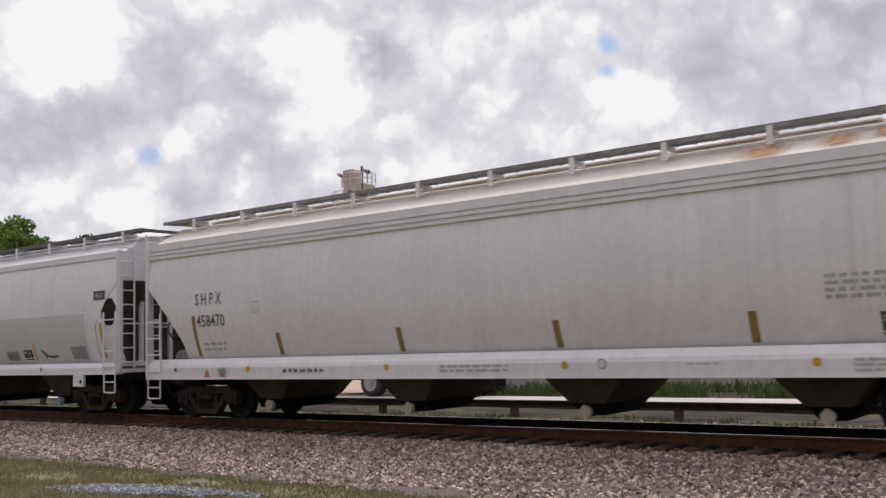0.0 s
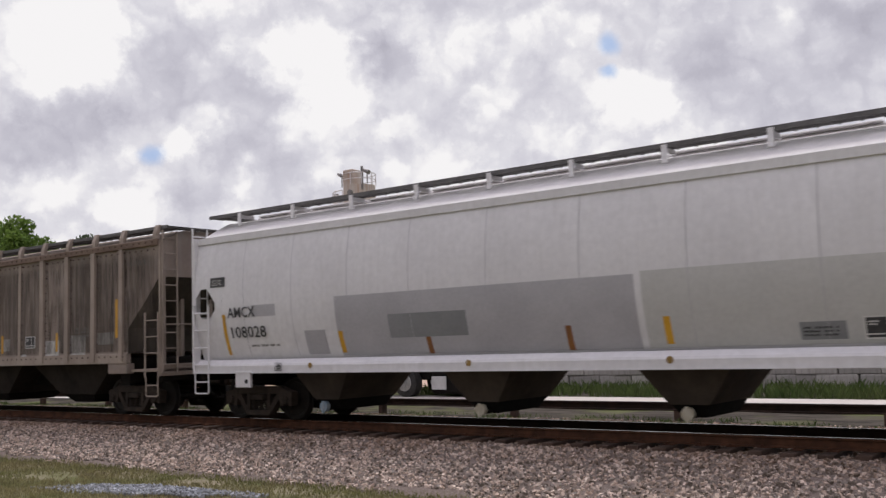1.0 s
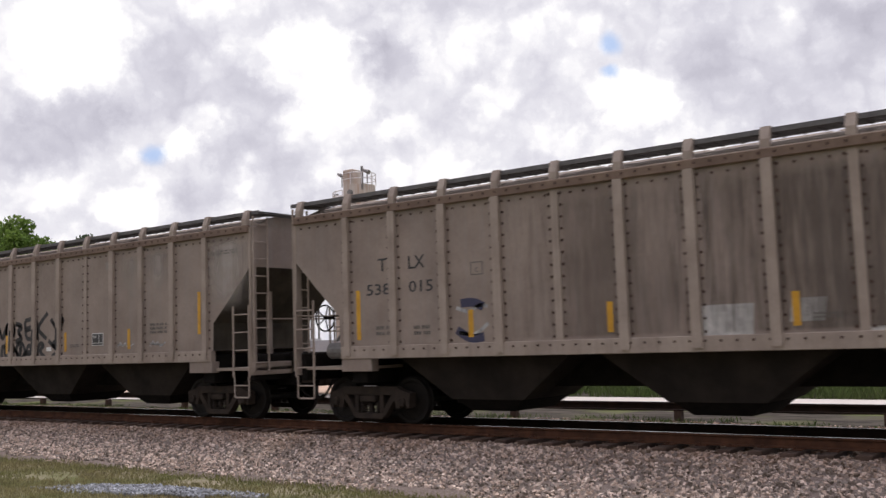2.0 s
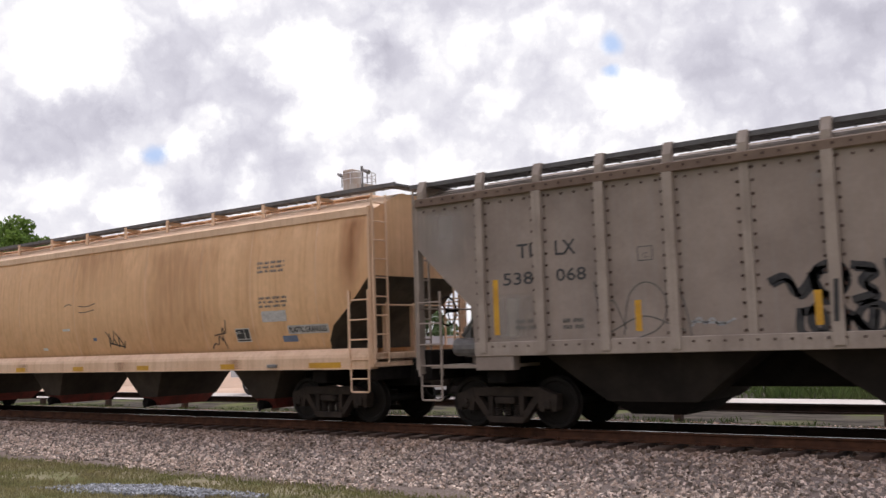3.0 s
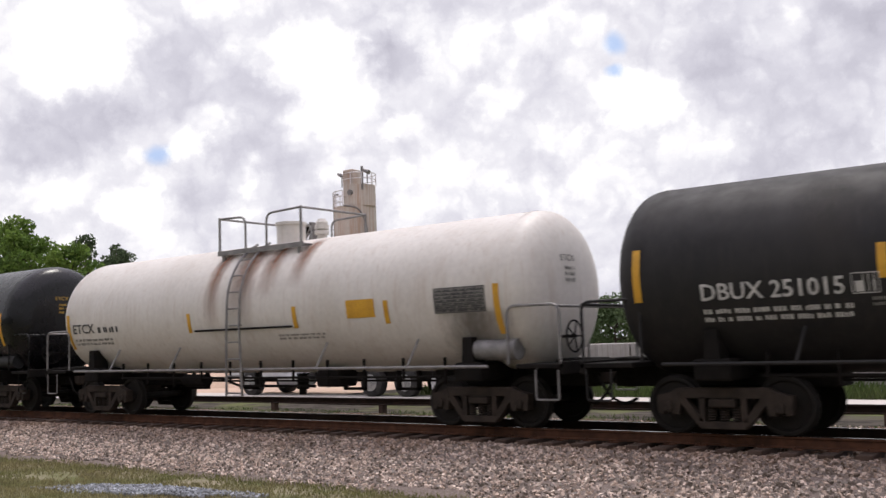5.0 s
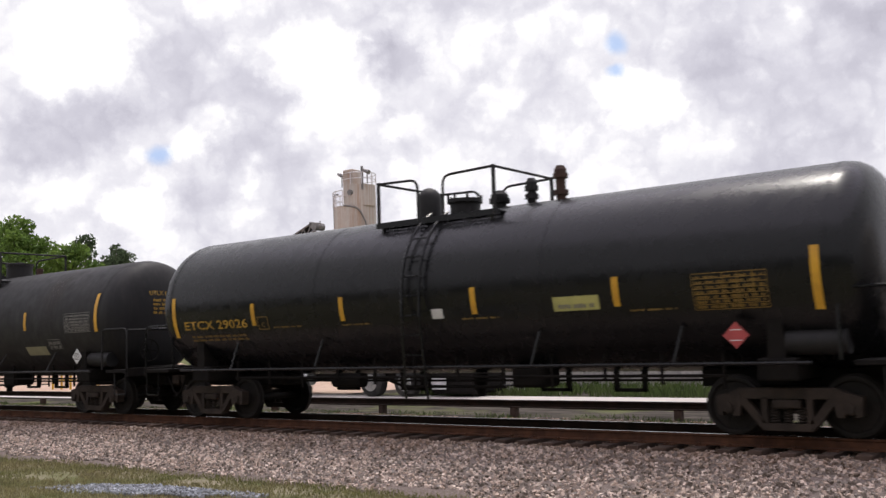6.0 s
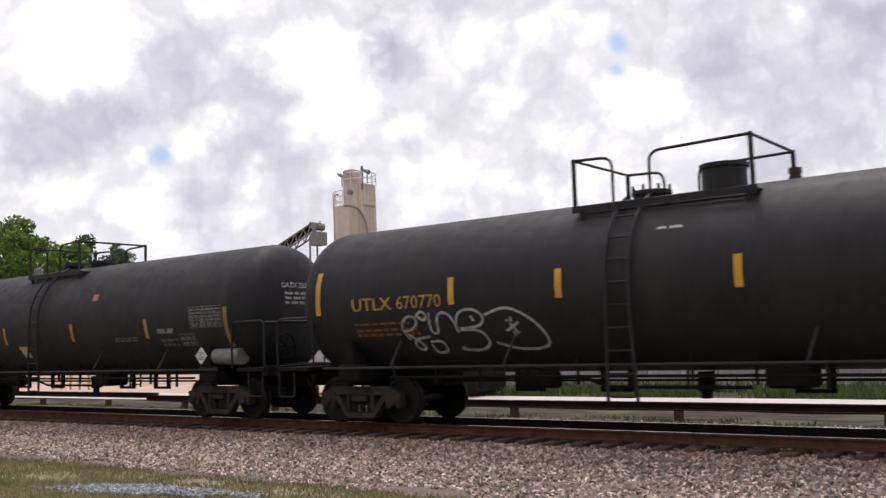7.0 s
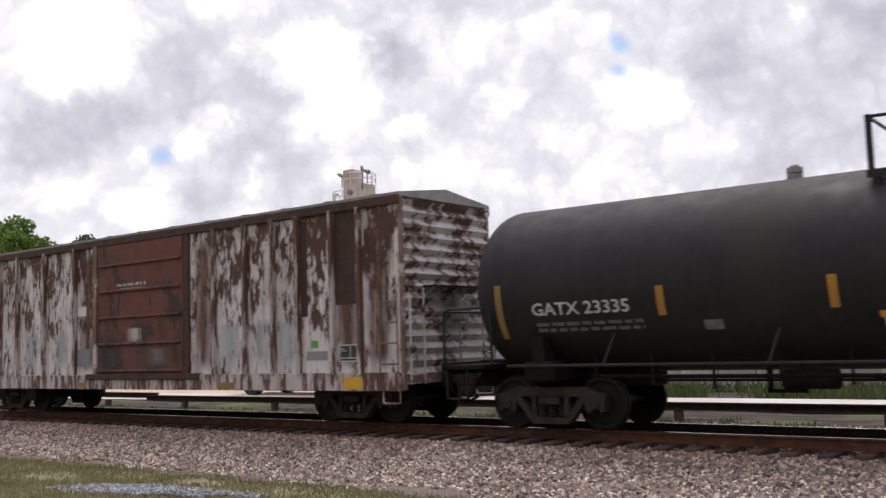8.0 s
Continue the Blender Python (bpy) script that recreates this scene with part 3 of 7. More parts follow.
def hopper_ends(car, L, half, zs0, zs1, z_top, material, post_w=0.14):
    """Corner posts, ladders, steps, brake gear and the shear plate at both ends."""
    h = L / 2
    for s in (-1, 1):
        for t in (-1, 1):
            bm = bmesh.new()
            add_box(bm, s * h - 0.03, s * h + 0.03, min(t * (half - 0.16), t * (half + 0.01)), max(t * (half - 0.16), t * (half + 0.01)), zs0 + 0.02, z_top, 0.006)
            part("corner_post", bm, material, car)
            x0 = s * (h - 0.02)
            ladder(car, "side_ladder", material, (x0 - s * 0.52, t * (half + 0.03), zs0 - 0.02), (x0 - s * 0.52, t * (half + 0.03), zs0 + 1.55), (s * 0.52, 0, 0), 4, 0.016, 0.026)
            ladder(car, "end_ladder", material, (s * (h + 0.08), t * (half - 0.03), zs0 + 0.1), (s * (h + 0.08), t * (half - 0.03), z_top + 0.25), (0, -t * 0.42, 0), 9, 0.016, 0.024)
            bm = bmesh.new()
            add_pipe(bm, bend([(x0 - s * 0.5, t * (half + 0.02), zs0), (x0 - s * 0.5, t * (half + 0.02), zs0 - 0.46), (x0 - s * 0.03, t * (half + 0.02), zs0 - 0.46), (x0 - s * 0.03, t * (half + 0.02), zs0)], 0.05), 0.018)
            add_rod(bm, (x0 - s * 0.5, t * (half + 0.02), zs0 - 0.2), (x0 - s * 0.03, t * (half + 0.02), zs0 - 0.2), 0.016, 6)
            part("sill_step", bm, material, car)
        bm = bmesh.new()
        add_box(bm, min(s * (h - 1.9), s * (h + 0.05)), max(s * (h - 1.9), s * (h + 0.05)), -half + 0.12, half - 0.12, zs0 + 0.12, zs0 + 0.18)
        add_box(bm, s * h - 0.05, s * h + 0.05, -half, half, zs0 + 0.02, zs0 + 0.3, 0.01)
        part("end_platform", bm, material, car)
        bm = bmesh.new()
        add_rod(bm, (s * (h - 0.03), -half, zs0 + 1.25), (s * (h - 0.03), half, zs0 + 1.25), 0.018, 6)
        for y in (-0.45, 0.45):
            add_box(bm, s * (h - 0.55) - 0.05, s * (h - 0.55) + 0.05, y - 0.05, y + 0.05, zs0 + 0.18, z_top - 0.9)
        part("end_brace", bm, material, car)
        coupler(car, s * (h + 0.1), s)
    bm = bmesh.new()
    add_rod(bm, (-h + 0.45, -0.9, zs0 + 0.5), (-h + 1.1, -0.9, zs0 + 0.5), 0.17, 14)
    add_box(bm, -h + 0.3, -h + 0.62, -0.5, -0.1, zs0 + 0.3, zs0 + 0.9, 0.03)
    add_pipe(bm, bend([(-h + 0.5, -0.8, zs0 + 0.7), (-h + 0.75, -0.6, zs0 + 1.2), (-h + 1.0, -0.3, zs0 + 0.4)], 0.1), 0.03)
    part("brake_gear", bm, "galvanised", car, "brake cylinder and valve")
    brake_wheel(car, -h + 0.12, -0.75, zs0 + 1.2, -1, "grime")


def round_hopper(name, label, x_body, L, zs0, zs1, ze, zc, mats, posts, bays, caps, half=1.55, red=False, notch=((0, 2.9), (0.6, 2.3), (1.0, 1.9), (1.2, 1.6)), lip=True):
    car = new_car(name, label, "hopper car")
    body, roof, sill, walk_mat = mats
    bm, side = hopper_body(L, zs1, ze, zc, half, 0.17, notch, 0.5)
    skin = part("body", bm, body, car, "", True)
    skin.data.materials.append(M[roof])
    skin.data.materials.append(M["slope_grime_shade"])
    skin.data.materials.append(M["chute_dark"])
    # down-facing and low end faces: dirt and underbody shade, both put into the colour
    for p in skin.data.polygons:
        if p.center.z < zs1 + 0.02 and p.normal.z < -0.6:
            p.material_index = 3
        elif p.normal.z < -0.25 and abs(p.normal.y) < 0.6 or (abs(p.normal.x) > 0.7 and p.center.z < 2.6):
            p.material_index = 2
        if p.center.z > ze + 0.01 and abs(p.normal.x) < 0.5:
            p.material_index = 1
    sill_beam(car, L, zs0, zs1, half, sill)
    if lip:
        for s in (-1, 1):
            bm = bmesh.new()
            y = s * -side(ze)
            add_prism(bm, [(-L / 2, ze - 0.10), (L / 2, ze - 0.10), (L / 2, ze + 0.05), (-L / 2, ze + 0.05)], y - s * 0.03, y + s * 0.06)
            part("eave_rail", bm, sill, car)
            if lip == "ridged":
                for k in range(3):
                    z = ze - 0.30 + k * 0.105
                    bm = bmesh.new()
                    y = s * -side(z)
                    add_prism(bm, [(-L / 2, z - 0.03), (L / 2, z - 0.03), (L / 2, z + 0.03), (-L / 2, z + 0.03)], y - s * 0.03, y + s * 0.05)
                    part("eave_ridge", bm, sill, car)
    under_frame(car, L, 0.72, zs0 + 0.16, 3.1)
    hopper_ends(car, L, half, zs0, zs1, ze + 0.05, sill)
    running_board(car, L, posts, zc + 0.12, 0.92, 0.42, zc, walk_mat, sill)
    hatches(car, L, zc + 0.02, 10, roof)
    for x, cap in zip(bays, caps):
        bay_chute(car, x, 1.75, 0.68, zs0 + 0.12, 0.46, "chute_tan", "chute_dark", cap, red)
    for x in (-1, 1):
        bogie(car, x * (L / 2 - 1.62))
    return car, side


def post_row(first, step, n):
    return [first + step * i for i in range(n)]


# ---- the setting: ground, track ----
def ground_z(x, y):
    """Height of the ground sheet: a ditch beside the ballast, a rise to the camera, yard level behind the track."""
    if y < -3.2:
        t = min((-3.2 - y) / 10.0, 1.0)
        return -0.72 + 0.60 * t * t * (3 - 2 * t) + 0.05 * noise.noise((x * 0.5, y * 0.5, 0))
    if y < 5.0:
        return -0.74 + (0.29 if y > 2 else 0.0) + 0.02 * noise.noise((x * 0.6, y * 0.6, 2))
    return -0.45 + 0.04 * noise.noise((x * 0.35, y * 0.35, 0))


def build_ground():
    xs = [-4000, -1500, -600, -300, -150, -90] + list(np.arange(-60, 40, 1.0)) + [40, 80, 200, 600, 1500, 4000]
    ys = [-4000, -800, -200, -60, -30] + list(np.arange(-20, 40, 0.8)) + [40, 60, 90, 150, 300, 800, 4000]
    verts = [(float(x), float(y), ground_z(x, y)) for y in ys for x in xs]
    n = len(xs)
    faces = [(j * n + i, j * n + i + 1, (j + 1) * n + i + 1, (j + 1) * n + i) for j in range(len(ys) - 1) for i in range(n - 1)]
    ob = raw_part("ground", verts, faces, "grass_blade")
    ob.data.materials[0] = ground_material()
    for p in ob.data.polygons:
        p.use_smooth = True
    return tagged(ob, "sandy ground with patchy grass beside the railway", "ground", kind="structure")


def ground_material():
    m = bpy.data.materials.new("ground_soil")
    m.use_nodes = True
    nt = m.node_tree
    b = nt.nodes["Principled BSDF"]
    vec = nt.nodes.new("ShaderNodeTexCoord").outputs["Object"]
    sep = nt.nodes.new("ShaderNodeSeparateXYZ")
    link(nt, vec, sep.inputs[0])
    soil = mix(nt, noise_tex(nt, vec, 3.0, 5), (0.27, 0.235, 0.165), (0.37, 0.32, 0.24))
    green = mix(nt, noise_tex(nt, vec, 6.0, 5), (0.11, 0.13, 0.05), (0.18, 0.18, 0.085))
    lawn = mix(nt, ramp(nt, noise_tex(nt, vec, 0.7, 6, 0.6), [(0.42, 0.0), (0.62, 0.9)]), green, soil)
    dirt = mix(nt, ramp(nt, noise_tex(nt, vec, 1.6, 7, 0.75, (0.5, 1.6, 1.0)), [(0.4, 0.0), (0.62, 1.0)]), (0.045, 0.039, 0.032), (0.125, 0.11, 0.092))
    yard = mix(nt, ramp(nt, noise_tex(nt, vec, 0.35, 5), [(0.5, 0.0), (0.62, 1.0)]), dirt, green)
    # past y = 2 the yard begins, past 60 the fields
    step = nt.nodes.new("ShaderNodeMath")
    step.operation = "GREATER_THAN"
    step.inputs[1].default_value = 0.0
    link(nt, sep.outputs[1], step.inputs[0])
    far = nt.nodes.new("ShaderNodeMath")
    far.operation = "GREATER_THAN"
    far.inputs[1].default_value = 45.0
    link(nt, sep.outputs[1], far.inputs[0])
    c = mix(nt, step.outputs[0], lawn, yard)
    c = mix(nt, far.outputs[0], c, green)
    c = mix(nt, 0.5, c, ramp(nt, noise_tex(nt, vec, 40.0, 3), [(0.3, 0.35), (0.7, 1.0)]), "MULTIPLY")
    link(nt, c, b.inputs["Base Color"])
    b.inputs["Roughness"].default_value = 1.0
    b.inputs["Specular IOR Level"].default_value = 0.04
    bp = nt.nodes.new("ShaderNodeBump")
    bp.inputs["Strength"].default_value = 0.6
    link(nt, noise_tex(nt, vec, 25.0, 4), bp.inputs["Height"])
    link(nt, bp.outputs[0], b.inputs["Normal"])
    return m


def bed_z(y):
    """The ballast's cross-section."""
    d = abs(y - TRACK_Y)
    if d < 1.5:
        return -0.27
    if y < TRACK_Y:
        return max(-0.245 - (d - 1.5) * 0.18, -0.85)
    return max(-0.245 - (d - 1.5) * 0.22, -0.85)


def build_bed():
    ys = [-4.5, -3.8, -2.6, -1.6, -0.71, 0.0, 0.8, 1.6, 2.29, 3.2, 4.2]
    xs = [-900, -200, -90] + list(np.arange(-60, 21, 3.0)) + [60, 200, 900]
    verts = [(float(x), y, bed_z(y)) for y in ys for x in xs]
    n = len(xs)
    faces = [(j * n + i, j * n + i + 1, (j + 1) * n + i + 1, (j + 1) * n + i) for j in range(len(ys) - 1) for i in range(n - 1)]
    ob = raw_part("ballast_bed", verts, faces, "ballast_bed")
    return tagged(ob, "bed of crushed grey-brown stone under the track", "ballast", kind="structure")


def scatter_stones(name, label, x0, x1, y0, y1, count, size, zf, material, seed, keep=None):
    rng = np.random.default_rng(seed)
    base = np.array([(a, b, c) for a in (-0.66, 0.66) for b in (-0.66, 0.66) for c in (-0.66, 0.66)], float)
    quad = np.array([(0, 1, 3, 2), (4, 6, 7, 5), (0, 4, 5, 1), (2, 3, 7, 6), (0, 2, 6, 4), (1, 5, 7, 3)])
    px = rng.uniform(x0, x1, count)
    py = rng.uniform(y0, y1, count)
    if keep is not None:
        k = np.array([keep(a, b) for a, b in zip(px, py)])
        px, py = px[k], py[k]
    n = len(px)
    pz = np.array([zf(a, b) for a, b in zip(px, py)])
    s = size * rng.uniform(0.6, 1.35, (n, 1, 1)) * rng.uniform(0.65, 1.2, (n, 1, 3))
    v = base[None] * s * rng.uniform(0.6, 1.25, (n, 8, 1)) + rng.normal(0, size * 0.16, (n, 8, 3))
    a = rng.uniform(0, 2 * np.pi, n)
    t = rng.uniform(-0.8, 0.8, n)
    ca, sa, ct, st = np.cos(a)[:, None], np.sin(a)[:, None], np.cos(t)[:, None], np.sin(t)[:, None]
    x, y, z = v[..., 0] * ct - v[..., 2] * st, v[..., 1], v[..., 0] * st + v[..., 2] * ct
    x, y = x * ca - y * sa, x * sa + y * ca
    verts = np.stack([x + px[:, None], y + py[:, None], z + pz[:, None] + size * 0.25], -1).reshape(-1, 3)
    faces = (quad[None] + 8 * np.arange(n)[:, None, None]).reshape(-1, 4)
    ob = raw_part(name, verts.tolist(), faces.tolist(), material)
    return tagged(ob, label, "stones", kind="stuff")


def rail_profile():
    return [(-0.075, -0.175), (0.075, -0.175), (0.075, -0.16), (0.012, -0.145), (0.012, -0.045), (0.036, -0.035), (0.036, -0.004), (0.03, 0.0), (-0.03, 0.0),
            (-0.036, -0.004), (-0.036, -0.035), (-0.012, -0.045), (-0.012, -0.145), (-0.075, -0.16)]


def build_rail(y):
    bm = bmesh.new()
    add_loft(bm, [[(x, y + a, b) for a, b in rail_profile()] for x in (-900, -60, 20, 900)])
    # far rail is coloured near black: grease, plus its shadow under the train
    ob = part("rail", bm, "rail_rust" if y < TRACK_Y else "rail_black")
    ob.data.materials.append(M["rail_head"])
    for p in ob.data.polygons:
        if p.center.z > -0.003:
            p.material_index = 1
    return tagged(ob, "rusty steel rail with a shiny worn head", "rail", "rails of the track", "structure")


def build_ties():
    holder = tagged(new("track_ties"), "weathered wooden railway ties half sunk in ballast", "railway ties", kind="structure")
    rnd = random.Random(4)
    bm = bmesh.new()
    add_box(bm, -0.115, 0.115, -1.3, 1.3, -0.36, -0.178, 0.012)
    first = part("tie", bm, "tie_wood", holder)
    first.matrix_basis = pose(-50, TRACK_Y, 0)
    x = -50
    plate_mesh = None
    while x < 14:
        x += 0.51
        t = new("tie", first.data)
        t.parent = holder
        t.matrix_basis = pose(x + rnd.uniform(-0.02, 0.02), TRACK_Y + rnd.uniform(-0.05, 0.05), rnd.uniform(-0.012, 0.003), 0, 0, rnd.uniform(-0.8, 0.8))
        if -36 < x < 4:
            if plate_mesh is None:
                bm = bmesh.new()
                for s in (-1, 1):
                    add_box(bm, -0.09, 0.09, s * 0.753 - 0.17, s * 0.753 + 0.17, -0.178, -0.165, 0.003)
                    for k in (-0.11, 0.11):
                        add_box(bm, -0.015 + k * 0.3, 0.015 + k * 0.3, s * 0.753 + k - 0.02, s * 0.753 + k + 0.02, -0.168, -0.13, 0.004)
                p = part("tie_plate", bm, "rail_rust", t)
                plate_mesh = p.data
            else:
                p = new("tie_plate", plate_mesh)
                p.parent = t


build_ground()
build_bed()
build_rail(TRACK_Y - 0.753)
build_rail(TRACK_Y + 0.753)
build_ties()
scatter_stones("ballast", "crushed grey and pinkish track ballast", -46, 3, -3.9, 2.9, 95000, 0.031, lambda x, y: bed_z(y), "ballast_stone", 11,
               lambda x, y: not (abs(abs(y - TRACK_Y) - 0.753) < 0.13) and (y > -3.0 or noise.noise((x * 0.7, y * 0.9, 5)) > (-3.0 - y) * 1.4 - 0.3))

# ---- the yard behind the track ----
def low_barrier():
    ob = tagged(new("yard_rail_barrier"), "low barrier of old brown rail on short posts", "barrier")
    bm = bmesh.new()
    add_loft(bm, [[(x, 6.55 + a * 1.4, 0.0 + b * 1.1) for a, b in rail_profile()] for x in (-30, 10)])
    part("barrier_rail", bm, "rail_black", ob)
    bm = bmesh.new()
    add_loft(bm, [[(x, 6.75 + a * 1.4, 0.08 + b * 1.1) for a, b in rail_profile()] for x in (-80, -29.6)])
    part("barrier_rail", bm, "rail_black", ob)
    x = -60.0
    while x < 8:
        bm = bmesh.new()
        add_box(bm, x - 0.09, x + 0.09, 6.45, 6.65, -0.6, -0.17, 0.02)
        part("post", bm, "tie_wood", ob)
        x += 4.6


low_barrier()


def strip(name, label, x0, x1, y0, y1, z, material, category):
    bm = bmesh.new()
    bmesh.ops.create_grid(bm, x_segments=40, y_segments=6, size=0.5)
    for v in bm.verts:
        v.co = Vector((x0 + (v.co.x + 0.5) * (x1 - x0), y0 + (v.co.y + 0.5) * (y1 - y0), z + 0.02 * noise.noise((v.co.x * 30, v.co.y * 10, 0))))
    return tagged(part(name, bm, material), label, category, kind="structure")


strip("yard_road", "pale sandy road along the barrier", -150, 30, 9.4, 13.6, -0.395, "road_pale", "road")


# ---- sky ----
CLOUD_LIGHT = [(-60.1, 16.6, 4.2, 0.30), (-59.5, 19.0, 4.0, 0.28), (-45.6, 17.9, 2.6, 0.30), (-43.6, 15.6, 3.0, 0.28), (-45.0, 13.9, 3.2, 0.25), (-47.0, 16.2, 2.0, 0.20),
               (-25.9, 13.9, 2.9, 0.42), (-34.6, 14.6, 1.8, 0.25), (-40.2, 13.3, 1.5, 0.25), (-61.0, 9.2, 3.0, 0.20), (-53.3, 11.9, 1.6, 0.25), (-56.3, 8.1, 2.2, 0.22),
               (-34.8, 18.0, 3.5, 0.16), (-30.3, 17.9, 3.2, 0.14), (-38.2, 9.3, 3.5, 0.14), (-28.3, 8.9, 3.0, 0.12)]
CLOUD_SHADE = [(-61.5, 11.7, 3.6, 0.36), (-58.3, 13.4, 3.0, 0.28), (-54.9, 15.4, 3.8, 0.24), (-52.6, 18.2, 3.5, 0.16), (-41.8, 17.2, 2.4, 0.36), (-39.6, 16.4, 1.4, 0.24),
               (-49.4, 11.6, 3.4, 0.28), (-47.1, 10.4, 2.6, 0.20), (-52.0, 9.5, 2.6, 0.18), (-36.5, 19.6, 3.0, 0.24), (-31.3, 10.4, 2.4, 0.16), (-27.2, 12.0, 1.3, 0.14),
               (-20.0, 14.6, 4.5, 0.26), (-16.4, 11.2, 4.5, 0.26), (-13.5, 15.0, 5.0, 0.26), (-20.2, 9.3, 3.0, 0.20),
               (-21.5, 18.6, 4.0, 0.18), (-13.0, 18.8, 5.0, 0.24)]
BLUE_GAPS = [(-27.1, 17.2, 0.95), (-27.3, 15.6, 0.6), (-54.9, 11.4, 0.95)]


def sky_dir(az, el):
    a, e = radians(az), radians(el)
    return (math.sin(a) * math.cos(e), math.cos(a) * math.cos(e), math.sin(e))


def cloud_material():
    """Broken cloud: billows of noise, gathered into lighter and darker banks, with small gaps of blue."""
    m = bpy.data.materials.new("cloud_sky")
    m.use_nodes = True
    nt = m.node_tree
    nt.nodes.remove(nt.nodes["Principled BSDF"])
    em = nt.nodes.new("ShaderNodeEmission")
    vec = nt.nodes.new("ShaderNodeTexCoord").outputs["Object"]

    def vmath(op, a, b=None):
        n = nt.nodes.new("ShaderNodeVectorMath")
        n.operation = op
        for i, v in enumerate((a, b)):
            if v is None:
                continue
            if isinstance(v, tuple):
                n.inputs[i].default_value = v
            else:
                link(nt, v, n.inputs[i])
        return n.outputs["Value"] if op == "DISTANCE" else n.outputs[0]

    def fmath(op, a, b, clamp=False):
        n = nt.nodes.new("ShaderNodeMath")
        n.operation = op
        n.use_clamp = clamp
        for i, v in enumerate((a, b)):
            if isinstance(v, (int, float)):
                n.inputs[i].default_value = v
            else:
                link(nt, v, n.inputs[i])
        return n.outputs[0]

    warp = nt.nodes.new("ShaderNodeTexNoise")
    warp.inputs["Scale"].default_value = 11.0
    warp.inputs["Detail"].default_value = 7.0
    warp.inputs["Roughness"].default_value = 0.62
    link(nt, vec, warp.inputs["Vector"])
    off = vmath("MULTIPLY", vmath("SUBTRACT", warp.outputs["Color"], (0.5, 0.5, 0.5)), (0.11, 0.11, 0.07))
    bent = vmath("ADD", vec, off)
    value = fmath("ADD", fmath("MULTIPLY", noise_tex(nt, bent, 8.0, 7, 0.58, (1, 1, 1.7)), 0.6), 0.38)
    fine = fmath("MULTIPLY", fmath("SUBTRACT", noise_tex(nt, bent, 34.0, 5, 0.6), 0.5), 0.22)
    value = fmath("ADD", value, fine)
    # rounded heads of cumulus at two sizes
    for size, amount in ((22.0, 0.30), (52.0, 0.20)):
        cell = nt.nodes.new("ShaderNodeTexVoronoi")
        cell.feature = "SMOOTH_F1"
        cell.inputs["Scale"].default_value = size
        cell.inputs["Smoothness"].default_value = 0.35
        link(nt, bent, cell.inputs["Vector"])
        value = fmath("ADD", value, fmath("MULTIPLY", fmath("SUBTRACT", 0.42, cell.outputs["Distance"]), amount))
    for sign, banks in ((1, CLOUD_LIGHT), (-1, CLOUD_SHADE)):
        for az, el, size, k in banks:
            d = vmath("DISTANCE", vmath("MULTIPLY", bent, (1.0, 1.0, 1.5)), tuple(v * k2 for v, k2 in zip(sky_dir(az, el), (1.0, 1.0, 1.5))))
            fall = nt.nodes.new("ShaderNodeMapRange")
            fall.interpolation_type = "SMOOTHSTEP"
            for i, v in ((1, radians(size) * (0.4 if sign > 0 else 0.2)), (2, radians(size) * 1.15), (3, sign * k * 0.87), (4, 0.0)):
                fall.inputs[i].default_value = v
            link(nt, d, fall.inputs[0])
            value = fmath("ADD", value, fall.outputs[0])
    c = ramp(nt, value, [(0.06, (0.47, 0.455, 0.535)), (0.32, (0.62, 0.605, 0.69)), (0.50, (0.735, 0.72, 0.80)), (0.66, (0.88, 0.865, 0.925)), (0.82, (1.10, 1.08, 1.09))])
    for az, el, size in BLUE_GAPS:
        d = vmath("DISTANCE", vmath("ADD", vec, vmath("MULTIPLY", off, (0.35, 0.35, 0.35))), sky_dir(az, el))
        fall = nt.nodes.new("ShaderNodeMapRange")
        fall.interpolation_type = "SMOOTHSTEP"
        for i, v in ((1, radians(size) * 0.2), (2, radians(size)), (3, 0.75), (4, 0.0)):
            fall.inputs[i].default_value = v
        link(nt, d, fall.inputs[0])
        c = mix(nt, fall.outputs[0], c, (0.42, 0.60, 0.95))
    # the cloud away from the sun is greyer
    toward = nt.nodes.new("ShaderNodeVectorMath")
    toward.operation = "DOT_PRODUCT"
    toward.inputs[1].default_value = (-0.55, 0.835, 0.0)
    link(nt, vec, toward.inputs[0])
    away = nt.nodes.new("ShaderNodeMapRange")
    away.interpolation_type = "SMOOTHSTEP"
    for i, v in ((1, -0.5), (2, 0.5), (3, 0.74), (4, 1.0)):
        away.inputs[i].default_value = v
    link(nt, toward.outputs["Value"], away.inputs[0])
    link(nt, c, em.inputs[0])
    link(nt, away.outputs[0], em.inputs[1])
    link(nt, em.outputs[0], nt.nodes["Material Output"].inputs[0])
    return m


def build_sky():
    R = 1400.0
    bm = bmesh.new()
    n, k = 96, 16
    rings = []
    for j in range(k + 1):
        el = radians(-2 + 44 * j / k)
        rings.append([(math.cos(el) * math.cos(2 * math.pi * i / n), math.cos(el) * math.sin(2 * math.pi * i / n), math.sin(el)) for i in range(n)])
    add_loft(bm, rings, caps=False)
    me_ob = part("backdrop", bm, cloud_material(), None, "", True)
    me_ob.scale = (R, R, R)
    return tagged(me_ob, "bright broken cloud with small blue gaps", "sky", kind="structure")


backdrop = build_sky()


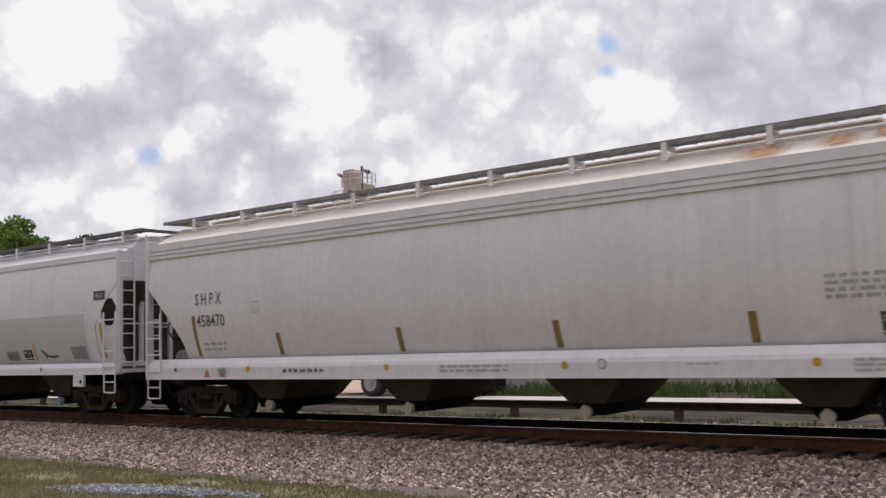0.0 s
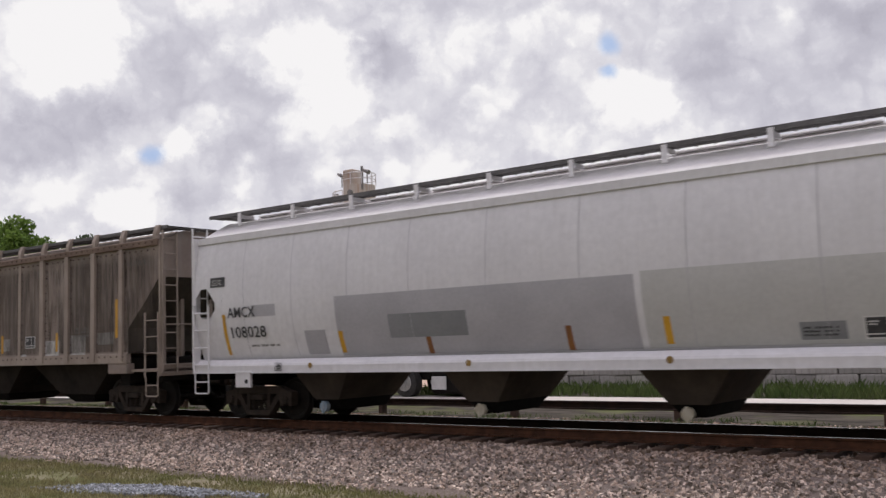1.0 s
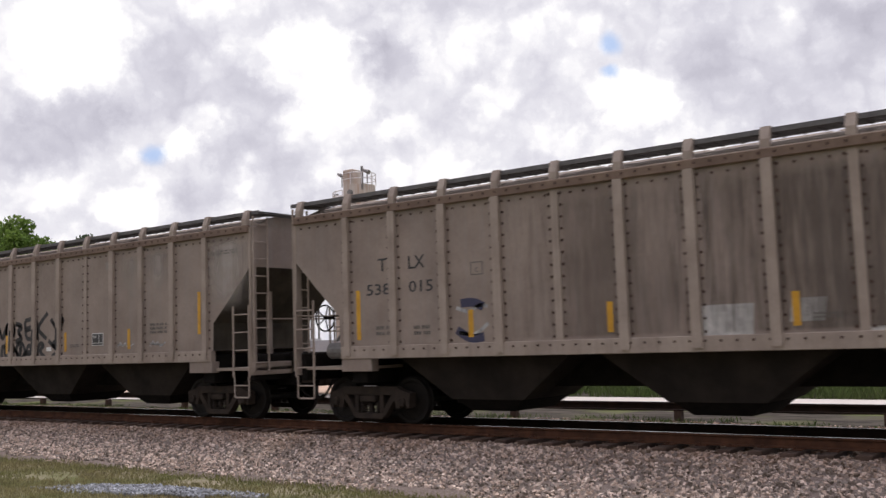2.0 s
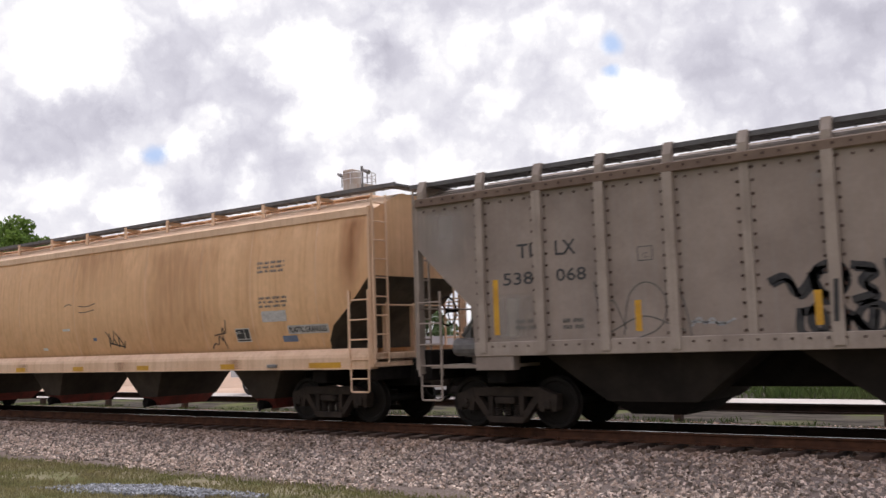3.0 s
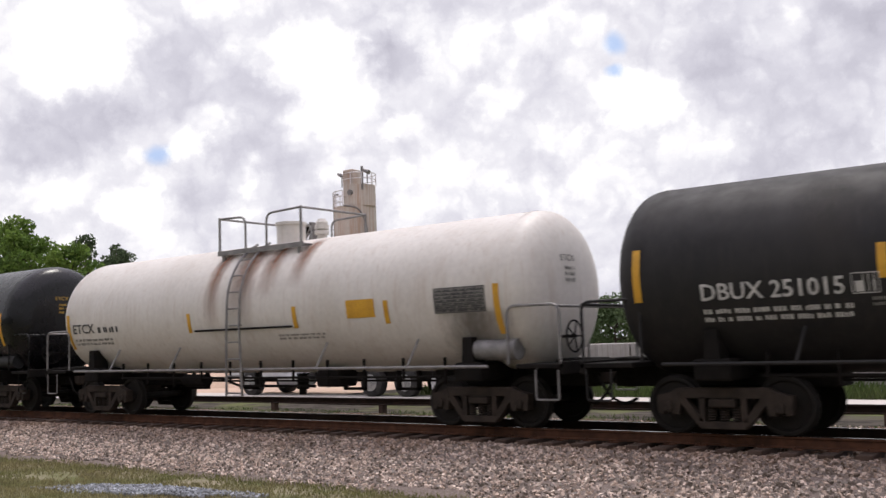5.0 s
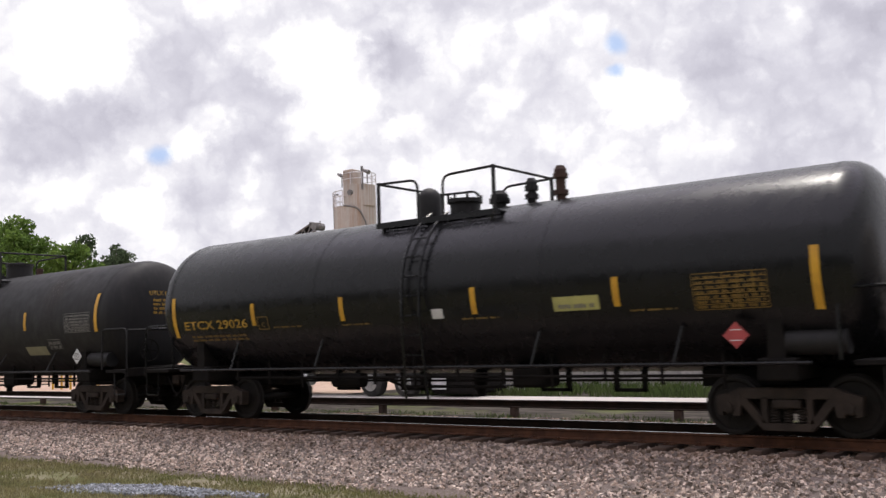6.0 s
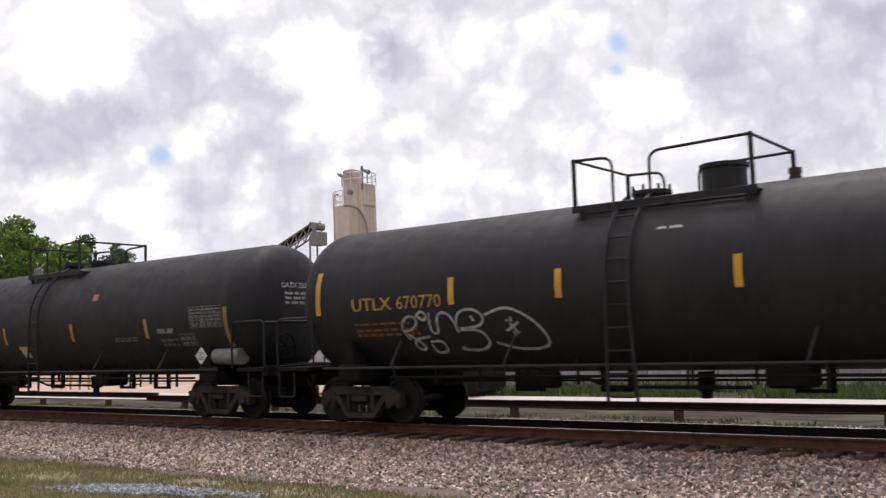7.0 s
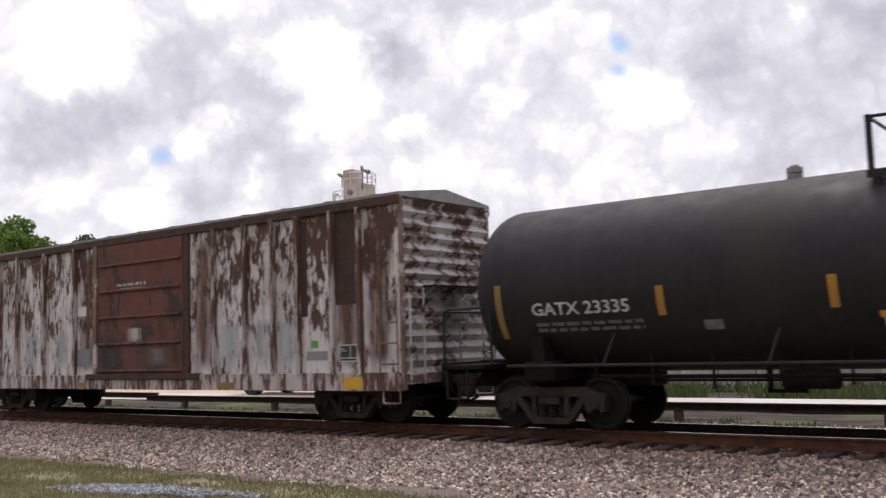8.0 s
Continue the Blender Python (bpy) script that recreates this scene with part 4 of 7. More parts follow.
def unseen_screen():
    """A plain dark belt, unseen, added behind the viewer to close the place and cut low light."""
    bm = bmesh.new()
    n = 90
    rings = []
    for i in range(n + 1):
        x = -170 + 340 * i / n
        h = 10.5 + 2.5 * noise.noise((x * 0.08, 3.0, 0)) + 1.2 * noise.noise((x * 0.4, 5.0, 0))
        y = -58 - 3 * noise.noise((x * 0.05, 9.0, 0))
        rings.append([(x, y, -1), (x, y + 1, h * 0.6), (x, y - 1.5, h), (x, y - 5, h * 0.9), (x, y - 6, -1)])
    add_loft(bm, rings)
    return tagged(part("backdrop_screen", bm, "leaf_dark", None, "", True), "plain dark belt behind the viewer, unseen, added to cut low light", "woods", kind="structure")


unseen_screen()

# ---- the train ----
cars = []


def place(car, x):
    car.matrix_basis = pose(x, TRACK_Y, 0)
    cars.append((car, x))


car_a, side_a = round_hopper("covered_hopper", "off-white round-sided covered hopper with stencilled lettering", None, 19.2, 0.93, 1.36, 4.12, 4.62,
                             ("white_paint", "roof_white", "white_paint", "galvanised"), post_row(-8.58, 1.745, 11), (-5.93, -1.95, 1.97, 5.97), ["cap_white"] * 4,
                             notch=((0, 3.1), (0.4, 2.75), (0.95, 2.15), (1.2, 1.75)), lip="ridged")
place(car_a, -10.08)
car_b, side_b = round_hopper("covered_hopper", "white round-sided covered hopper with grey repainted patches", None, 19.15, 1.06, 1.32, 4.10, 4.58,
                             ("cool_white_paint", "roof_cool", "cool_white_paint", "walk_grey"), post_row(-8.68, 1.76, 11), (-6.0, -1.98, 2.06, 6.1), ["cap_blue", "cap_white", "cap_white", "cap_blue"],
                             notch=((0, 3.4), (0.5, 2.9), (0.98, 2.3)))
place(car_b, -30.51)


def ribbed_hopper(name, label, L):
    car = new_car(name, label, "hopper car")
    half, ze, zc = 1.5, 4.2, 4.54
    zs0, zs1 = 1.31, 1.56
    bm, side = hopper_body(L, zs1, ze, zc, half, 0.0, ((0, 3.38), (0.6, 2.78), (1.25, 2.18)), 0.75)
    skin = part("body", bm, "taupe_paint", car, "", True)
    skin.data.materials.append(M["slope_grime_shade"])
    # slopes under the body and low end walls: grime with recess shade painted in
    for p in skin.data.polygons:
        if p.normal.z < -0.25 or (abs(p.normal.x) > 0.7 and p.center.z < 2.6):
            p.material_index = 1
    n = 13
    rib_x = [-L / 2 + 1.5 + (L - 3.0) * i / (n - 1) for i in range(n)]
    for s in (-1, 1):
        for i, x in enumerate(rib_x):
            bm = bmesh.new()
            w = 0.085 if i % 4 else 0.07
            y0, y1 = sorted((s * (half - 0.01), s * (half + (0.075 if i not in (4, 8) else 0.02))))
            add_prism(bm, [(x - w, zs0 + 0.06), (x + w, zs0 + 0.06), (x + w, ze - 0.05), (x - w, ze - 0.05)], y0, y1)
            part("side_post", bm, "taupe_rib", car)
            bm = bmesh.new()
            for k in range(13):
                z = zs1 + 0.06 + (ze - zs1 - 0.2) * k / 12
                for dx in (-w - 0.045, w + 0.045):
                    add_box(bm, x + dx - 0.02, x + dx + 0.02, min(s * half, s * (half + 0.016)), max(s * half, s * (half + 0.016)), z - 0.02, z + 0.02)
            tagged(part("rivets", bm, "rust_dark", car), kind="stuff")
        bm = bmesh.new()
        y0, y1 = sorted((s * (half - 0.04), s * (half + 0.07)))
        add_box(bm, -L / 2 + 0.02, L / 2 - 0.02, y0, y1, ze - 0.06, ze + 0.1, 0.015)
        part("eave_rail", bm, "taupe_eave", car)
        bm = bmesh.new()
        y0, y1 = sorted((s * (half - 0.1), s * (half + 0.04)))
        add_box(bm, -L / 2 + 1.3, L / 2 - 1.3, y0, y1, zs0, zs1, 0.01)
        part("side_sill", bm, "taupe_rib", car)
        bm = bmesh.new()
        k = int(L / 0.25)
        for i in range(k):
            x = -L / 2 + 0.2 + (L - 0.4) * i / (k - 1)
            a, b = sorted((s * (half + 0.06), s * (half + 0.085)))
            add_box(bm, x - 0.018, x + 0.018, a, b, ze + 0.01, ze + 0.046)
            a, b = sorted((s * (half - 0.01), s * (half + 0.018)))
            add_box(bm, x - 0.018, x + 0.018, a, b, ze - 0.17, ze - 0.134)
            a, b = sorted((s * (half + 0.03), s * (half + 0.052)))
            if abs(x) < L / 2 - 1.4:
                add_box(bm, x - 0.018, x + 0.018, a, b, zs1 - 0.1, zs1 - 0.064)
        tagged(part("eave_rivets", bm, "rust_dark", car), kind="stuff")
    for s in (-1, 1):
        for t in (-1, 1):
            bm = bmesh.new()
            a, b = sorted((s * (L / 2 - 1.3), s * (L / 2 - 2.1)))
            c, d = sorted((t * (half - 0.2), t * (half + 0.02)))
            add_box(bm, a, b, c, d, 1.06, zs0 + 0.004, 0.012)
            part("bolster_end", bm, "taupe_paint", car)
    under_frame(car, L, 0.72, zs0 + 0.16)
    hopper_ends(car, L, half, 0.98, 1.25, ze + 0.05, "taupe_rib")
    running_board(car, L, [], ze + 0.37, 1.40, 0.62, zc, "walk_grey", "taupe_rib")
    for x in [-L / 2 + 0.14] + rib_x + [L / 2 - 0.14]:
        for s in (-1, 1):
            bm = bmesh.new()
            add_prism_x(bm, [(s * 1.54, ze + 0.08), (s * 1.54, ze + 0.24), (s * 1.46, ze + 0.44), (s * 1.33, ze + 0.44), (s * 1.33, ze + 0.36), (s * 1.42, ze + 0.34), (s * 1.45, ze + 0.08)], x - 0.075, x + 0.075)
            part("walkway_bracket", bm, "taupe_rib", car)
    hatches(car, L, zc, 8, "taupe_rib")
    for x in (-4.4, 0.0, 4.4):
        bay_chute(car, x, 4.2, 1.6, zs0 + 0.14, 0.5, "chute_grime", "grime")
    for x in (-1, 1):
        bogie(car, x * (L / 2 - 1.62))
    return car, side


car_c, side_c = ribbed_hopper("ribbed_hopper", "taupe riveted steel hopper with outside posts, streaked with dirt", 17.6)
place(car_c, -50.25)
car_d, side_d = ribbed_hopper("ribbed_hopper", "taupe riveted steel hopper with black graffiti on its side", 17.6)
place(car_d, -69.27)
car_e, side_e = round_hopper("covered_hopper", "tan rust-stained covered hopper for plastic granules", None, 20.4, 1.12, 1.5, 4.28, 4.68,
                             ("tan_paint", "tan_light", "tan_light", "walk_grey"), post_row(-9.3, 1.755, 11), (-6.4, -2.2, 2.17, 6.4), ["chute_dark"] * 4, red=True, notch=((0, 2.95), (0.55, 2.4), (1.1, 2.0), (1.3, 1.7)))
place(car_e, -89.45)


HEAD_POWER = 2.6


def tank_car(name, label, L, zc, r, paint, fit, dome_x, plat, rail_mat, saddle=0.85, reservoir="black_paint", bogie_in=1.55):
    """L: length of the tank over its heads; plat: x from and to of the platform on top."""
    car = new_car(name, label, "tank car")
    head_d = 0.72
    bm = bmesh.new()
    n = 64
    e = 2 / HEAD_POWER
    prof = [(-L / 2 + head_d * (1 - math.cos(math.pi / 2 * i / 14) ** e), r * math.sin(math.pi / 2 * i / 14) ** e if i else 0.001) for i in range(14)] + [(-L / 2 + head_d, r)]
    body_x = [(-L / 2 + head_d + (L - 2 * head_d) * i / 6, r) for i in range(1, 6)]
    prof = prof + body_x + [(-x, q) for x, q in reversed(prof)]
    rings = [[(x, q * math.sin(2 * math.pi * i / n), zc - q * math.cos(2 * math.pi * i / n)) for i in range(n)] for x, q in prof]
    add_loft(bm, rings)
    part("tank", bm, paint, car, "", True)

    def side(z):
        return -math.sqrt(max((r + 0.004) ** 2 - (z - zc) ** 2, 0.01))

    for x in (-L / 2 + head_d, L / 2 - head_d, -L / 6, L / 6):
        bm = bmesh.new()
        add_loft(bm, [[(xx, (r + 0.006) * math.sin(2 * math.pi * i / n), zc - (r + 0.006) * math.cos(2 * math.pi * i / n)) for i in range(n)] for xx in (x - 0.02, x + 0.02)], caps=False)
        part("weld_seam", bm, paint, car, "", True)
    # side rails and their brackets
    for s in (-1, 1):
        bm = bmesh.new()
        add_rod(bm, (-L / 2 + 1.0, s * 1.55, 1.13), (L / 2 - 1.0, s * 1.55, 1.13), 0.03, 8)
        part("side_rail", bm, rail_mat, car)
        for x in (-L * 0.33, -L * 0.17, L * 0.15, L * 0.31):
            bm = bmesh.new()
            add_rod(bm, (x, s * 1.55, 1.13), (x + 0.12, s * (r - 0.2), zc - 0.85), 0.025, 6)
            part("bracket", bm, rail_mat, car)
    # end frames over the bogies
    for s in (-1, 1):
        bx = s * (L / 2 - bogie_in)
        bm = bmesh.new()
        add_box(bm, min(bx - s * 1.6, s * (L / 2 + 0.45)), max(bx - s * 1.6, s * (L / 2 + 0.45)), -0.33, 0.33, 0.72, 1.22, 0.02)
        add_box(bm, bx - 0.3, bx + 0.3, -1.42, 1.42, 0.86, 1.2, 0.03)
        add_box(bm, min(s * (L / 2 - 0.45), s * (L / 2 + 0.5)), max(s * (L / 2 - 0.45), s * (L / 2 + 0.5)), -1.48, 1.48, 1.08, 1.16, 0.01)
        add_box(bm, s * (L / 2 + 0.46) - 0.05, s * (L / 2 + 0.46) + 0.05, -1.48, 1.48, 0.98, 1.2, 0.01)
        for t in (-1, 1):
            add_prism(bm, [(bx - 0.13, 1.16), (bx + 0.13, 1.16), (bx + 0.10, zc - saddle), (bx - 0.10, zc - saddle)], t * 1.0, t * 1.40)
        part("end_frame", bm, "grime", car)
        for t in (-1, 1):
            bm = bmesh.new()
            x0, x1 = s * (L / 2 - 0.62), s * (L / 2 + 0.44)
            add_pipe(bm, bend([(x0, t * 1.46, 1.16), (x0, t * 1.46, 2.18), (x1, t * 1.46, 2.18), (x1, t * 1.46, 1.16)], 0.16), 0.026)
            part("end_handrail", bm, rail_mat, car)
            bm = bmesh.new()
            add_pipe(bm, bend([(x1 - s * 0.5, t * 1.47, 1.06), (x1 - s * 0.5, t * 1.47, 0.55), (x1 - s * 0.05, t * 1.47, 0.55), (x1 - s * 0.05, t * 1.47, 1.06)], 0.05), 0.018)
            part("sill_step", bm, rail_mat, car)
        bm = bmesh.new()
        add_pipe(bm, bend([(s * (L / 2 + 0.44), -1.44, 2.14), (s * (L / 2 + 0.46), -0.2, 2.14), (s * (L / 2 + 0.46), 1.44, 2.14)], 0.1), 0.024)
        part("end_rail", bm, rail_mat, car)
        coupler(car, s * (L / 2 + 0.45), s)
        bogie(car, bx)
    # brake cylinder on the near side of the leading end
    bm = bmesh.new()
    xe = L / 2 - 1.0
    add_rod(bm, (xe - 0.45, -1.2, 1.42), (xe + 0.45, -1.2, 1.42), 0.19, 18)
    add_rod(bm, (xe - 0.5, -1.2, 1.42), (xe - 0.45, -1.2, 1.42), 0.13, 14)
    part("air_reservoir", bm, reservoir, car, "steel air reservoir under the tank's end", True)
    brake_wheel(car, L / 2 + 0.3, -0.7, 1.62, 1, "grime")
    # under the tank: outlet, pipes
    bm = bmesh.new()
    add_rod(bm, (0.3, 0, zc - r - 0.02), (0.3, 0, 0.62), 0.14, 14)
    add_rod(bm, (0.3, 0, 0.66), (0.3, 0, 0.5), 0.09, 12)
    for x in (-3.3, -1.5, 1.9, 3.4):
        add_box(bm, x - 0.04, x + 0.04, -0.3, -0.22, 0.62, 1.25)
        add_box(bm, x + 0.5, x + 0.58, -0.3, -0.22, 0.62, 1.25)
        add_box(bm, x - 0.04, x + 0.58, -0.3, -0.22, 0.62, 0.68)
    add_rod(bm, (-L / 2 + 2.4, -0.26, 0.82), (L / 2 - 2.4, -0.26, 0.82), 0.022, 6)
    add_box(bm, 1.6, 2.3, -0.9, -0.3, 0.72, 1.1, 0.05)
    for i in range(int(L) - 4):
        x = -L / 2 + 2.5 + i * 1.03
        add_box(bm, x - 0.02, x + 0.02, -1.12, -1.07, 0.86 - 0.07 * (i % 3), 1.3)
    add_rod(bm, (-L / 2 + 2.4, -1.09, 0.93), (L / 2 - 2.4, -1.09, 0.93), 0.025, 6)
    add_pipe(bm, bend([(-L / 2 + 2.6, -0.75, 0.9), (-1.6, -0.75, 0.9), (-1.2, -0.6, 0.72), (1.3, -0.6, 0.72)], 0.1), 0.03)
    add_rod(bm, (-2.9, -0.8, 0.86), (-2.1, -0.8, 0.86), 0.15, 12)
    part("under_pipework", bm, "grime", car)
    # platform on top
    p0, p1 = plat
    zt = zc + r
    for t in (-1, 1):
        bm = bmesh.new()
        for i in range(9):
            y = t * (0.35 + i * 0.085)
            add_box(bm, p0 - 0.05, p1 + 0.05, y - 0.03, y + 0.03, zt - 0.22, zt - 0.19)
        for x in (p0, (p0 + p1) / 2, p1):
            add_box(bm, x - 0.03, x + 0.03, min(t * 0.34, t * 1.06), max(t * 0.34, t * 1.06), zt - 0.235, zt - 0.215)
        add_box(bm, p0 - 0.06, p1 + 0.06, t * 1.05 - 0.015, t * 1.05 + 0.015, zt - 0.27, zt - 0.16)
        part("top_platform", bm, rail_mat, car, "steel grating platform beside the manway")
        for x in (p0 + 0.1, p1 - 0.1):
            bm = bmesh.new()
            add_rod(bm, (x, t * 1.02, zt - 0.25), (x, t * 1.0, zc + math.sqrt(r * r - 1.0) - 0.05), 0.045, 8)
            part("platform_bracket", bm, rail_mat, car)
    return car, side, zt


def rail_cage(car, x0, xa, xb, x1, zt, top, material, post=0.035):
    """Two hooped halves of railing round the platform, with a way through between them."""
    z0, z1 = zt - 0.22, top
    for near in (-1, 1):
        for corner, hoop in ((x0, xa), (x1, xb)):
            bm = bmesh.new()
            y = near * 1.05
            add_pipe(bm, bend([(corner, y, z1), (hoop, y, z1 - 0.03), (hoop, y, z0)], 0.2), 0.026, 8)
            part("top_railing", bm, material, car)
            bm = bmesh.new()
            add_box(bm, corner - post, corner + post, y - 0.02, y + 0.02, z0 - 0.05, z1 + 0.03, 0.004)
            part("railing_post", bm, material, car)
    for x in (x0, x1):
        bm = bmesh.new()
        add_rod(bm, (x, -1.05, z1), (x, 1.05, z1), 0.026, 8)
        part("end_bar", bm, material, car)


def chain(car, a, b, sag, material):
    bm = bmesh.new()
    a, b = Vector(a), Vector(b)
    add_pipe(bm, [a.lerp(b, i / 8) - Vector((0, 0, sag * 4 * (i / 8) * (1 - i / 8))) for i in range(9)], 0.008, 5)
    part("safety_chain", bm, material, car)


def dome(car, x, zt, r, h, material):
    bm = bmesh.new()
    add_rod(bm, (x, 0, zt - 0.1), (x, 0, zt + h), r, 24)
    add_rod(bm, (x, 0, zt + h - 0.02), (x, 0, zt + h + 0.05), r + 0.03, 24)
    part("valve_housing", bm, material, car, "", True)


def manway(car, x, zt, material):
    bm = bmesh.new()
    add_rod(bm, (x, 0, zt - 0.1), (x, 0, zt + 0.12), 0.3, 20)
    add_rod(bm, (x, 0, zt + 0.12), (x, 0, zt + 0.19), 0.36, 20)
    for i in range(8):
        a = 2 * math.pi * i / 8
        add_rod(bm, (x + 0.34 * math.cos(a), 0.34 * math.sin(a), zt + 0.1), (x + 0.34 * math.cos(a), 0.34 * math.sin(a), zt + 0.28), 0.025, 6)
    part("manway", bm, material, car)


def tank_ladder(car, x, zc, r, material, w=0.42):
    for t in (-1, 1):
        bm = bmesh.new()
        for dx in (-w / 2, w / 2):
            pts = [(x + dx * 1.25, t * 1.6, 0.55), (x + dx, t * (r + 0.12), zc - 0.5)]
            for i in range(8):
                a = radians(5 + 60 * i / 7)
                pts.append((x + dx, t * (r + 0.1) * math.cos(a), zc + (r + 0.1) * math.sin(a)))
            for a, b in zip(pts, pts[1:]):
                add_rod(bm, a, b, 0.03, 6)
        for i in range(9):
            z = 0.62 + i * 0.37
            if z < zc - 0.45:
                y = 1.6 + (r + 0.12 - 1.6) * (z - 0.55) / (zc - 1.05)
            else:
                y = math.sqrt(max((r + 0.1) ** 2 - (z - zc) ** 2, 0.1))
            add_rod(bm, (x - w / 2, t * y, z), (x + w / 2, t * y, z), 0.018, 6)
        part("tank_ladder", bm, material, car)


def flanged_valve(car, x, zt, r, h, material):
    """A short pipe with a flange at foot and head and a domed cap."""
    bm = bmesh.new()
    add_rod(bm, (x, 0, zt - 0.1), (x, 0, zt + h), r, 16)
    for z in (0.1, h - 0.2):
        add_rod(bm, (x, 0, zt + z), (x, 0, zt + z + 0.09), r * 1.5, 16)
    add_rod(bm, (x, 0, zt + h - 0.12), (x, 0, zt + h - 0.04), r * 1.25, 16)
    add_rod(bm, (x, 0, zt + h - 0.04), (x, 0, zt + h + 0.04), r * 1.25, 16, r * 0.8)
    part("flanged_valve", bm, material, car, "", True)


def domed_cover(car, x, zt, r, h, material):
    bm = bmesh.new()
    rings = [[(x + q * math.cos(2 * math.pi * i / 20), q * math.sin(2 * math.pi * i / 20), z) for i in range(20)]
             for q, z in [(r, zt - 0.1), (r, zt + h - r)] + [(max(r * math.cos(a), 0.01), zt + h - r + r * math.sin(a)) for a in (math.pi / 12 * k for k in range(1, 7))]]
    add_loft(bm, rings)
    part("valve_cover", bm, material, car, "", True)


# black tank car for hexamethylene diamine
car_f, side_f, zt = tank_car("tank_car", "dull black tank car with white lettering and yellow marks", 18.0, 2.50, 1.58, "black_paint", None, 0, (-0.72, 1.19), "black_paint", bogie_in=1.75)
tank_ladder(car_f, 0.55, 2.50, 1.58, "black_paint", 0.52)
dome(car_f, -0.48, zt, 0.35, 0.44, "black_paint")
manway(car_f, 0.78, zt - 0.02, "black_paint")
flanged_valve(car_f, 1.8, zt, 0.055, 0.36, "rust_dark")
rail_cage(car_f, -0.71, 0.35, 0.98, 1.2, zt, 4.62, "black_paint", 0.026)
chain(car_f, (0.3, -1.05, 4.55), (1.0, -1.05, 4.52), 0.12, "black_paint")
chain(car_f, (0.3, 1.05, 4.55), (1.0, 1.05, 4.52), 0.12, "black_paint")
place(car_f, -110.03)
car_g, side_g, zt = tank_car("tank_car", "dirty white tank car streaked with brown", 15.1, 2.51, 1.51, "white_tank", None, 0, (-1.3, 1.4), "galvanised", reservoir="galvanised")
tank_ladder(car_g, -0.2, 2.51, 1.51, "galvanised")
dome(car_g, 0.0, zt, 0.34, 0.42, "white_tank")
flanged_valve(car_g, 1.0, zt, 0.11, 0.42, "white_tank")
rail_cage(car_g, -1.3, -0.4, 0.3, 1.4, zt, zt + 0.6, "galvanised", 0.026)
place(car_g, -127.9)
car_h, side_h, zt = tank_car("tank_car", "glossy black tank car with yellow lettering", 16.3, 2.57, 1.61, "black_gloss", None, 0, (-1.36, 1.5), "black_gloss", saddle=0.35)
tank_ladder(car_h, -0.05, 2.57, 1.61, "black_gloss")
domed_cover(car_h, -0.86, zt, 0.25, 0.62, "black_paint")
manway(car_h, 0.05, zt + 0.08, "black_paint")
flanged_valve(car_h, 0.9, zt, 0.14, 0.3, "black_paint")
flanged_valve(car_h, 1.65, zt, 0.09, 0.46, "black_paint")
flanged_valve(car_h, 2.30, zt, 0.095, 0.62, "rust_dark")
rail_cage(car_h, -1.35, -0.33, 0.29, 1.48, zt, 4.82, "black_paint")
place(car_h, -145.43)
car_i, side_i, zt = tank_car("tank_car", "matt black tank car with white outline graffiti", 16.3, 2.49, 1.52, "black_paint", None, 0, (-1.46, 1.67), "black_paint")
tank_ladder(car_i, -0.45, 2.49, 1.52, "black_paint")
dome(car_i, 0.83, zt, 0.38, 0.36, "black_paint")
manway(car_i, -0.5, zt - 0.08, "black_paint")
flanged_valve(car_i, 2.0, zt, 0.07, 0.16, "rust_dark")
rail_cage(car_i, -1.46, -0.72, -0.04, 1.67, zt, 4.66, "black_paint")
place(car_i, -163.4)
car_j, side_j, zt = tank_car("tank_car", "faded black tank car with stencilled white lettering", 16.9, 2.49, 1.52, "black_paint", None, 0, (-1.4, 1.13), "black_paint", reservoir="galvanised")
tank_ladder(car_j, -0.17, 2.49, 1.52, "black_paint")
manway(car_j, 0.55, zt - 0.03, "black_paint")
flanged_valve(car_j, -0.8, zt, 0.2, 0.1, "black_paint")
flanged_valve(car_j, -2.78, zt, 0.085, 0.19, "galvanised")
rail_cage(car_j, -1.39, -0.48, 0.17, 1.12, zt, 4.63, "black_paint", 0.045)
place(car_j, -181.3)


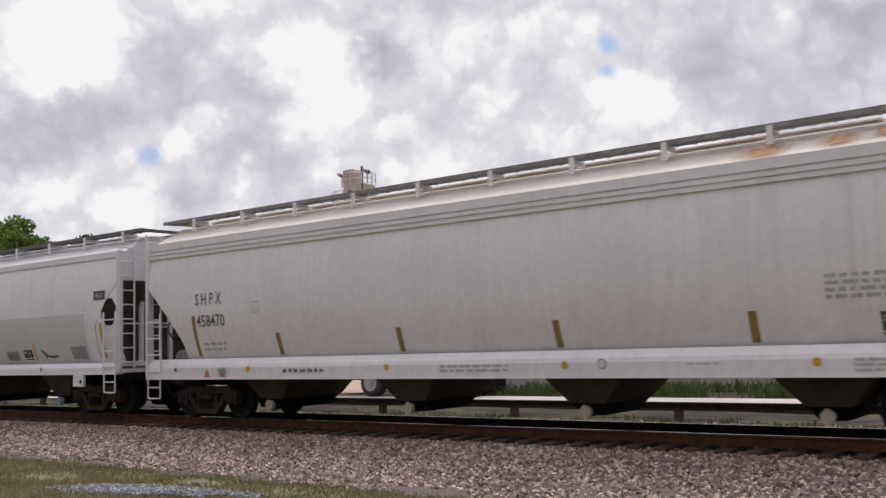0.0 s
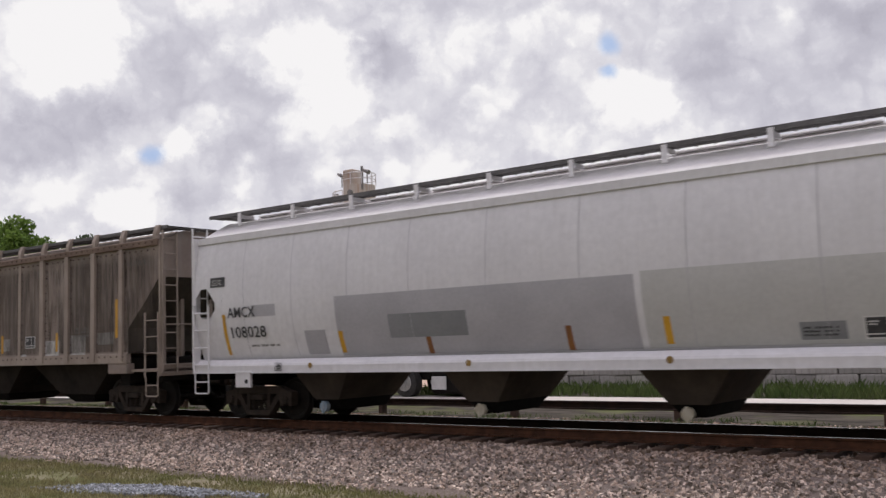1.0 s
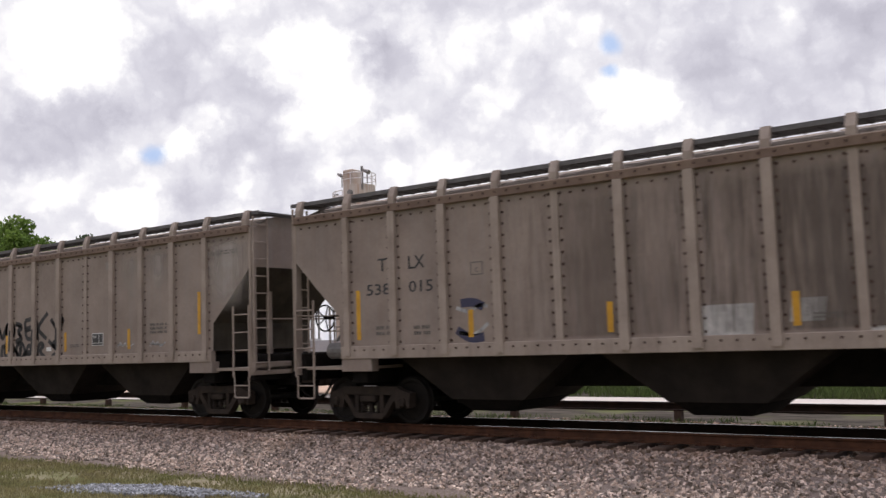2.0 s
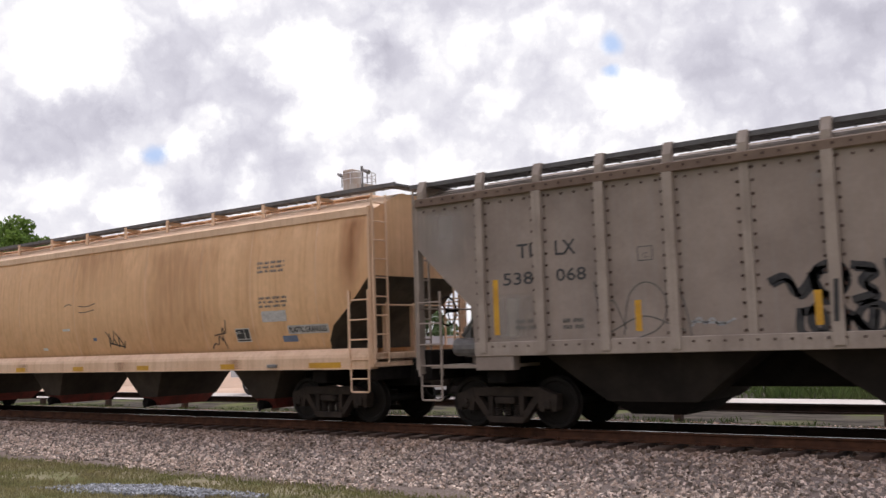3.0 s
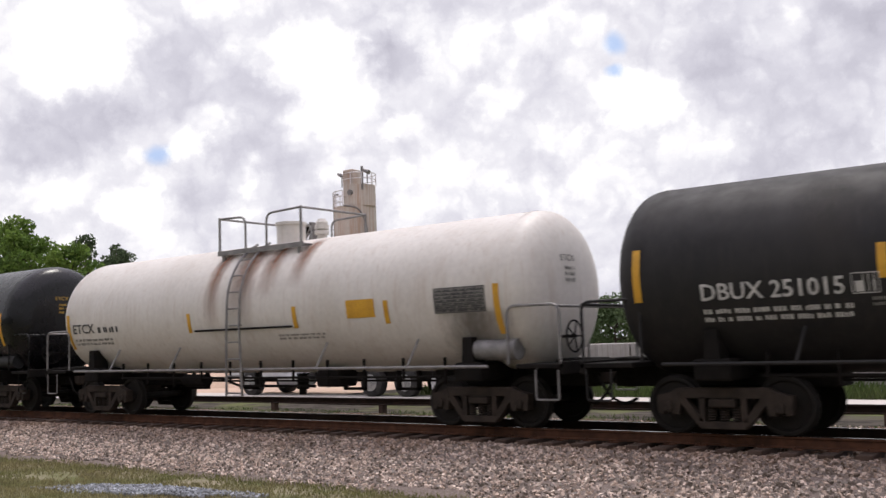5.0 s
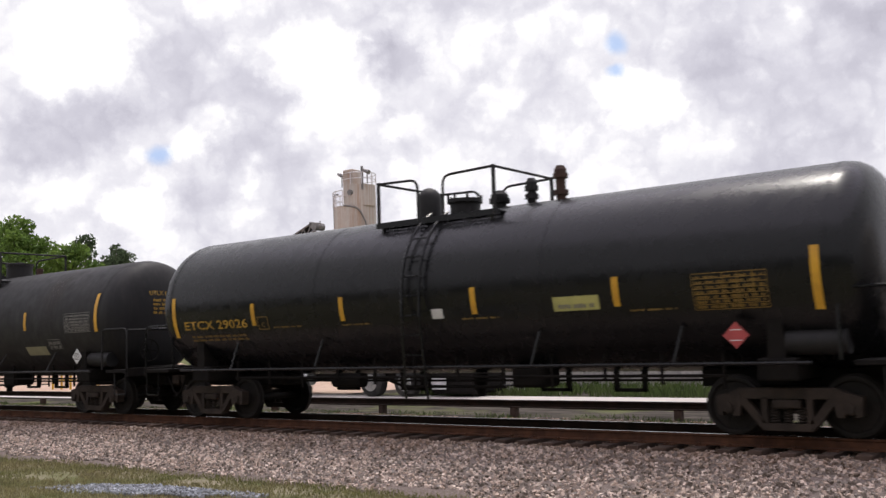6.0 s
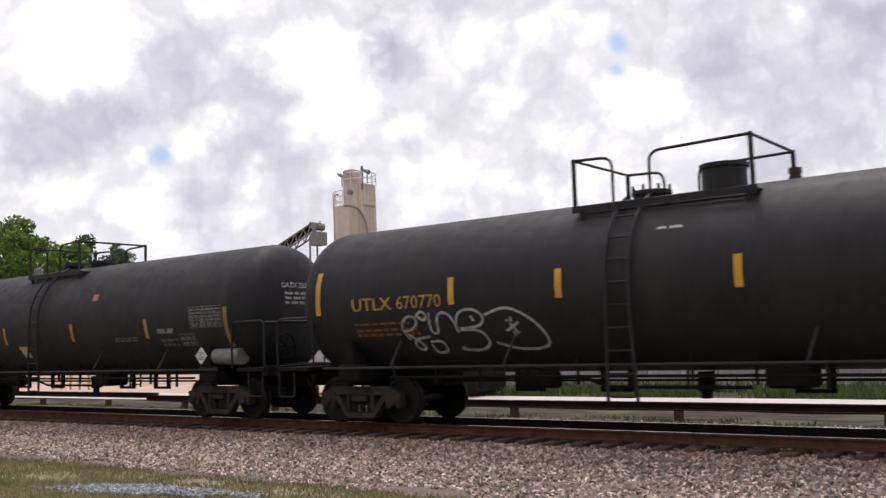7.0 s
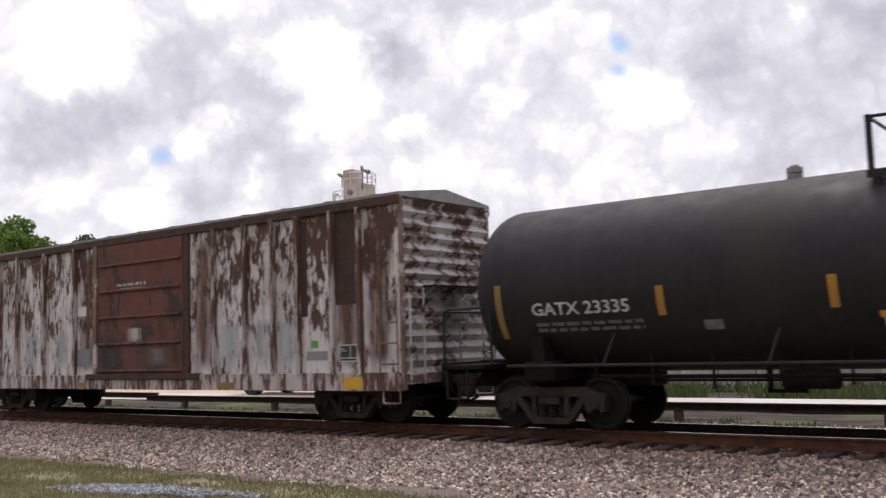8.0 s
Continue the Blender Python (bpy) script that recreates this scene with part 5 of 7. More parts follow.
def box_car(name, label, L):
    car = new_car(name, label, "box car")
    half, z0, ze, zp = 1.5, 0.9, 4.45, 4.72
    bm = bmesh.new()
    rings = [[(x, -half, z0), (x, -half, ze), (x, half, ze), (x, half, z0)] for x in (-L / 2 + 0.06, L / 2 - 0.06)]
    add_loft(bm, rings)
    part("body", bm, "box_white", car)
    bm = bmesh.new()
    add_prism_x(bm, [(-half - 0.06, ze), (-half - 0.06, ze + 0.07), (0, zp), (half + 0.06, ze + 0.07), (half + 0.06, ze)], -L / 2, L / 2)
    for i in range(13):
        x = -L / 2 + L * (i + 0.5) / 13
        add_prism_x(bm, [(-half - 0.07, ze + 0.06), (0, zp - 0.01), (half + 0.07, ze + 0.06), (half + 0.07, ze + 0.085), (0, zp + 0.018), (-half - 0.07, ze + 0.085)], x - 0.05, x + 0.05)
    part("roof", bm, "galvanised", car, "galvanised ribbed roof")
    for s in (-1, 1):
        y = s * half
        def slab(name, x0, x1, za, zb, d, mat):
            bm = bmesh.new()
            a, b = sorted((y - s * 0.02, y + s * d))
            add_box(bm, x0, x1, a, b, za, zb, min(0.012, d * 0.4))
            return part(name, bm, mat, car)
        slab("top_rail", -L / 2, L / 2, ze - 0.16, ze + 0.02, 0.075, "rust_dark")
        slab("side_sill", -L / 2, L / 2, z0 - 0.22, z0 + 0.14, 0.07, "box_post")
        for x in BOX_POSTS:
            slab("side_post", x - 0.05, x + 0.05, z0 + 0.1, ze - 0.12, 0.12, "box_post")
        slab("door_track", -2.2, 2.3, z0 + 0.02, z0 + 0.16, 0.12, "rust_dark")
        slab("door_post", -1.9, -1.78, z0 + 0.1, ze - 0.12, 0.1, "rust_rib")
        slab("door_post", 1.72, 1.9, z0 + 0.1, ze - 0.12, 0.06, "rust_dark")
        door = slab("sliding_door", -1.75, 1.7, z0 + 0.14, ze - 0.16, 0.06, "rust_door")
        door["label"] = "rust-red ribbed sliding door"
        for k in range(5):
            zz = z0 + 0.2 + k * 0.66
            bm = bmesh.new()
            a, b = sorted((y + s * 0.05, y + s * 0.12))
            add_box(bm, -1.7, 1.62, a, b, zz, zz + 0.07, 0.02)
            part("door_rib", bm, "rust_door", door)
    for s in (-1, 1):
        bm = bmesh.new()
        x = s * (L / 2 - 0.06)
        prof = []
        nz = 14
        for i in range(nz * 6 + 1):
            z = z0 + 0.1 + (ze - z0 - 0.15) * i / (nz * 6)
            prof.append((x + s * (0.045 + 0.045 * math.cos(2 * math.pi * i / 6)), z))
        a = [bm.verts.new((px, -half + 0.05, z)) for px, z in prof]
        b = [bm.verts.new((px, half - 0.05, z)) for px, z in prof]
        for i in range(len(prof) - 1):
            bm.faces.new((a[i], b[i], b[i + 1], a[i + 1]))
        part("corrugated_end", bm, "box_end", car, "pale pressed steel end with rust", True)
        bm = bmesh.new()
        add_box(bm, min(x, x + s * 0.07), max(x, x + s * 0.07), -half - 0.01, -half + 0.1, z0 - 0.2, ze, 0.01)
        add_box(bm, min(x, x + s * 0.07), max(x, x + s * 0.07), half - 0.1, half + 0.01, z0 - 0.2, ze, 0.01)
        add_box(bm, min(x, x + s * 0.06), max(x, x + s * 0.06), -half, half, z0 - 0.1, z0 + 0.12, 0.01)
        pts = [(-half, ze - 0.02), (half, ze - 0.02), (half, ze + 0.06), (0, zp - 0.02), (-half, ze + 0.06)]
        add_prism_x(bm, pts, min(x, x + s * 0.03), max(x, x + s * 0.03))
        part("end_frame", bm, "rust_rib", car)
        for t in (-1, 1):
            xx = s * (L / 2 - 0.02)
            ladder(car, "side_ladder", "rust_rib", (xx - s * 0.5, t * (half + 0.09), z0 + 0.1), (xx - s * 0.5, t * (half + 0.09), z0 + 1.7), (s * 0.45, 0, 0), 4, 0.016, 0.018)
            ladder(car, "end_ladder", "box_end", (s * (L / 2 + 0.12), t * (half - 0.08), z0 - 0.1), (s * (L / 2 + 0.12), t * (half - 0.08), z0 + 1.75), (0, -t * 0.42, 0), 5, 0.016, 0.022)
            bm = bmesh.new()
            add_pipe(bm, bend([(xx - s * 0.48, t * (half + 0.04), z0 - 0.15), (xx - s * 0.48, t * (half + 0.04), 0.45), (xx - s * 0.05, t * (half + 0.04), 0.45), (xx - s * 0.05, t * (half + 0.04), z0 - 0.15)], 0.05), 0.018)
            part("sill_step", bm, "rust_rib", car)
        bm = bmesh.new()
        for i in range(4):
            add_box(bm, min(x + s * 0.1, x + s * 0.4), max(x + s * 0.1, x + s * 0.4), -0.9, 0.9, z0 + 1.78 + i * 0.001, z0 + 1.81)
        for yy in (-0.85, 0.85):
            add_rod(bm, (x + s * 0.05, yy, z0 + 1.45), (x + s * 0.36, yy, z0 + 1.78), 0.02, 6)
        part("crossover_platform", bm, "walk_grey", car)
        coupler(car, s * (L / 2), s)
        bogie(car, s * (L / 2 - 1.75))
    brake_wheel(car, L / 2 + 0.35, 0.2, z0 + 1.35, 1, "galvanised")
    bm = bmesh.new()
    add_box(bm, L / 2, L / 2 + 0.22, 0.0, 0.42, z0 + 1.1, z0 + 1.55, 0.04)
    add_rod(bm, (L / 2 + 0.1, 0.2, z0 + 1.1), (L / 2 + 0.1, 0.2, z0 - 0.1), 0.02, 6)
    part("brake_housing", bm, "galvanised", car)
    under_frame(car, L, 0.7, z0 + 0.05)
    return car


BOX_POSTS = [-7.6, -6.6, -5.65, -4.3, -2.8, 2.8, 3.85, 4.75, 5.5, 6.5, 7.25]
car_k = box_car("box_car", "peeling white and rusty box car with a red-brown door", 16.6)
place(car_k, -199.44)


# ---- marks on the cars ----
def stripes(car, side, xs, z0, z1, w, material, lean=0.0):
    for x in xs:
        decal(car, "reflective_stripe", side, x - w / 2, x + w / 2, z0, z1, material, "", 0.007, lean)


def round_mark(car, side, x, z, r, material, name="round_mark"):
    bm = bmesh.new()
    bmesh.ops.create_circle(bm, cap_ends=True, segments=16, radius=r)
    for v in bm.verts:
        v.co = Vector((x + v.co.x, 0, z + v.co.y))
    part(name, lay(bm, side, 0.007), material, car)


def diamond(car, x, y, z, r, material, digits=""):
    """A hazard placard standing on its corner in a holder."""
    bm = bmesh.new()
    add_prism(bm, [(x - r, z), (x, z - r), (x + r, z), (x, z + r)], y - 0.012, y)
    p = part("placard", bm, material, car, "diamond hazard placard")
    bm = bmesh.new()
    for dz in (-0.42, 0.36):
        add_box(bm, x - r * 0.45, x + r * 0.45, y - 0.016, y - 0.012, z + dz * r, z + dz * r + 0.015)
    part("print", bm, "letter_black" if material == "placard_white" else "placard_white", p)
    if digits:
        lettering(p, lambda zz: y - 0.012, digits, x - r * 0.55, z - 0.055, 0.11, "letter_black", r * 1.1)


def data_box(car, side, x0, x1, z0, z1, frame_mat, field_mat, seed=3):
    """A black consolidated stencil panel in a pale frame."""
    p = decal(car, "stencil_panel", side, x0, x1, z0, z1, frame_mat, "black stencil panel in a white frame", 0.006)
    w, h = x1 - x0, z1 - z0
    decal(p, "field", side, x0 + 0.05 * w, x0 + 0.60 * w, z0 + 0.24 * h, z1 - 0.06 * h, field_mat, "", 0.010)
    decal(p, "field", side, x0 + 0.64 * w, x1 - 0.05 * w, z0 + 0.24 * h, z1 - 0.06 * h, field_mat, "", 0.010)
    decal(p, "field", side, x0 + 0.05 * w, x1 - 0.05 * w, z0 + 0.06 * h, z0 + 0.18 * h, field_mat, "", 0.010)
    bars(p, lambda z: side(z) - 0.006, x0 + 0.10 * w, z0 + 0.6 * h, 0.3 * w, 0.24 * h, 2, frame_mat, seed)


def data_table(car, side, x0, x1, z0, z1, ink, rows=6, seed=3, ground=None):
    """A stencilled test table: a frame with columns and rows of small print."""
    if ground:
        decal(car, "test_table", side, x0, x1, z0, z1, ground, "", 0.005)
    bm = bmesh.new()
    w = 0.012

    def cell(a, b, c, d):
        n = max(1, int((d - c) / 0.1))
        r0 = [bm.verts.new((a, 0, c)), bm.verts.new((b, 0, c))]
        for i in range(1, n + 1):
            z = c + (d - c) * i / n
            r1 = [bm.verts.new((a, 0, z)), bm.verts.new((b, 0, z))]
            bm.faces.new((r0[0], r0[1], r1[1], r1[0]))
            r0 = r1

    for t in (0, 0.42, 0.62, 0.82, 1):
        x = x0 + (x1 - x0) * t
        cell(x - w / 2, x + w / 2, z0, z1)
    for i in range(rows + 1):
        z = z0 + (z1 - z0) * i / rows
        cell(x0, x1, z - w / 2, z + w / 2)
    part("test_table_lines", lay(bm, side, 0.010), ink, car)
    bars(car, side, x0 + 0.04, z0 + 0.02, (x1 - x0) - 0.08, (z1 - z0) - 0.03, rows, ink, seed)


def plate_mark(car, side, x0, x1, z0, z1, ink, letter="C"):
    """A square outline with one letter in it."""
    w = 0.018
    for a, b, c, d in ((x0, x1, z0, z0 + w), (x0, x1, z1 - w, z1), (x0, x0 + w, z0 + w, z1 - w), (x1 - w, x1, z0 + w, z1 - w)):
        decal(car, "plate_outline", side, a, b, c, d, ink)
    lettering(car, side, letter, x0 + 0.36 * (x1 - x0), z0 + 0.2 * (z1 - z0), 0.36 * (z1 - z0), ink)


def stain(car, side, xc, half_width, z0, z1, colour, colour2, strength, fade=0.5, name="rust_streak", wander=0.35):
    """A stain that has run down a side: densest along its middle, ragged and thinner at its edges and foot."""
    m = surface(name, colour, colour2, 2.2, 0.85)
    nt = m.node_tree
    b = nt.nodes["Principled BSDF"]
    vec = nt.nodes.new("ShaderNodeTexCoord").outputs["Object"]
    sep = nt.nodes.new("ShaderNodeSeparateXYZ")
    link(nt, vec, sep.inputs[0])

    def calc(op, a, v, clamp=False):
        n = nt.nodes.new("ShaderNodeMath")
        n.operation, n.use_clamp = op, clamp
        link(nt, a, n.inputs[0])
        if isinstance(v, (int, float)):
            n.inputs[1].default_value = v
        else:
            link(nt, v, n.inputs[1])
        return n.outputs[0]

    off = calc("MULTIPLY", calc("ABSOLUTE", calc("SUBTRACT", sep.outputs[0], xc), 0.0), 1 / half_width)
    off = calc("ADD", off, calc("MULTIPLY", calc("SUBTRACT", noise_tex(nt, vec, 1.0, 5, 0.65, (9.0, 9.0, 0.8)), 0.5), wander * 3))
    body = ramp(nt, off, [(0.05, 1.0), (0.45, 0.55), (1.0, 0.0)])
    ends = nt.nodes.new("ShaderNodeMapRange")
    for i, v in ((1, z0), (2, z0 + (z1 - z0) * fade), (3, 0.0), (4, 1.0)):
        ends.inputs[i].default_value = v
    link(nt, sep.outputs[2], ends.inputs[0])
    edge = nt.nodes.new("ShaderNodeMapRange")
    for i, v in ((1, z1), (2, z1 - (z1 - z0) * 0.12), (3, 0.0), (4, 1.0)):
        edge.inputs[i].default_value = v
    link(nt, sep.outputs[2], edge.inputs[0])
    rim = calc("MINIMUM", calc("MULTIPLY", calc("SUBTRACT", sep.outputs[0], xc - half_width), 12.0, True), calc("MULTIPLY", calc("SUBTRACT", sep.outputs[0], xc + half_width), -12.0, True))
    alpha = calc("MULTIPLY", calc("MULTIPLY", calc("MULTIPLY", body, ends.outputs[0]), edge.outputs[0]), strength)
    link(nt, calc("MULTIPLY", alpha, rim), b.inputs["Alpha"])
    return decal(car, name, side, xc - half_width, xc + half_width, z0, z1, m, "", 0.005)


RUST, RUST2 = (0.30, 0.11, 0.04), (0.42, 0.19, 0.08)


def sill_of(half):
    return lambda z: -(half + 0.013)


def head_marks(car, L, zc, r, text, y, z, height, width, ink, rows=3, seed=70):
    """Lettering on the leading head of a tank."""
    def dish(yy, zz):
        q = math.hypot(yy, zz - zc) / r
        return L / 2 - 0.72 * (1 - max(1 - q ** HEAD_POWER, 0.02) ** (1 / HEAD_POWER)) + 0.012

    marks = [lettering(car, lambda zz: 0, text, y, z, height, ink, width, 0, 0.012)] if text else []
    marks.append(bars(car, lambda zz: 0, y + 0.1, z - rows * 0.11 - 0.05, width * 0.75, rows * 0.11, rows, ink, seed))
    for ob in marks:
        for v in ob.data.vertices:
            a, b = v.co.x, v.co.z
            v.co = Vector((dish(a, b), a, b))


head_marks(car_f, 18.0, 2.50, 1.58, "", -0.2, 3.1, 0.12, 0.8, "letter_faint")
head_marks(car_g, 15.1, 2.51, 1.51, "ETCX", -0.5, 3.0, 0.12, 0.45, "letter_grey")
head_marks(car_h, 16.3, 2.57, 1.61, "ETCX 29026", -0.4, 3.15, 0.11, 0.85, "letter_yellow")
head_marks(car_i, 16.3, 2.49, 1.52, "UTLX 670770", -0.45, 3.05, 0.12, 0.95, "letter_yellow", 4)
head_marks(car_j, 16.9, 2.49, 1.52, "GATX 23335", -0.5, 2.95, 0.12, 0.95, "letter_white")

# off-white hopper
for x, w, z in ((5.3, 0.5, 4.2), (6.4, 0.35, 4.25), (7.0, 0.15, 4.3)):
    stain(car_a, lambda zz: -1.38 + (zz - 4.17) * 1.72, x, w, z, 4.5, (0.50, 0.26, 0.10), (0.60, 0.38, 0.20), 0.8, 0.3)
s_a = sill_of(1.55)
lettering(car_a, side_a, "S H P X", -7.78, 2.60, 0.28, "letter_faint", 0.92, bold=0.012)
lettering(car_a, side_a, "458470", -7.77, 2.10, 0.28, "letter_faint", 0.98, bold=0.012)
bars(car_a, side_a, -7.65, 1.56, 0.8, 0.24, 2, "letter_pale", 5)
stripes(car_a, side_a, [-7.88], 1.43, 2.37, 0.11, "stripe_ochre")
stripes(car_a, side_a, [-5.15, -1.78, 1.72, 5.11, 8.0], 1.43, 1.9, 0.13, "stripe_ochre")
for x in (-5.98, -2.01, 1.93, 6.03):
    round_mark(car_a, s_a, x, 1.14, 0.065, "stripe_yellow")
round_mark(car_a, s_a, 2.63, 1.15, 0.085, "sign_blue")
round_mark(car_a, lambda z: s_a(z) - 0.004, 2.63, 1.15, 0.068, "placard_white")
bars(car_a, s_a, -4.88, 1.06, 1.2, 0.13, 1, "letter_black", 8, "maker_plate")
bm = bmesh.new()
bm.faces.new([bm.verts.new((x, 0, z)) for x, z in ((-7.47, 0.97), (-7.25, 0.97), (-7.36, 1.17))])
part("warning_mark", lay(bm, s_a, 0.007), "orange_mark", car_a, "orange triangle mark")
data_table(car_a, s_a, -6.98, -6.72, 0.98, 1.17, "letter_grey", 3, 9)
round_mark(car_a, s_a, -8.5, 1.14, 0.05, "letter_black", "jack_hole")
bars(car_a, side_a, 6.2, 2.02, 1.5, 0.40, 4, "letter_pale", 11)
bars(car_a, s_a, -0.7, 1.04, 1.5, 0.16, 2, "letter_pale", 21)
bars(car_a, s_a, 6.55, 1.0, 0.6, 0.22, 3, "letter_pale", 13)
bars(car_a, s_a, 4.1, 1.12, 0.5, 0.05, 1, "letter_pale", 14)
data_box(car_a, side_a, 6.86, 7.5, 1.46, 1.84, "placard_white", "letter_black")
for x in (-6.4, -3.1, 0.2, 3.5, 6.6):
    decal(car_a, "weld_seam", side_a, x, x + 0.018, 1.4, 3.7, "white_paint", "", 0.009)

plate_mark(car_a, side_a, -5.86, -5.62, 2.36, 2.60, "letter_pale")

# white hopper with repainted patches
def end_sheet(car, side, h, s, t, z0, z1, material):
    """The side's last sheet before the corner post, with its eight-sided opening."""
    xa, xb = h - 1.0, h - 0.02
    ox, oz, rx, rz, c = h - 0.39, 2.62, 0.33, 0.34, 0.42
    outer = [(xa, z0), ((xa + xb) / 2, z0), (xb, z0), (xb, (z0 + z1) / 2), (xb, z1), ((xa + xb) / 2, z1), (xa, z1), (xa, (z0 + z1) / 2)]
    inner = [(ox - rx, oz - rz * c), (ox - rx * c, oz - rz), (ox + rx * c, oz - rz), (ox + rx, oz - rz * c), (ox + rx, oz + rz * c), (ox + rx * c, oz + rz), (ox - rx * c, oz + rz), (ox - rx, oz + rz * c)]
    bm = bmesh.new()
    vo = [bm.verts.new((s * x, 0, z)) for x, z in outer]
    vi = [bm.verts.new((s * x, 0, z)) for x, z in inner]
    for i in range(8):
        j = (i + 1) % 8
        bm.faces.new((vo[i], vo[j], vi[j], vi[i]))
    slice_rows(bm, z0, z1, 0.25)
    for v in bm.verts:
        v.co.y = t * (-side(v.co.z) - 0.012)
    bmesh.ops.solidify(bm, geom=bm.faces[:], thickness=0.012)
    part("end_sheet", bm, material, car)


for s in (-1, 1):
    for t in (-1, 1):
        end_sheet(car_b, side_b, 9.575, s, t, 1.33, 3.5, "cool_white_paint")
        bm = bmesh.new()
        y0, y1 = sorted((t * 1.50, t * 1.575))
        add_box(bm, s * 7.9 - 0.24, s * 7.9 + 0.24, y0, y1, 0.74, 1.1, 0.01)
        pad = part("jacking_pad", bm, "cool_white_paint", car_b)
        bm = bmesh.new()
        add_rod(bm, (s * 7.9 + 0.12, t * 1.56, 0.87), (s * 7.9 + 0.12, t * 1.58, 0.87), 0.05, 14)
        part("jack_hole", bm, "grime", pad)
s_b = sill_of(1.55)
plain_b = set(car_b.children)
decal(car_b, "repaint_patch", side_b, -7.75, -7.0, 2.27, 2.52, "patch_grey", "", 0.005)
lettering(car_b, side_b, "AMCX", -8.53, 2.27, 0.23, "letter_black", 0.9, 0.022, 0.008)
lettering(car_b, side_b, "108028", -8.46, 1.82, 0.25, "letter_black", 1.12, 0.022, 0.008)
bars(car_b, side_b, -7.9, 1.62, 0.9, 0.07, 1, "letter_grey", 15)
decal(car_b, "notice_plate", side_b, -9.12, -8.62, 2.98, 3.2, "letter_black", "", 0.008)
bars(car_b, lambda z: side_b(z) - 0.006, -9.05, 3.02, 0.36, 0.14, 4, "letter_white", 16)
decal(car_b, "notice_plate", side_b, 8.42, 8.93, 2.94, 3.17, "letter_black", "", 0.008)
bars(car_b, lambda z: side_b(z) - 0.006, 8.5, 2.98, 0.36, 0.14, 4, "letter_white", 17)
stripes(car_b, side_b, [-8.68, 8.7], 1.45, 2.35, 0.10, "stripe_yellow")
stripes(car_b, side_b, [-5.18, 1.87, 5.4], 1.44, 1.88, 0.12, "stripe_yellow")
stripes(car_b, side_b, [-2.95, 0.08], 1.38, 1.8, 0.12, "stripe_brown")
decal(car_b, "repaint_patch", side_b, -6.2, -5.6, 1.42, 1.92, "patch_grey", "", 0.005)
decal(car_b, "repaint_patch", side_b, -5.25, 1.38, 1.38, 2.58, "patch_grey", "", 0.005)
decal(car_b, "repaint_patch", side_b, -3.87, -2.0, 1.70, 2.16, "patch_dark", "", 0.008)
decal(car_b, "repaint_patch", side_b, 1.5, 8.0, 1.38, 2.62, surface("patch_pale", (0.57, 0.565, 0.55), (0.53, 0.525, 0.51), 1.0, 0.6), "", 0.004)
decal(car_b, "stencil_plate", side_b, 3.9, 4.55, 1.45, 1.71, "patch_dark", "", 0.008)
bars(car_b, lambda z: side_b(z) - 0.006, 3.95, 1.5, 0.5, 0.16, 3, "letter_black", 18)
data_box(car_b, side_b, 4.78, 5.3, 1.44, 1.76, "placard_white", "letter_black", 19)
decal(car_b, "repaint_patch", side_b, 7.2, 7.9, 1.44, 1.78, "patch_dark", "", 0.008)
sprayed(car_b, side_b, [[(5.72, 1.72), (5.85, 1.62), (5.95, 1.56), (6.2, 1.52), (6.5, 1.55)], [(5.8, 1.68), (5.95, 1.6)], [(5.95, 1.58), (5.9, 1.48)]], 0.06, "spray_black")
for x in (-1.93, 1.94, 6.0, -5.95):
    round_mark(car_b, s_b, x, 1.2, 0.06, "stripe_ochre")
for x in (-8.0, -6.5, -4.9, -3.3, -1.5, 0.4, 2.3, 4.3, 6.4):
    decal(car_b, "weld_seam", side_b, x, x + 0.011, 1.4, 4.0, "patch_grey", "", 0.0095)
data_table(car_b, s_b, -7.0, -6.8, 1.1, 1.26, "letter_black", 2, 23)

for ob in set(car_b.children) - plain_b:
    ob.location.x = 0.12

# ribbed hoppers
for car, side, number in ((car_c, side_c, "015"), (car_d, side_d, "068")):
    ink = "letter_black"
    sh = 0.14 if number == "015" else 0.08
    lettering(car, side, "TI", -6.62 + sh, 3.0, 0.25, ink, 0.3, bold=0.008)
    lettering(car, side, "LX", -5.85 + sh, 3.0, 0.25, ink, 0.4, bold=0.008)
    lettering(car, side, "538", -6.93 + sh, 2.54, 0.22, ink, 0.62, bold=0.008)
    lettering(car, side, number, -5.85 + sh, 2.55, 0.22, ink, 0.58, bold=0.008)
    bars(car, side, -6.7 + sh, 1.76, 0.42, 0.22, 2, "letter_faint", 24)
    bars(car, side, -5.75 + sh, 1.74, 0.45, 0.22, 2, "letter_faint", 25)
    stripes(car, side, [-7.02], 1.68, 2.66, 0.11, "stripe_yellow")
    stripes(car, side, [7.05], 1.95, 2.92, 0.11, "stripe_yellow")
    stripes(car, side, [-4.28, -1.48, 1.51, 4.33], 1.66, 2.16, 0.11, "stripe_yellow")
    data_box(car, side, 2.74, 3.25, 1.78, 2.1, "placard_white", "letter_black", 26)
    bars(car, side, 5.2, 2.02, 0.66, 0.28, 3, "letter_faint", 27)
    bars(car, side, 7.5, 3.72, 0.9, 0.12, 2, "letter_faint", 28)
    plate_mark(car, side, -4.25, -3.98, 2.78, 3.02, "letter_faint")
    bars(car, side, 1.75, 1.76, 0.4, 0.1, 2, "letter_faint", 30)
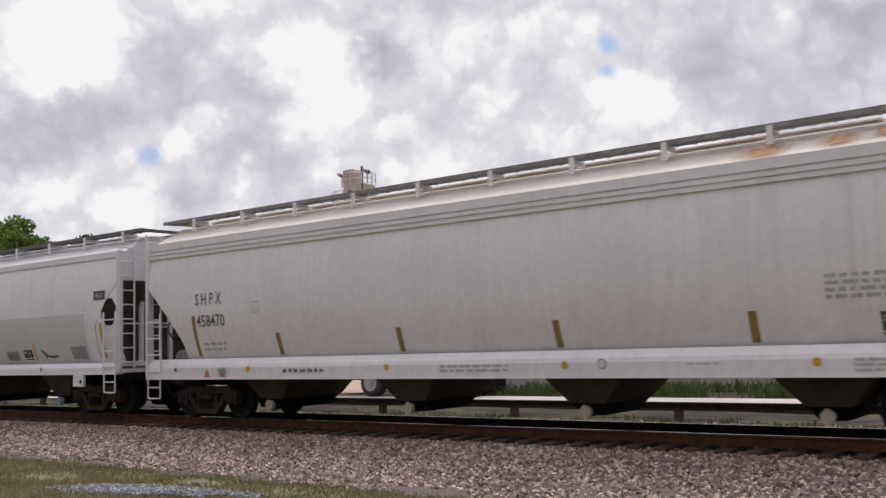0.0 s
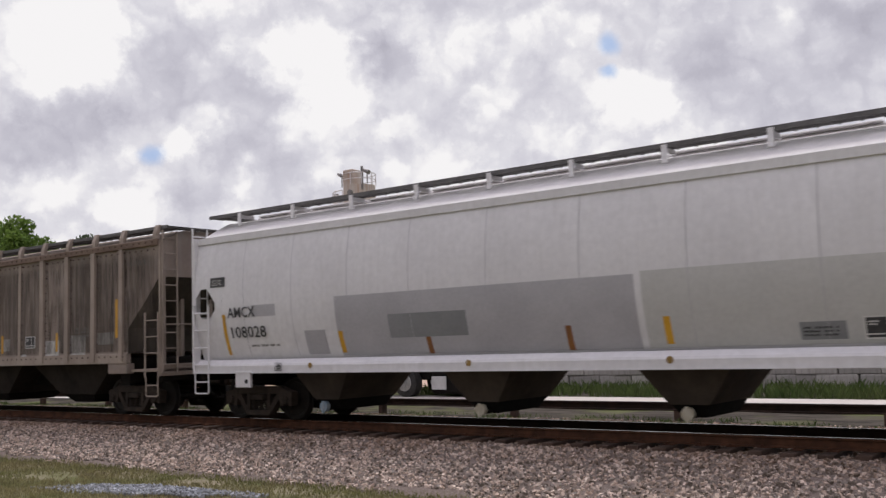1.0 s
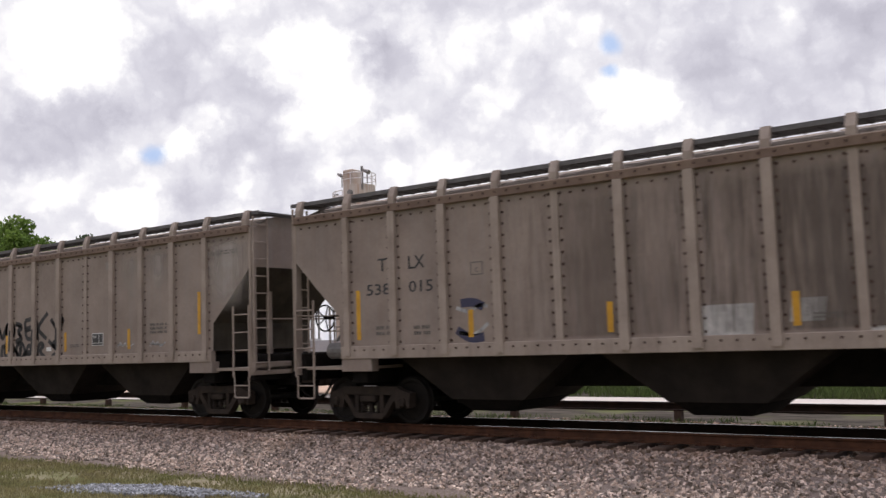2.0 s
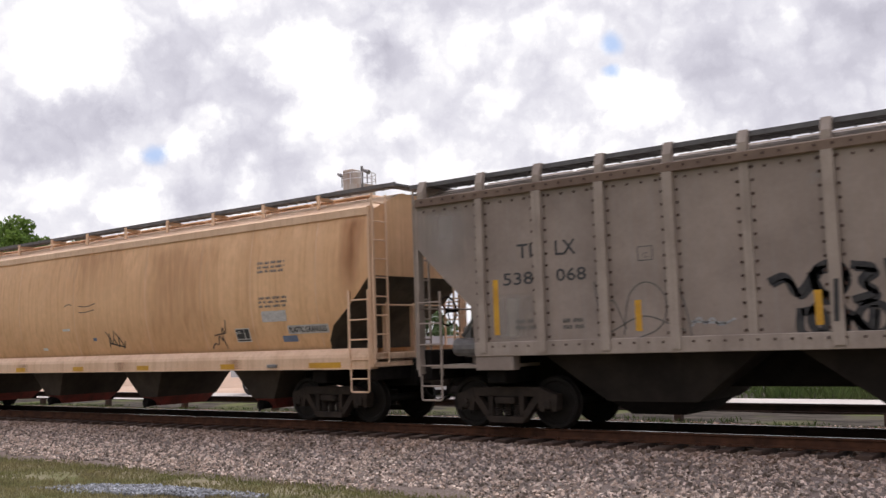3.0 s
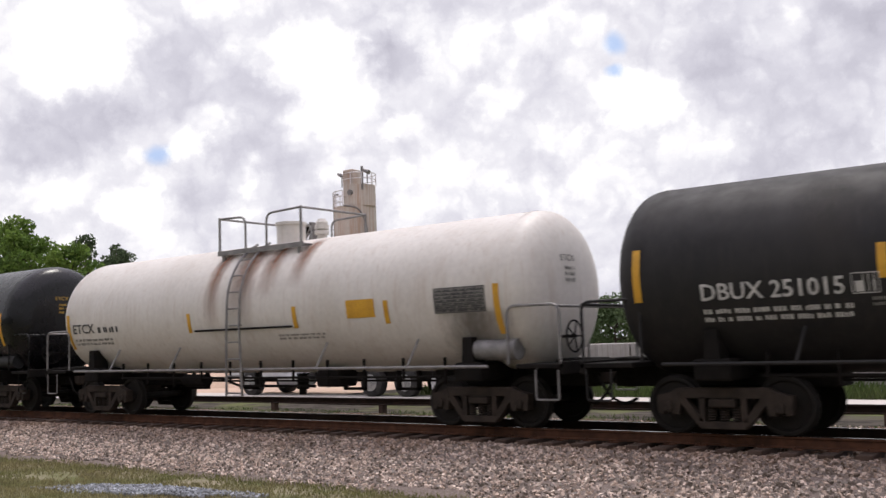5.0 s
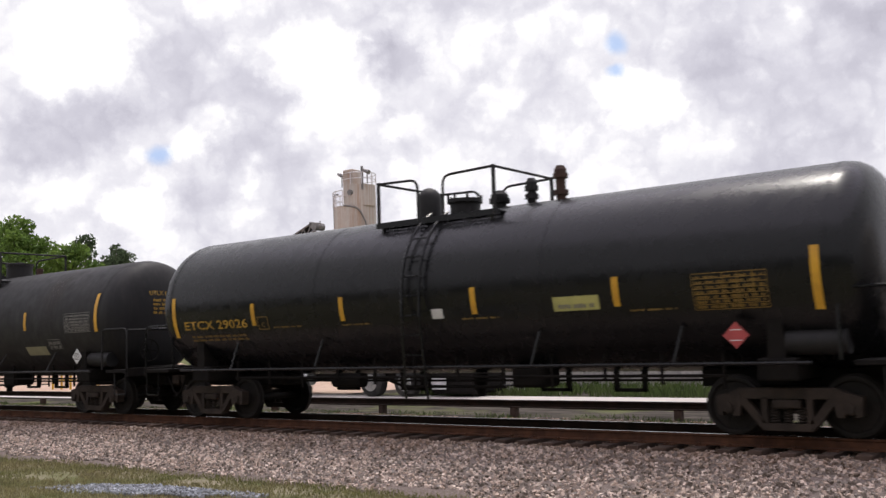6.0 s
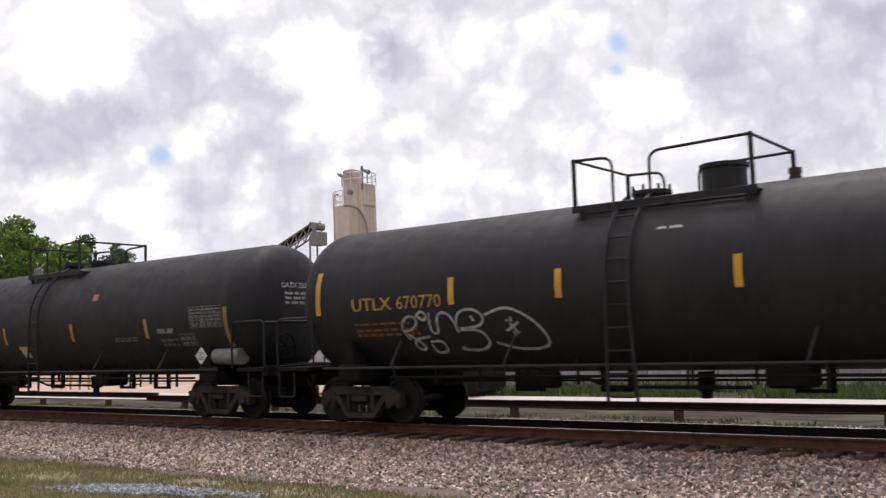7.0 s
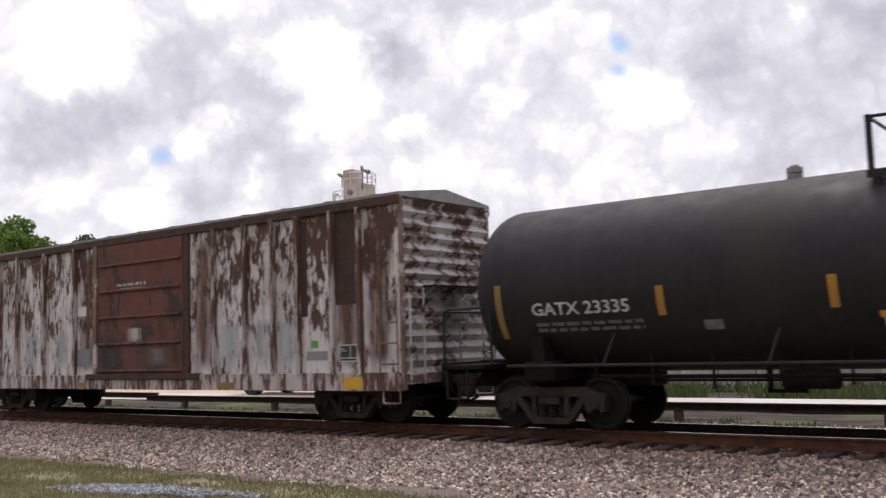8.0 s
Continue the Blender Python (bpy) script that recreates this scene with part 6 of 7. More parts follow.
for x0, x1, z0, z1 in ((-0.1, 0.85, 1.4, 2.02), (1.4, 1.9, 1.72, 2.06), (3.73, 4.4, 1.42, 1.96), (4.9, 5.66, 1.44, 2.07), (6.17, 6.9, 1.8, 2.1), (2.45, 2.75, 1.4, 1.62)):
    decal(car_c, "repaint_patch", side_c, x0, x1, z0, z1, "letter_white", "", 0.004, 0.05)
sprayed(car_c, side_c, [[(-4.6, 2.2), (-4.3, 2.1), (-4.1, 2.25), (-3.9, 2.2)], [(-4.55, 1.75), (-4.2, 1.68), (-3.9, 1.9)]], 0.07, "spray_white")
sprayed(car_c, side_c, [[(-4.5, 2.28), (-4.2, 2.3), (-4.0, 2.2)], [(-4.6, 1.8), (-4.3, 1.62), (-4.0, 1.66)]], 0.16, surface("spray_violet", (0.05, 0.05, 0.10), None, 6.0, 0.6))
for x, w, k in ((7.9, 1.2, 0.55), (6.0, 2.2, 0.6), (2.2, 2.6, 0.5), (-1.5, 2.0, 0.3)):
    stain(car_c, side_c, x, w, 1.58, 4.13, (0.12, 0.095, 0.078), (0.085, 0.066, 0.055), k, 0.02, "grime_stain", 0.9)
tag_d = [
    [(-2.0, 2.2), (-1.75, 2.3), (-1.65, 1.95), (-1.35, 2.35)], [(-1.45, 2.3), (-1.3, 1.95), (-1.05, 2.05), (-1.0, 2.35), (-1.35, 2.3)],
    [(-0.95, 2.35), (-0.6, 2.3), (-0.9, 2.15), (-0.6, 2.0), (-0.95, 1.92)], [(-0.5, 2.4), (-0.45, 1.95), (-0.15, 1.98)], [(-0.5, 2.2), (-0.15, 2.25)], [(-0.5, 2.4), (-0.1, 2.45)],
    [(0.0, 2.5), (0.1, 1.95)], [(0.55, 2.55), (0.05, 2.2), (0.5, 1.95)], [(0.7, 2.4), (0.95, 2.15), (1.3, 2.5), (0.9, 1.95)],
    [(-1.6, 1.85), (-1.65, 1.5), (-1.3, 1.5), (-1.3, 1.85), (-1.6, 1.8)], [(-1.1, 1.5), (-1.05, 1.85), (-0.75, 1.5), (-0.7, 1.85)], [(-0.55, 1.5), (-0.3, 1.9), (-0.05, 1.5)], [(-0.5, 1.65), (-0.1, 1.65)],
    [(0.1, 1.5), (0.15, 1.88), (0.45, 1.8), (0.15, 1.68), (0.5, 1.48)], [(1.05, 1.95), (0.7, 1.8), (1.1, 1.7), (0.75, 1.52)], [(0.6, 1.9), (1.2, 1.55)],
]
tag_d = [[(-0.3 + (x + 0.3) * 1.1, 1.5 + (z - 1.5) * 1.16) for x, z in run] for run in tag_d]
sprayed(car_d, side_d, tag_d, 0.12, "spray_black")
for x, z, r in ((-1.3, 2.3, 0.24), (-1.36, 1.75, 0.25), (-0.75, 1.72, 0.22)):
    sprayed(car_d, side_d, [[(x + r * math.cos(2 * math.pi * i / 12), z + r * math.sin(2 * math.pi * i / 12)) for i in range(13)]], 0.11, "spray_black")
sprayed(car_d, side_d, [[(x + 0.05, z - 0.06) for x, z in run] for run in tag_d[::2]], 0.07, "spray_black")
sprayed(car_d, lambda z: -1.578, [[(1.17, 1.7), (1.17, 2.3)], [(-0.07, 1.6), (-0.02, 2.3)], [(-1.23, 1.7), (-1.2, 2.3)]], 0.07, "spray_black")
for x, w in ((3.85, 0.7), (5.2, 0.6), (-3.4, 0.7)):
    sprayed(car_d, side_d, [[(x, 1.7), (x + w * 0.2, 1.88), (x + w * 0.3, 1.7), (x + w * 0.5, 1.86), (x + w * 0.6, 1.68), (x + w, 1.8)], [(x, 1.78), (x + w * 0.8, 1.74)]], 0.035, "spray_white")
stain(car_d, side_d, 8.0, 0.9, 2.4, 4.1, (0.50, 0.455, 0.415), (0.42, 0.37, 0.33), 0.75, 0.4, "chalky_stain")
stain(car_d, side_d, 4.4, 0.5, 2.6, 4.0, (0.48, 0.43, 0.39), (0.40, 0.35, 0.31), 0.5, 0.7, "chalky_stain")
stain(car_d, side_d, 5.5, 0.5, 2.9, 4.0, (0.48, 0.43, 0.39), (0.40, 0.35, 0.31), 0.6, 0.6, "chalky_stain")
stain(car_d, side_d, -8.1, 0.7, 2.8, 4.05, (0.48, 0.44, 0.41), (0.40, 0.36, 0.33), 0.5, 0.6, "chalky_stain")
stain(car_d, side_d, -6.7, 0.5, 1.58, 2.4, (0.46, 0.42, 0.38), (0.40, 0.36, 0.32), 0.6, 0.1, "chalky_stain")
sprayed(car_d, side_d, [[(-5.05, 2.5), (-4.95, 1.75), (-4.75, 2.3), (-4.5, 1.7)], [(-4.55, 1.6), (-4.45, 2.3), (-4.1, 2.5), (-3.75, 2.2), (-3.85, 1.7), (-4.3, 1.55)], [(-3.6, 2.45), (-3.45, 1.9), (-3.4, 1.55)], [(-4.9, 1.6), (-4.2, 1.95), (-3.5, 1.65)]], 0.022, "letter_faint")
decal(car_d, "label_card", side_d, 0.58, 0.82, 1.68, 1.79, "placard_white")

# tan hopper
s_e = sill_of(1.55)
lettering(car_e, side_e, "DOWX", -8.25, 2.74, 0.23, "letter_black", 0.95, bold=0.006)
lettering(car_e, side_e, "67202", -8.2, 2.27, 0.23, "letter_black", 0.9, bold=0.006)
bars(car_e, side_e, -8.1, 1.72, 0.75, 0.22, 2, "letter_faint", 31)
for x0 in (-9.42, -6.06, -3.0, -0.17, 2.6, 5.71):
    decal(car_e, "reflective_stripe", s_e, x0, x0 + (0.9 if x0 < -9 else 0.47), 1.14, 1.25, "stripe_yellow")
decal(car_e, "reflective_stripe", s_e, 8.5, 9.4, 1.14, 1.25, "stripe_yellow")
stain(car_e, side_e, -4.9, 0.25, 1.52, 4.24, RUST, RUST2, 0.95, 0.02)
stain(car_e, s_e, -4.82, 0.36, 1.13, 1.36, RUST, RUST2, 0.7, 0.05)
stain(car_e, side_e, -9.45, 0.28, 2.3, 4.24, RUST, RUST2, 0.6)
stain(car_e, side_e, -9.95, 0.16, 2.9, 4.24, RUST, RUST2, 0.7, 0.1)
stain(car_e, side_e, -8.75, 0.25, 1.52, 2.3, RUST, RUST2, 0.6, 0.02)
stain(car_e, side_e, 9.7, 0.4, 2.4, 4.24, RUST, RUST2, 0.55, 0.5)
stain(car_e, side_e, 4.1, 1.6, 1.52, 4.2, (0.34, 0.16, 0.065), (0.45, 0.24, 0.11), 0.2, 0.6, "rust_streak", 0.9)
stain(car_e, side_e, 0.6, 1.8, 2.9, 4.24, (0.34, 0.16, 0.065), (0.45, 0.24, 0.11), 0.25, 0.8, "rust_streak", 0.9)
for x in (-6.6, -2.6, 1.9, 6.2):
    stain(car_e, s_e, x, 0.3, 1.13, 1.36, RUST, RUST2, 0.35, 0.05)
tag = [[(0, 0.5), (0.12, 0.3), (0.05, 0.1)], [(0.12, 0.45), (0.2, 0.1), (0.35, 0.5)], [(0.3, 0.3), (0.45, 0.05), (0.5, 0.35)], [(0.4, 0.45), (0.65, 0.2), (0.6, 0.02), (0.75, 0.25)], [(0.1, 0.2), (0.7, 0.1)]]
for x, z, k in ((-6.65, 1.64, 0.9), (1.15, 1.62, 1.0)):
    sprayed(car_e, side_e, [[(x + a * k, z + b * k) for a, b in run] for run in tag], 0.035, "spray_black")
sprayed(car_e, side_e, [[(5.16, 1.6), (5.3, 1.75), (5.42, 1.65), (5.5, 1.95), (5.6, 1.7), (5.65, 2.15), (5.72, 1.85), (5.8, 2.25)], [(5.35, 1.9), (5.75, 1.95)], [(5.62, 1.85), (5.68, 1.6)]], 0.03, "spray_black")
sprayed(car_e, side_e, [[(-0.63, 2.83), (-0.45, 2.9), (-0.28, 2.86)], [(0.05, 2.82), (0.4, 2.78), (0.8, 2.86)], [(0.05, 2.66), (0.3, 2.64), (0.75, 2.7)]], 0.02, "spray_black")
data_box(car_e, side_e, 6.08, 6.55, 1.73, 2.03, "placard_white", "letter_black", 33)
bars(car_e, side_e, 6.95, 3.2, 0.85, 0.28, 3, "letter_grey", 34)
bars(car_e, side_e, 6.98, 2.45, 0.88, 0.26, 3, "letter_grey", 35)
decal(car_e, "repaint_patch", side_e, 7.02, 7.78, 2.14, 2.37, "letter_white")
plate_mark(car_e, side_e, -6.54, -6.29, 2.51, 2.76, "letter_faint")
decal(car_e, "sign_board", side_e, 7.76, 8.96, 1.86, 2.04, "letter_white", "white sign board with black lettering", 0.006)
lettering(car_e, lambda z: side_e(z) - 0.002, "PLASTIC GRANULES", 7.81, 1.89, 0.12, "letter_black", 1.1, 0.012, 0.02)
decal(car_e, "notice_plate", side_e, 7.55, 8.0, 1.70, 1.83, "sign_blue")
decal(car_e, "label_card", side_e, -0.78, -0.44, 2.19, 2.25, "placard_white")
decal(car_e, "label_card", side_e, -1.93, -1.71, 1.7, 1.77, "placard_white")
decal(car_e, "label_card", side_e, 0.54, 0.7, 1.9, 1.98, "sign_blue")
sprayed(car_e, side_e, [[(-9.75, 2.95), (-9.4, 2.85), (-9.2, 2.95)], [(-9.6, 3.1), (-9.5, 2.75), (-9.3, 3.05), (-9.1, 2.7)]], 0.06, "spray_blue")
for x in (-7.6, -5.9, -2.9, -0.2, 2.9, 5.0, 6.7, 8.7):
    decal(car_e, "weld_seam", side_e, x, x + 0.018, 1.55, 4.2, "tan_light", "", 0.0035)
bm = bmesh.new()
add_box(bm, 7.25, 7.55, -1.6, -1.55, 1.16, 1.23, 0.01)
part("grab_bracket", bm, "galvanised", car_e)

# dull black tank car
lettering(car_f, side_f, "DBUX 251015", -7.3, 2.08, 0.26, "letter_white", 2.1, bold=0.014)
data_table(car_f, side_f, -5.1, -4.74, 2.08, 2.36, "letter_white", 1, 40)
bars(car_f, side_f, -7.3, 1.76, 2.2, 0.24, 2, "letter_white", 41)
bars(car_f, side_f, -4.85, 1.9, 0.76, 0.15, 2, "letter_grey", 42)
stripes(car_f, side_f, [-8.35], 2.11, 2.95, 0.13, "stripe_yellow")
stripes(car_f, side_f, [-4.68, -1.52, 1.68, 4.47], 2.27, 2.76, 0.13, "stripe_yellow")
stripes(car_f, side_f, [8.35], 2.06, 2.99, 0.13, "stripe_yellow")
decal(car_f, "notice_plate", side_f, 3.45, 4.35, 1.92, 2.18, "stripe_yellow")
bars(car_f, lambda z: side_f(z) - 0.004, 3.55, 1.97, 0.7, 0.16, 2, "letter_black", 43)
lettering(car_f, side_f, "HEXAMETHYLENEDIAMINE", 6.25, 2.68, 0.14, "letter_white", 1.95, bold=0.006)
data_table(car_f, side_f, 6.92, 8.15, 2.06, 2.58, "letter_grey", 7, 44, "letter_faint")
bars(car_f, side_f, 5.85, 1.9, 0.75, 0.1, 2, "letter_grey", 45)
bars(car_f, side_f, 6.0, 1.9, 0.6, 0.09, 2, "letter_grey", 46)
diamond(car_f, 6.85, -1.58, 1.40, 0.16, "placard_white", "2280")

# white tank car
stripes(car_g, side_g, [-1.9, 1.6, 4.15], 1.98, 2.43, 0.12, "stripe_yellow")
stripes(car_g, side_g, [6.75, -6.9], 1.7, 2.6, 0.13, "stripe_yellow")
decal(car_g, "notice_plate", side_g, 3.1, 3.85, 2.12, 2.48, "stripe_yellow")
data_table(car_g, side_g, 5.35, 6.5, 2.12, 2.58, "letter_black", 7, 47, "letter_grey")
lettering(car_g, side_g, "ETCX", -6.7, 2.1, 0.24, "letter_black", 0.95, bold=0.014)
bars(car_g, side_g, -5.6, 2.1, 0.9, 0.24, 1, "letter_black", 48)
bars(car_g, side_g, -6.7, 1.8, 1.7, 0.2, 2, "letter_grey", 49)
bars(car_g, side_g, 1.0, 1.75, 1.4, 0.14, 2, "letter_grey", 50)
for x, w, z in ((-1.1, 0.3, 1.9), (-0.1, 0.5, 2.2), (0.7, 0.35, 2.6), (1.6, 0.3, 2.8)):
    stain(car_g, side_g, x, w, z, 3.95, (0.24, 0.10, 0.05), (0.34, 0.17, 0.10), 0.7, 0.7)
stain(car_g, side_g, 6.2, 0.9, 1.25, 2.2, (0.07, 0.055, 0.045), (0.12, 0.10, 0.08), 0.6, 0.02, "grime_stain")
bm = bmesh.new()
add_rod(bm, (-1.7, -1.47, 2.02), (1.5, -1.47, 2.02), 0.022, 6)
part("grab_rail", bm, "grime", car_g)

# glossy black tank car
lettering(car_h, side_h, "ETCX 29026", -6.95, 2.04, 0.2, "letter_yellow", 2.15, bold=0.014)
bars(car_h, side_h, -6.8, 1.78, 1.9, 0.16, 2, "letter_ochre", 51)
plate_mark(car_h, side_h, -4.46, -4.14, 1.98, 2.26, "letter_ochre")
bars(car_h, side_h, -4.0, 2.0, 0.85, 0.05, 1, "letter_ochre", 53)
stripes(car_h, side_h, [-7.3], 1.88, 2.8, 0.13, "stripe_yellow")
stripes(car_h, side_h, [-4.58, -1.95, 1.3, 4.14], 2.07, 2.55, 0.12, "stripe_yellow")
stripes(car_h, side_h, [7.3], 1.88, 2.8, 0.13, "stripe_yellow")
decal(car_h, "notice_plate", side_h, 2.95, 3.82, 2.04, 2.28, surface("plate_pale", (0.50, 0.47, 0.16), None, 4.0, 0.5))
bars(car_h, lambda z: side_h(z) - 0.004, 3.05, 2.08, 0.68, 0.12, 1, "letter_grey", 54)
data_table(car_h, side_h, 5.45, 6.6, 1.95, 2.5, "letter_ochre", 7, 55)
decal(car_h, "label_card", side_h, 0.32, 0.58, 2.02, 2.2, "placard_white")
for x in (-2.0, 1.0, 4.35):
    bars(car_h, side_h, x, 1.98, 0.8, 0.05, 1, "stripe_ochre", 56)
diamond(car_h, 6.1, -1.62, 1.55, 0.2, "placard_red", "")

# matt black tank car with graffiti
lettering(car_i, side_i, "UTLX", -6.35, 2.24, 0.25, "letter_yellow", 1.02, bold=0.01)
lettering(car_i, side_i, "670770", -5.2, 2.24, 0.25, "letter_yellow", 1.08, bold=0.0)
bars(car_i, side_i, -6.35, 1.96, 1.4, 0.07, 1, "stripe_brown", 57)
bars(car_i, side_i, -6.35, 1.74, 1.6, 0.18, 2, "stripe_brown", 58)
stripes(car_i, side_i, [-7.3], 2.2, 3.08, 0.13, "stripe_yellow")
stripes(car_i, side_i, [-3.88, -1.6, 1.52, 3.9], 2.27, 2.77, 0.13, "stripe_yellow")
stripes(car_i, side_i, [7.32], 2.14, 3.12, 0.13, "stripe_yellow")
sprayed(car_i, side_i, [
    [(-5.05, 1.65), (-5.2, 1.9), (-5.0, 2.12), (-4.75, 2.05), (-4.85, 1.85), (-5.15, 1.82)], [(-5.15, 1.82), (-4.7, 1.5), (-4.95, 1.42), (-5.0, 1.65), (-4.55, 1.7)],
    [(-4.8, 2.05), (-4.65, 2.2), (-4.5, 2.1), (-4.6, 1.98), (-4.75, 2.1)], [(-4.45, 2.15), (-4.5, 1.75), (-4.3, 1.75), (-4.3, 2.0), (-4.2, 2.15), (-3.95, 2.1), (-3.85, 1.75)],
    [(-4.6, 1.6), (-4.3, 1.62), (-4.25, 1.42), (-4.55, 1.36), (-4.6, 1.55)], [(-3.9, 1.45), (-3.85, 2.1), (-3.5, 2.2), (-3.2, 2.05), (-3.3, 1.85), (-3.8, 1.82)],
    [(-3.8, 1.8), (-3.35, 1.8), (-3.2, 1.55), (-3.5, 1.4), (-3.95, 1.45)], [(-3.2, 2.05), (-2.7, 2.2), (-2.2, 1.95), (-1.95, 1.6), (-2.1, 1.42), (-2.7, 1.42), (-3.1, 1.55)],
    [(-2.75, 1.95), (-2.55, 1.7)], [(-2.8, 1.75), (-2.5, 1.9)], [(-2.65, 2.0), (-2.65, 1.65)], [(-3.5, 2.05), (-3.45, 1.95)]], 0.05, "spray_white")
data_table(car_i, side_i, 5.86, 7.05, 2.15, 2.65, "letter_grey", 6, 59)
decal(car_i, "notice_plate", side_i, 3.7, 4.75, 1.58, 1.82, surface("plate_faded", (0.30, 0.28, 0.17), None, 4.0, 0.6))
data_table(car_i, side_i, 4.95, 5.55, 1.74, 1.99, "letter_grey", 2, 60)
bars(car_i, side_i, 0.15, 3.28, 0.5, 0.08, 1, "letter_white", 61)
diamond(car_i, 6.6, -1.58, 1.52, 0.2, "placard_white", "3257")

# faded black tank car
lettering(car_j, side_j, "GATX 23335", -6.95, 1.98, 0.22, "letter_white", 1.85, bold=0.02)
bars(car_j, side_j, -6.9, 1.70, 2.0, 0.2, 2, "letter_grey", 62)
stripes(car_j, side_j, [-7.62], 1.6, 2.55, 0.13, "stripe_ochre")
stripes(car_j, side_j, [-4.55, -1.92, 1.48, 4.7], 1.9, 2.37, 0.13, surface("stripe_amber", (0.46, 0.22, 0.03), (0.36, 0.17, 0.03), 3.0, 0.5))
stripes(car_j, side_j, [7.67], 1.63, 2.54, 0.13, "stripe_ochre")
data_table(car_j, side_j, 6.4, 7.55, 2.1, 2.58, "letter_grey", 6, 63)
lettering(car_j, side_j, "FRA AIP", 5.15, 2.0, 0.12, "letter_white", 0.6, bold=0.01)
bars(car_j, side_j, 5.2, 1.7, 0.65, 0.22, 2, "letter_faint", 64)
data_table(car_j, side_j, 5.93, 6.5, 1.7, 1.97, "letter_grey", 2, 65)
decal(car_j, "label_card", side_j, -1.3, -0.95, 1.52, 1.83, "letter_white")
decal(car_j, "label_card", side_j, -1.35, -1.0, 1.74, 1.83, "stripe_yellow", "", 0.010)
decal(car_j, "sticker", side_j, 2.38, 2.62, 2.93, 3.09, "sticker_orange")
bars(car_j, side_j, 3.35, 1.85, 0.9, 0.12, 2, "letter_grey", 66)
decal(car_j, "sticker", side_j, -3.9, -3.6, 1.65, 1.8, "letter_grey")
diamond(car_j, 6.92, -1.58, 1.45, 0.2, "placard_white", "3257")

for x, w, z in ((-3.0, 0.9, 1.6), (0.2, 0.7, 1.5), (3.1, 0.8, 1.7), (6.6, 0.6, 2.0)):
    stain(car_j, side_j, x, w, z, 3.9, (0.10, 0.09, 0.08), (0.07, 0.062, 0.056), 0.4, 0.7, "dust_stain")
for x, w, z in ((-0.45, 0.9, 1.7), (4.5, 0.7, 1.8), (-5.4, 0.6, 1.6)):
    stain(car_f, side_f, x, w, z, 3.95, (0.085, 0.077, 0.07), (0.06, 0.053, 0.048), 0.35, 0.7, "dust_stain")
    stain(car_i, side_i, x + 0.6, w, z, 3.85, (0.085, 0.077, 0.07), (0.06, 0.053, 0.048), 0.4, 0.7, "dust_stain")

# box car
side_k = lambda z: -1.502
data_box(car_k, side_k, 6.63, 7.12, 1.26, 1.6, "placard_white", "letter_black", 67)
decal(car_k, "sticker", side_k, 5.84, 6.04, 1.55, 1.7, "sign_green")
decal(car_k, "sticker", side_k, 5.7, 6.3, 1.3, 1.48, "patch_dark")
decal(car_k, "reflective_mark", lambda z: -1.572, 6.78, 7.3, 0.72, 0.95, "stripe_yellow", "", 0.008)
decal(car_k, "reflective_mark", lambda z: -1.572, 2.9, 3.5, 0.72, 0.85, "stripe_ochre", "", 0.008)
decal(car_k, "reflective_mark", lambda z: -1.572, -2.7, -2.2, 0.72, 0.85, "stripe_ochre", "", 0.008)
decal(car_k, "rust_panel", side_k, 6.52, 7.15, 2.4, 4.28, "rust_dark", "", 0.006)
decal(car_k, "rust_panel", side_k, 5.55, 5.75, 2.2, 4.2, "rust_dark", "", 0.005)
bars(car_k, lambda z: -1.562, -0.9, 3.1, 1.2, 0.24, 2, "letter_white", 68)
stain(car_k, lambda z: -1.562, -0.2, 0.36, 1.75, 2.2, (0.62, 0.57, 0.54), (0.5, 0.44, 0.41), 0.95, 0.4, "paint_scar")
stain(car_k, lambda z: -1.562, 0.7, 0.6, 1.2, 1.7, (0.30, 0.28, 0.27), (0.2, 0.17, 0.16), 0.6, 0.4, "paint_scar")
stain(car_k, lambda z: -1.562, -1.1, 0.5, 1.15, 1.7, (0.06, 0.055, 0.055), (0.1, 0.08, 0.07), 0.8, 0.2, "paint_scar")
for x in (3.3, 4.3, 5.1, -3.5, -5.0):
    stain(car_k, side_k, x, 0.4, 1.1, 2.2, (0.50, 0.56, 0.57), (0.45, 0.50, 0.55), 0.5, 0.3, "blue_overspray")
for x in (2.35, 6.9, 7.75, -2.3, -7.1):
    stain(car_k, side_k, x, 0.42, 1.1, 4.2, (0.10, 0.045, 0.032), (0.17, 0.085, 0.06), 0.85, 0.1, "rust_bloom", 0.8)
decal(car_k, "notice_card", side_k, -2.75, -2.35, 2.55, 2.8, "placard_white")
decal(car_k, "repaint_patch", side_k, -2.8, -2.2, 1.25, 1.7, "patch_dark")


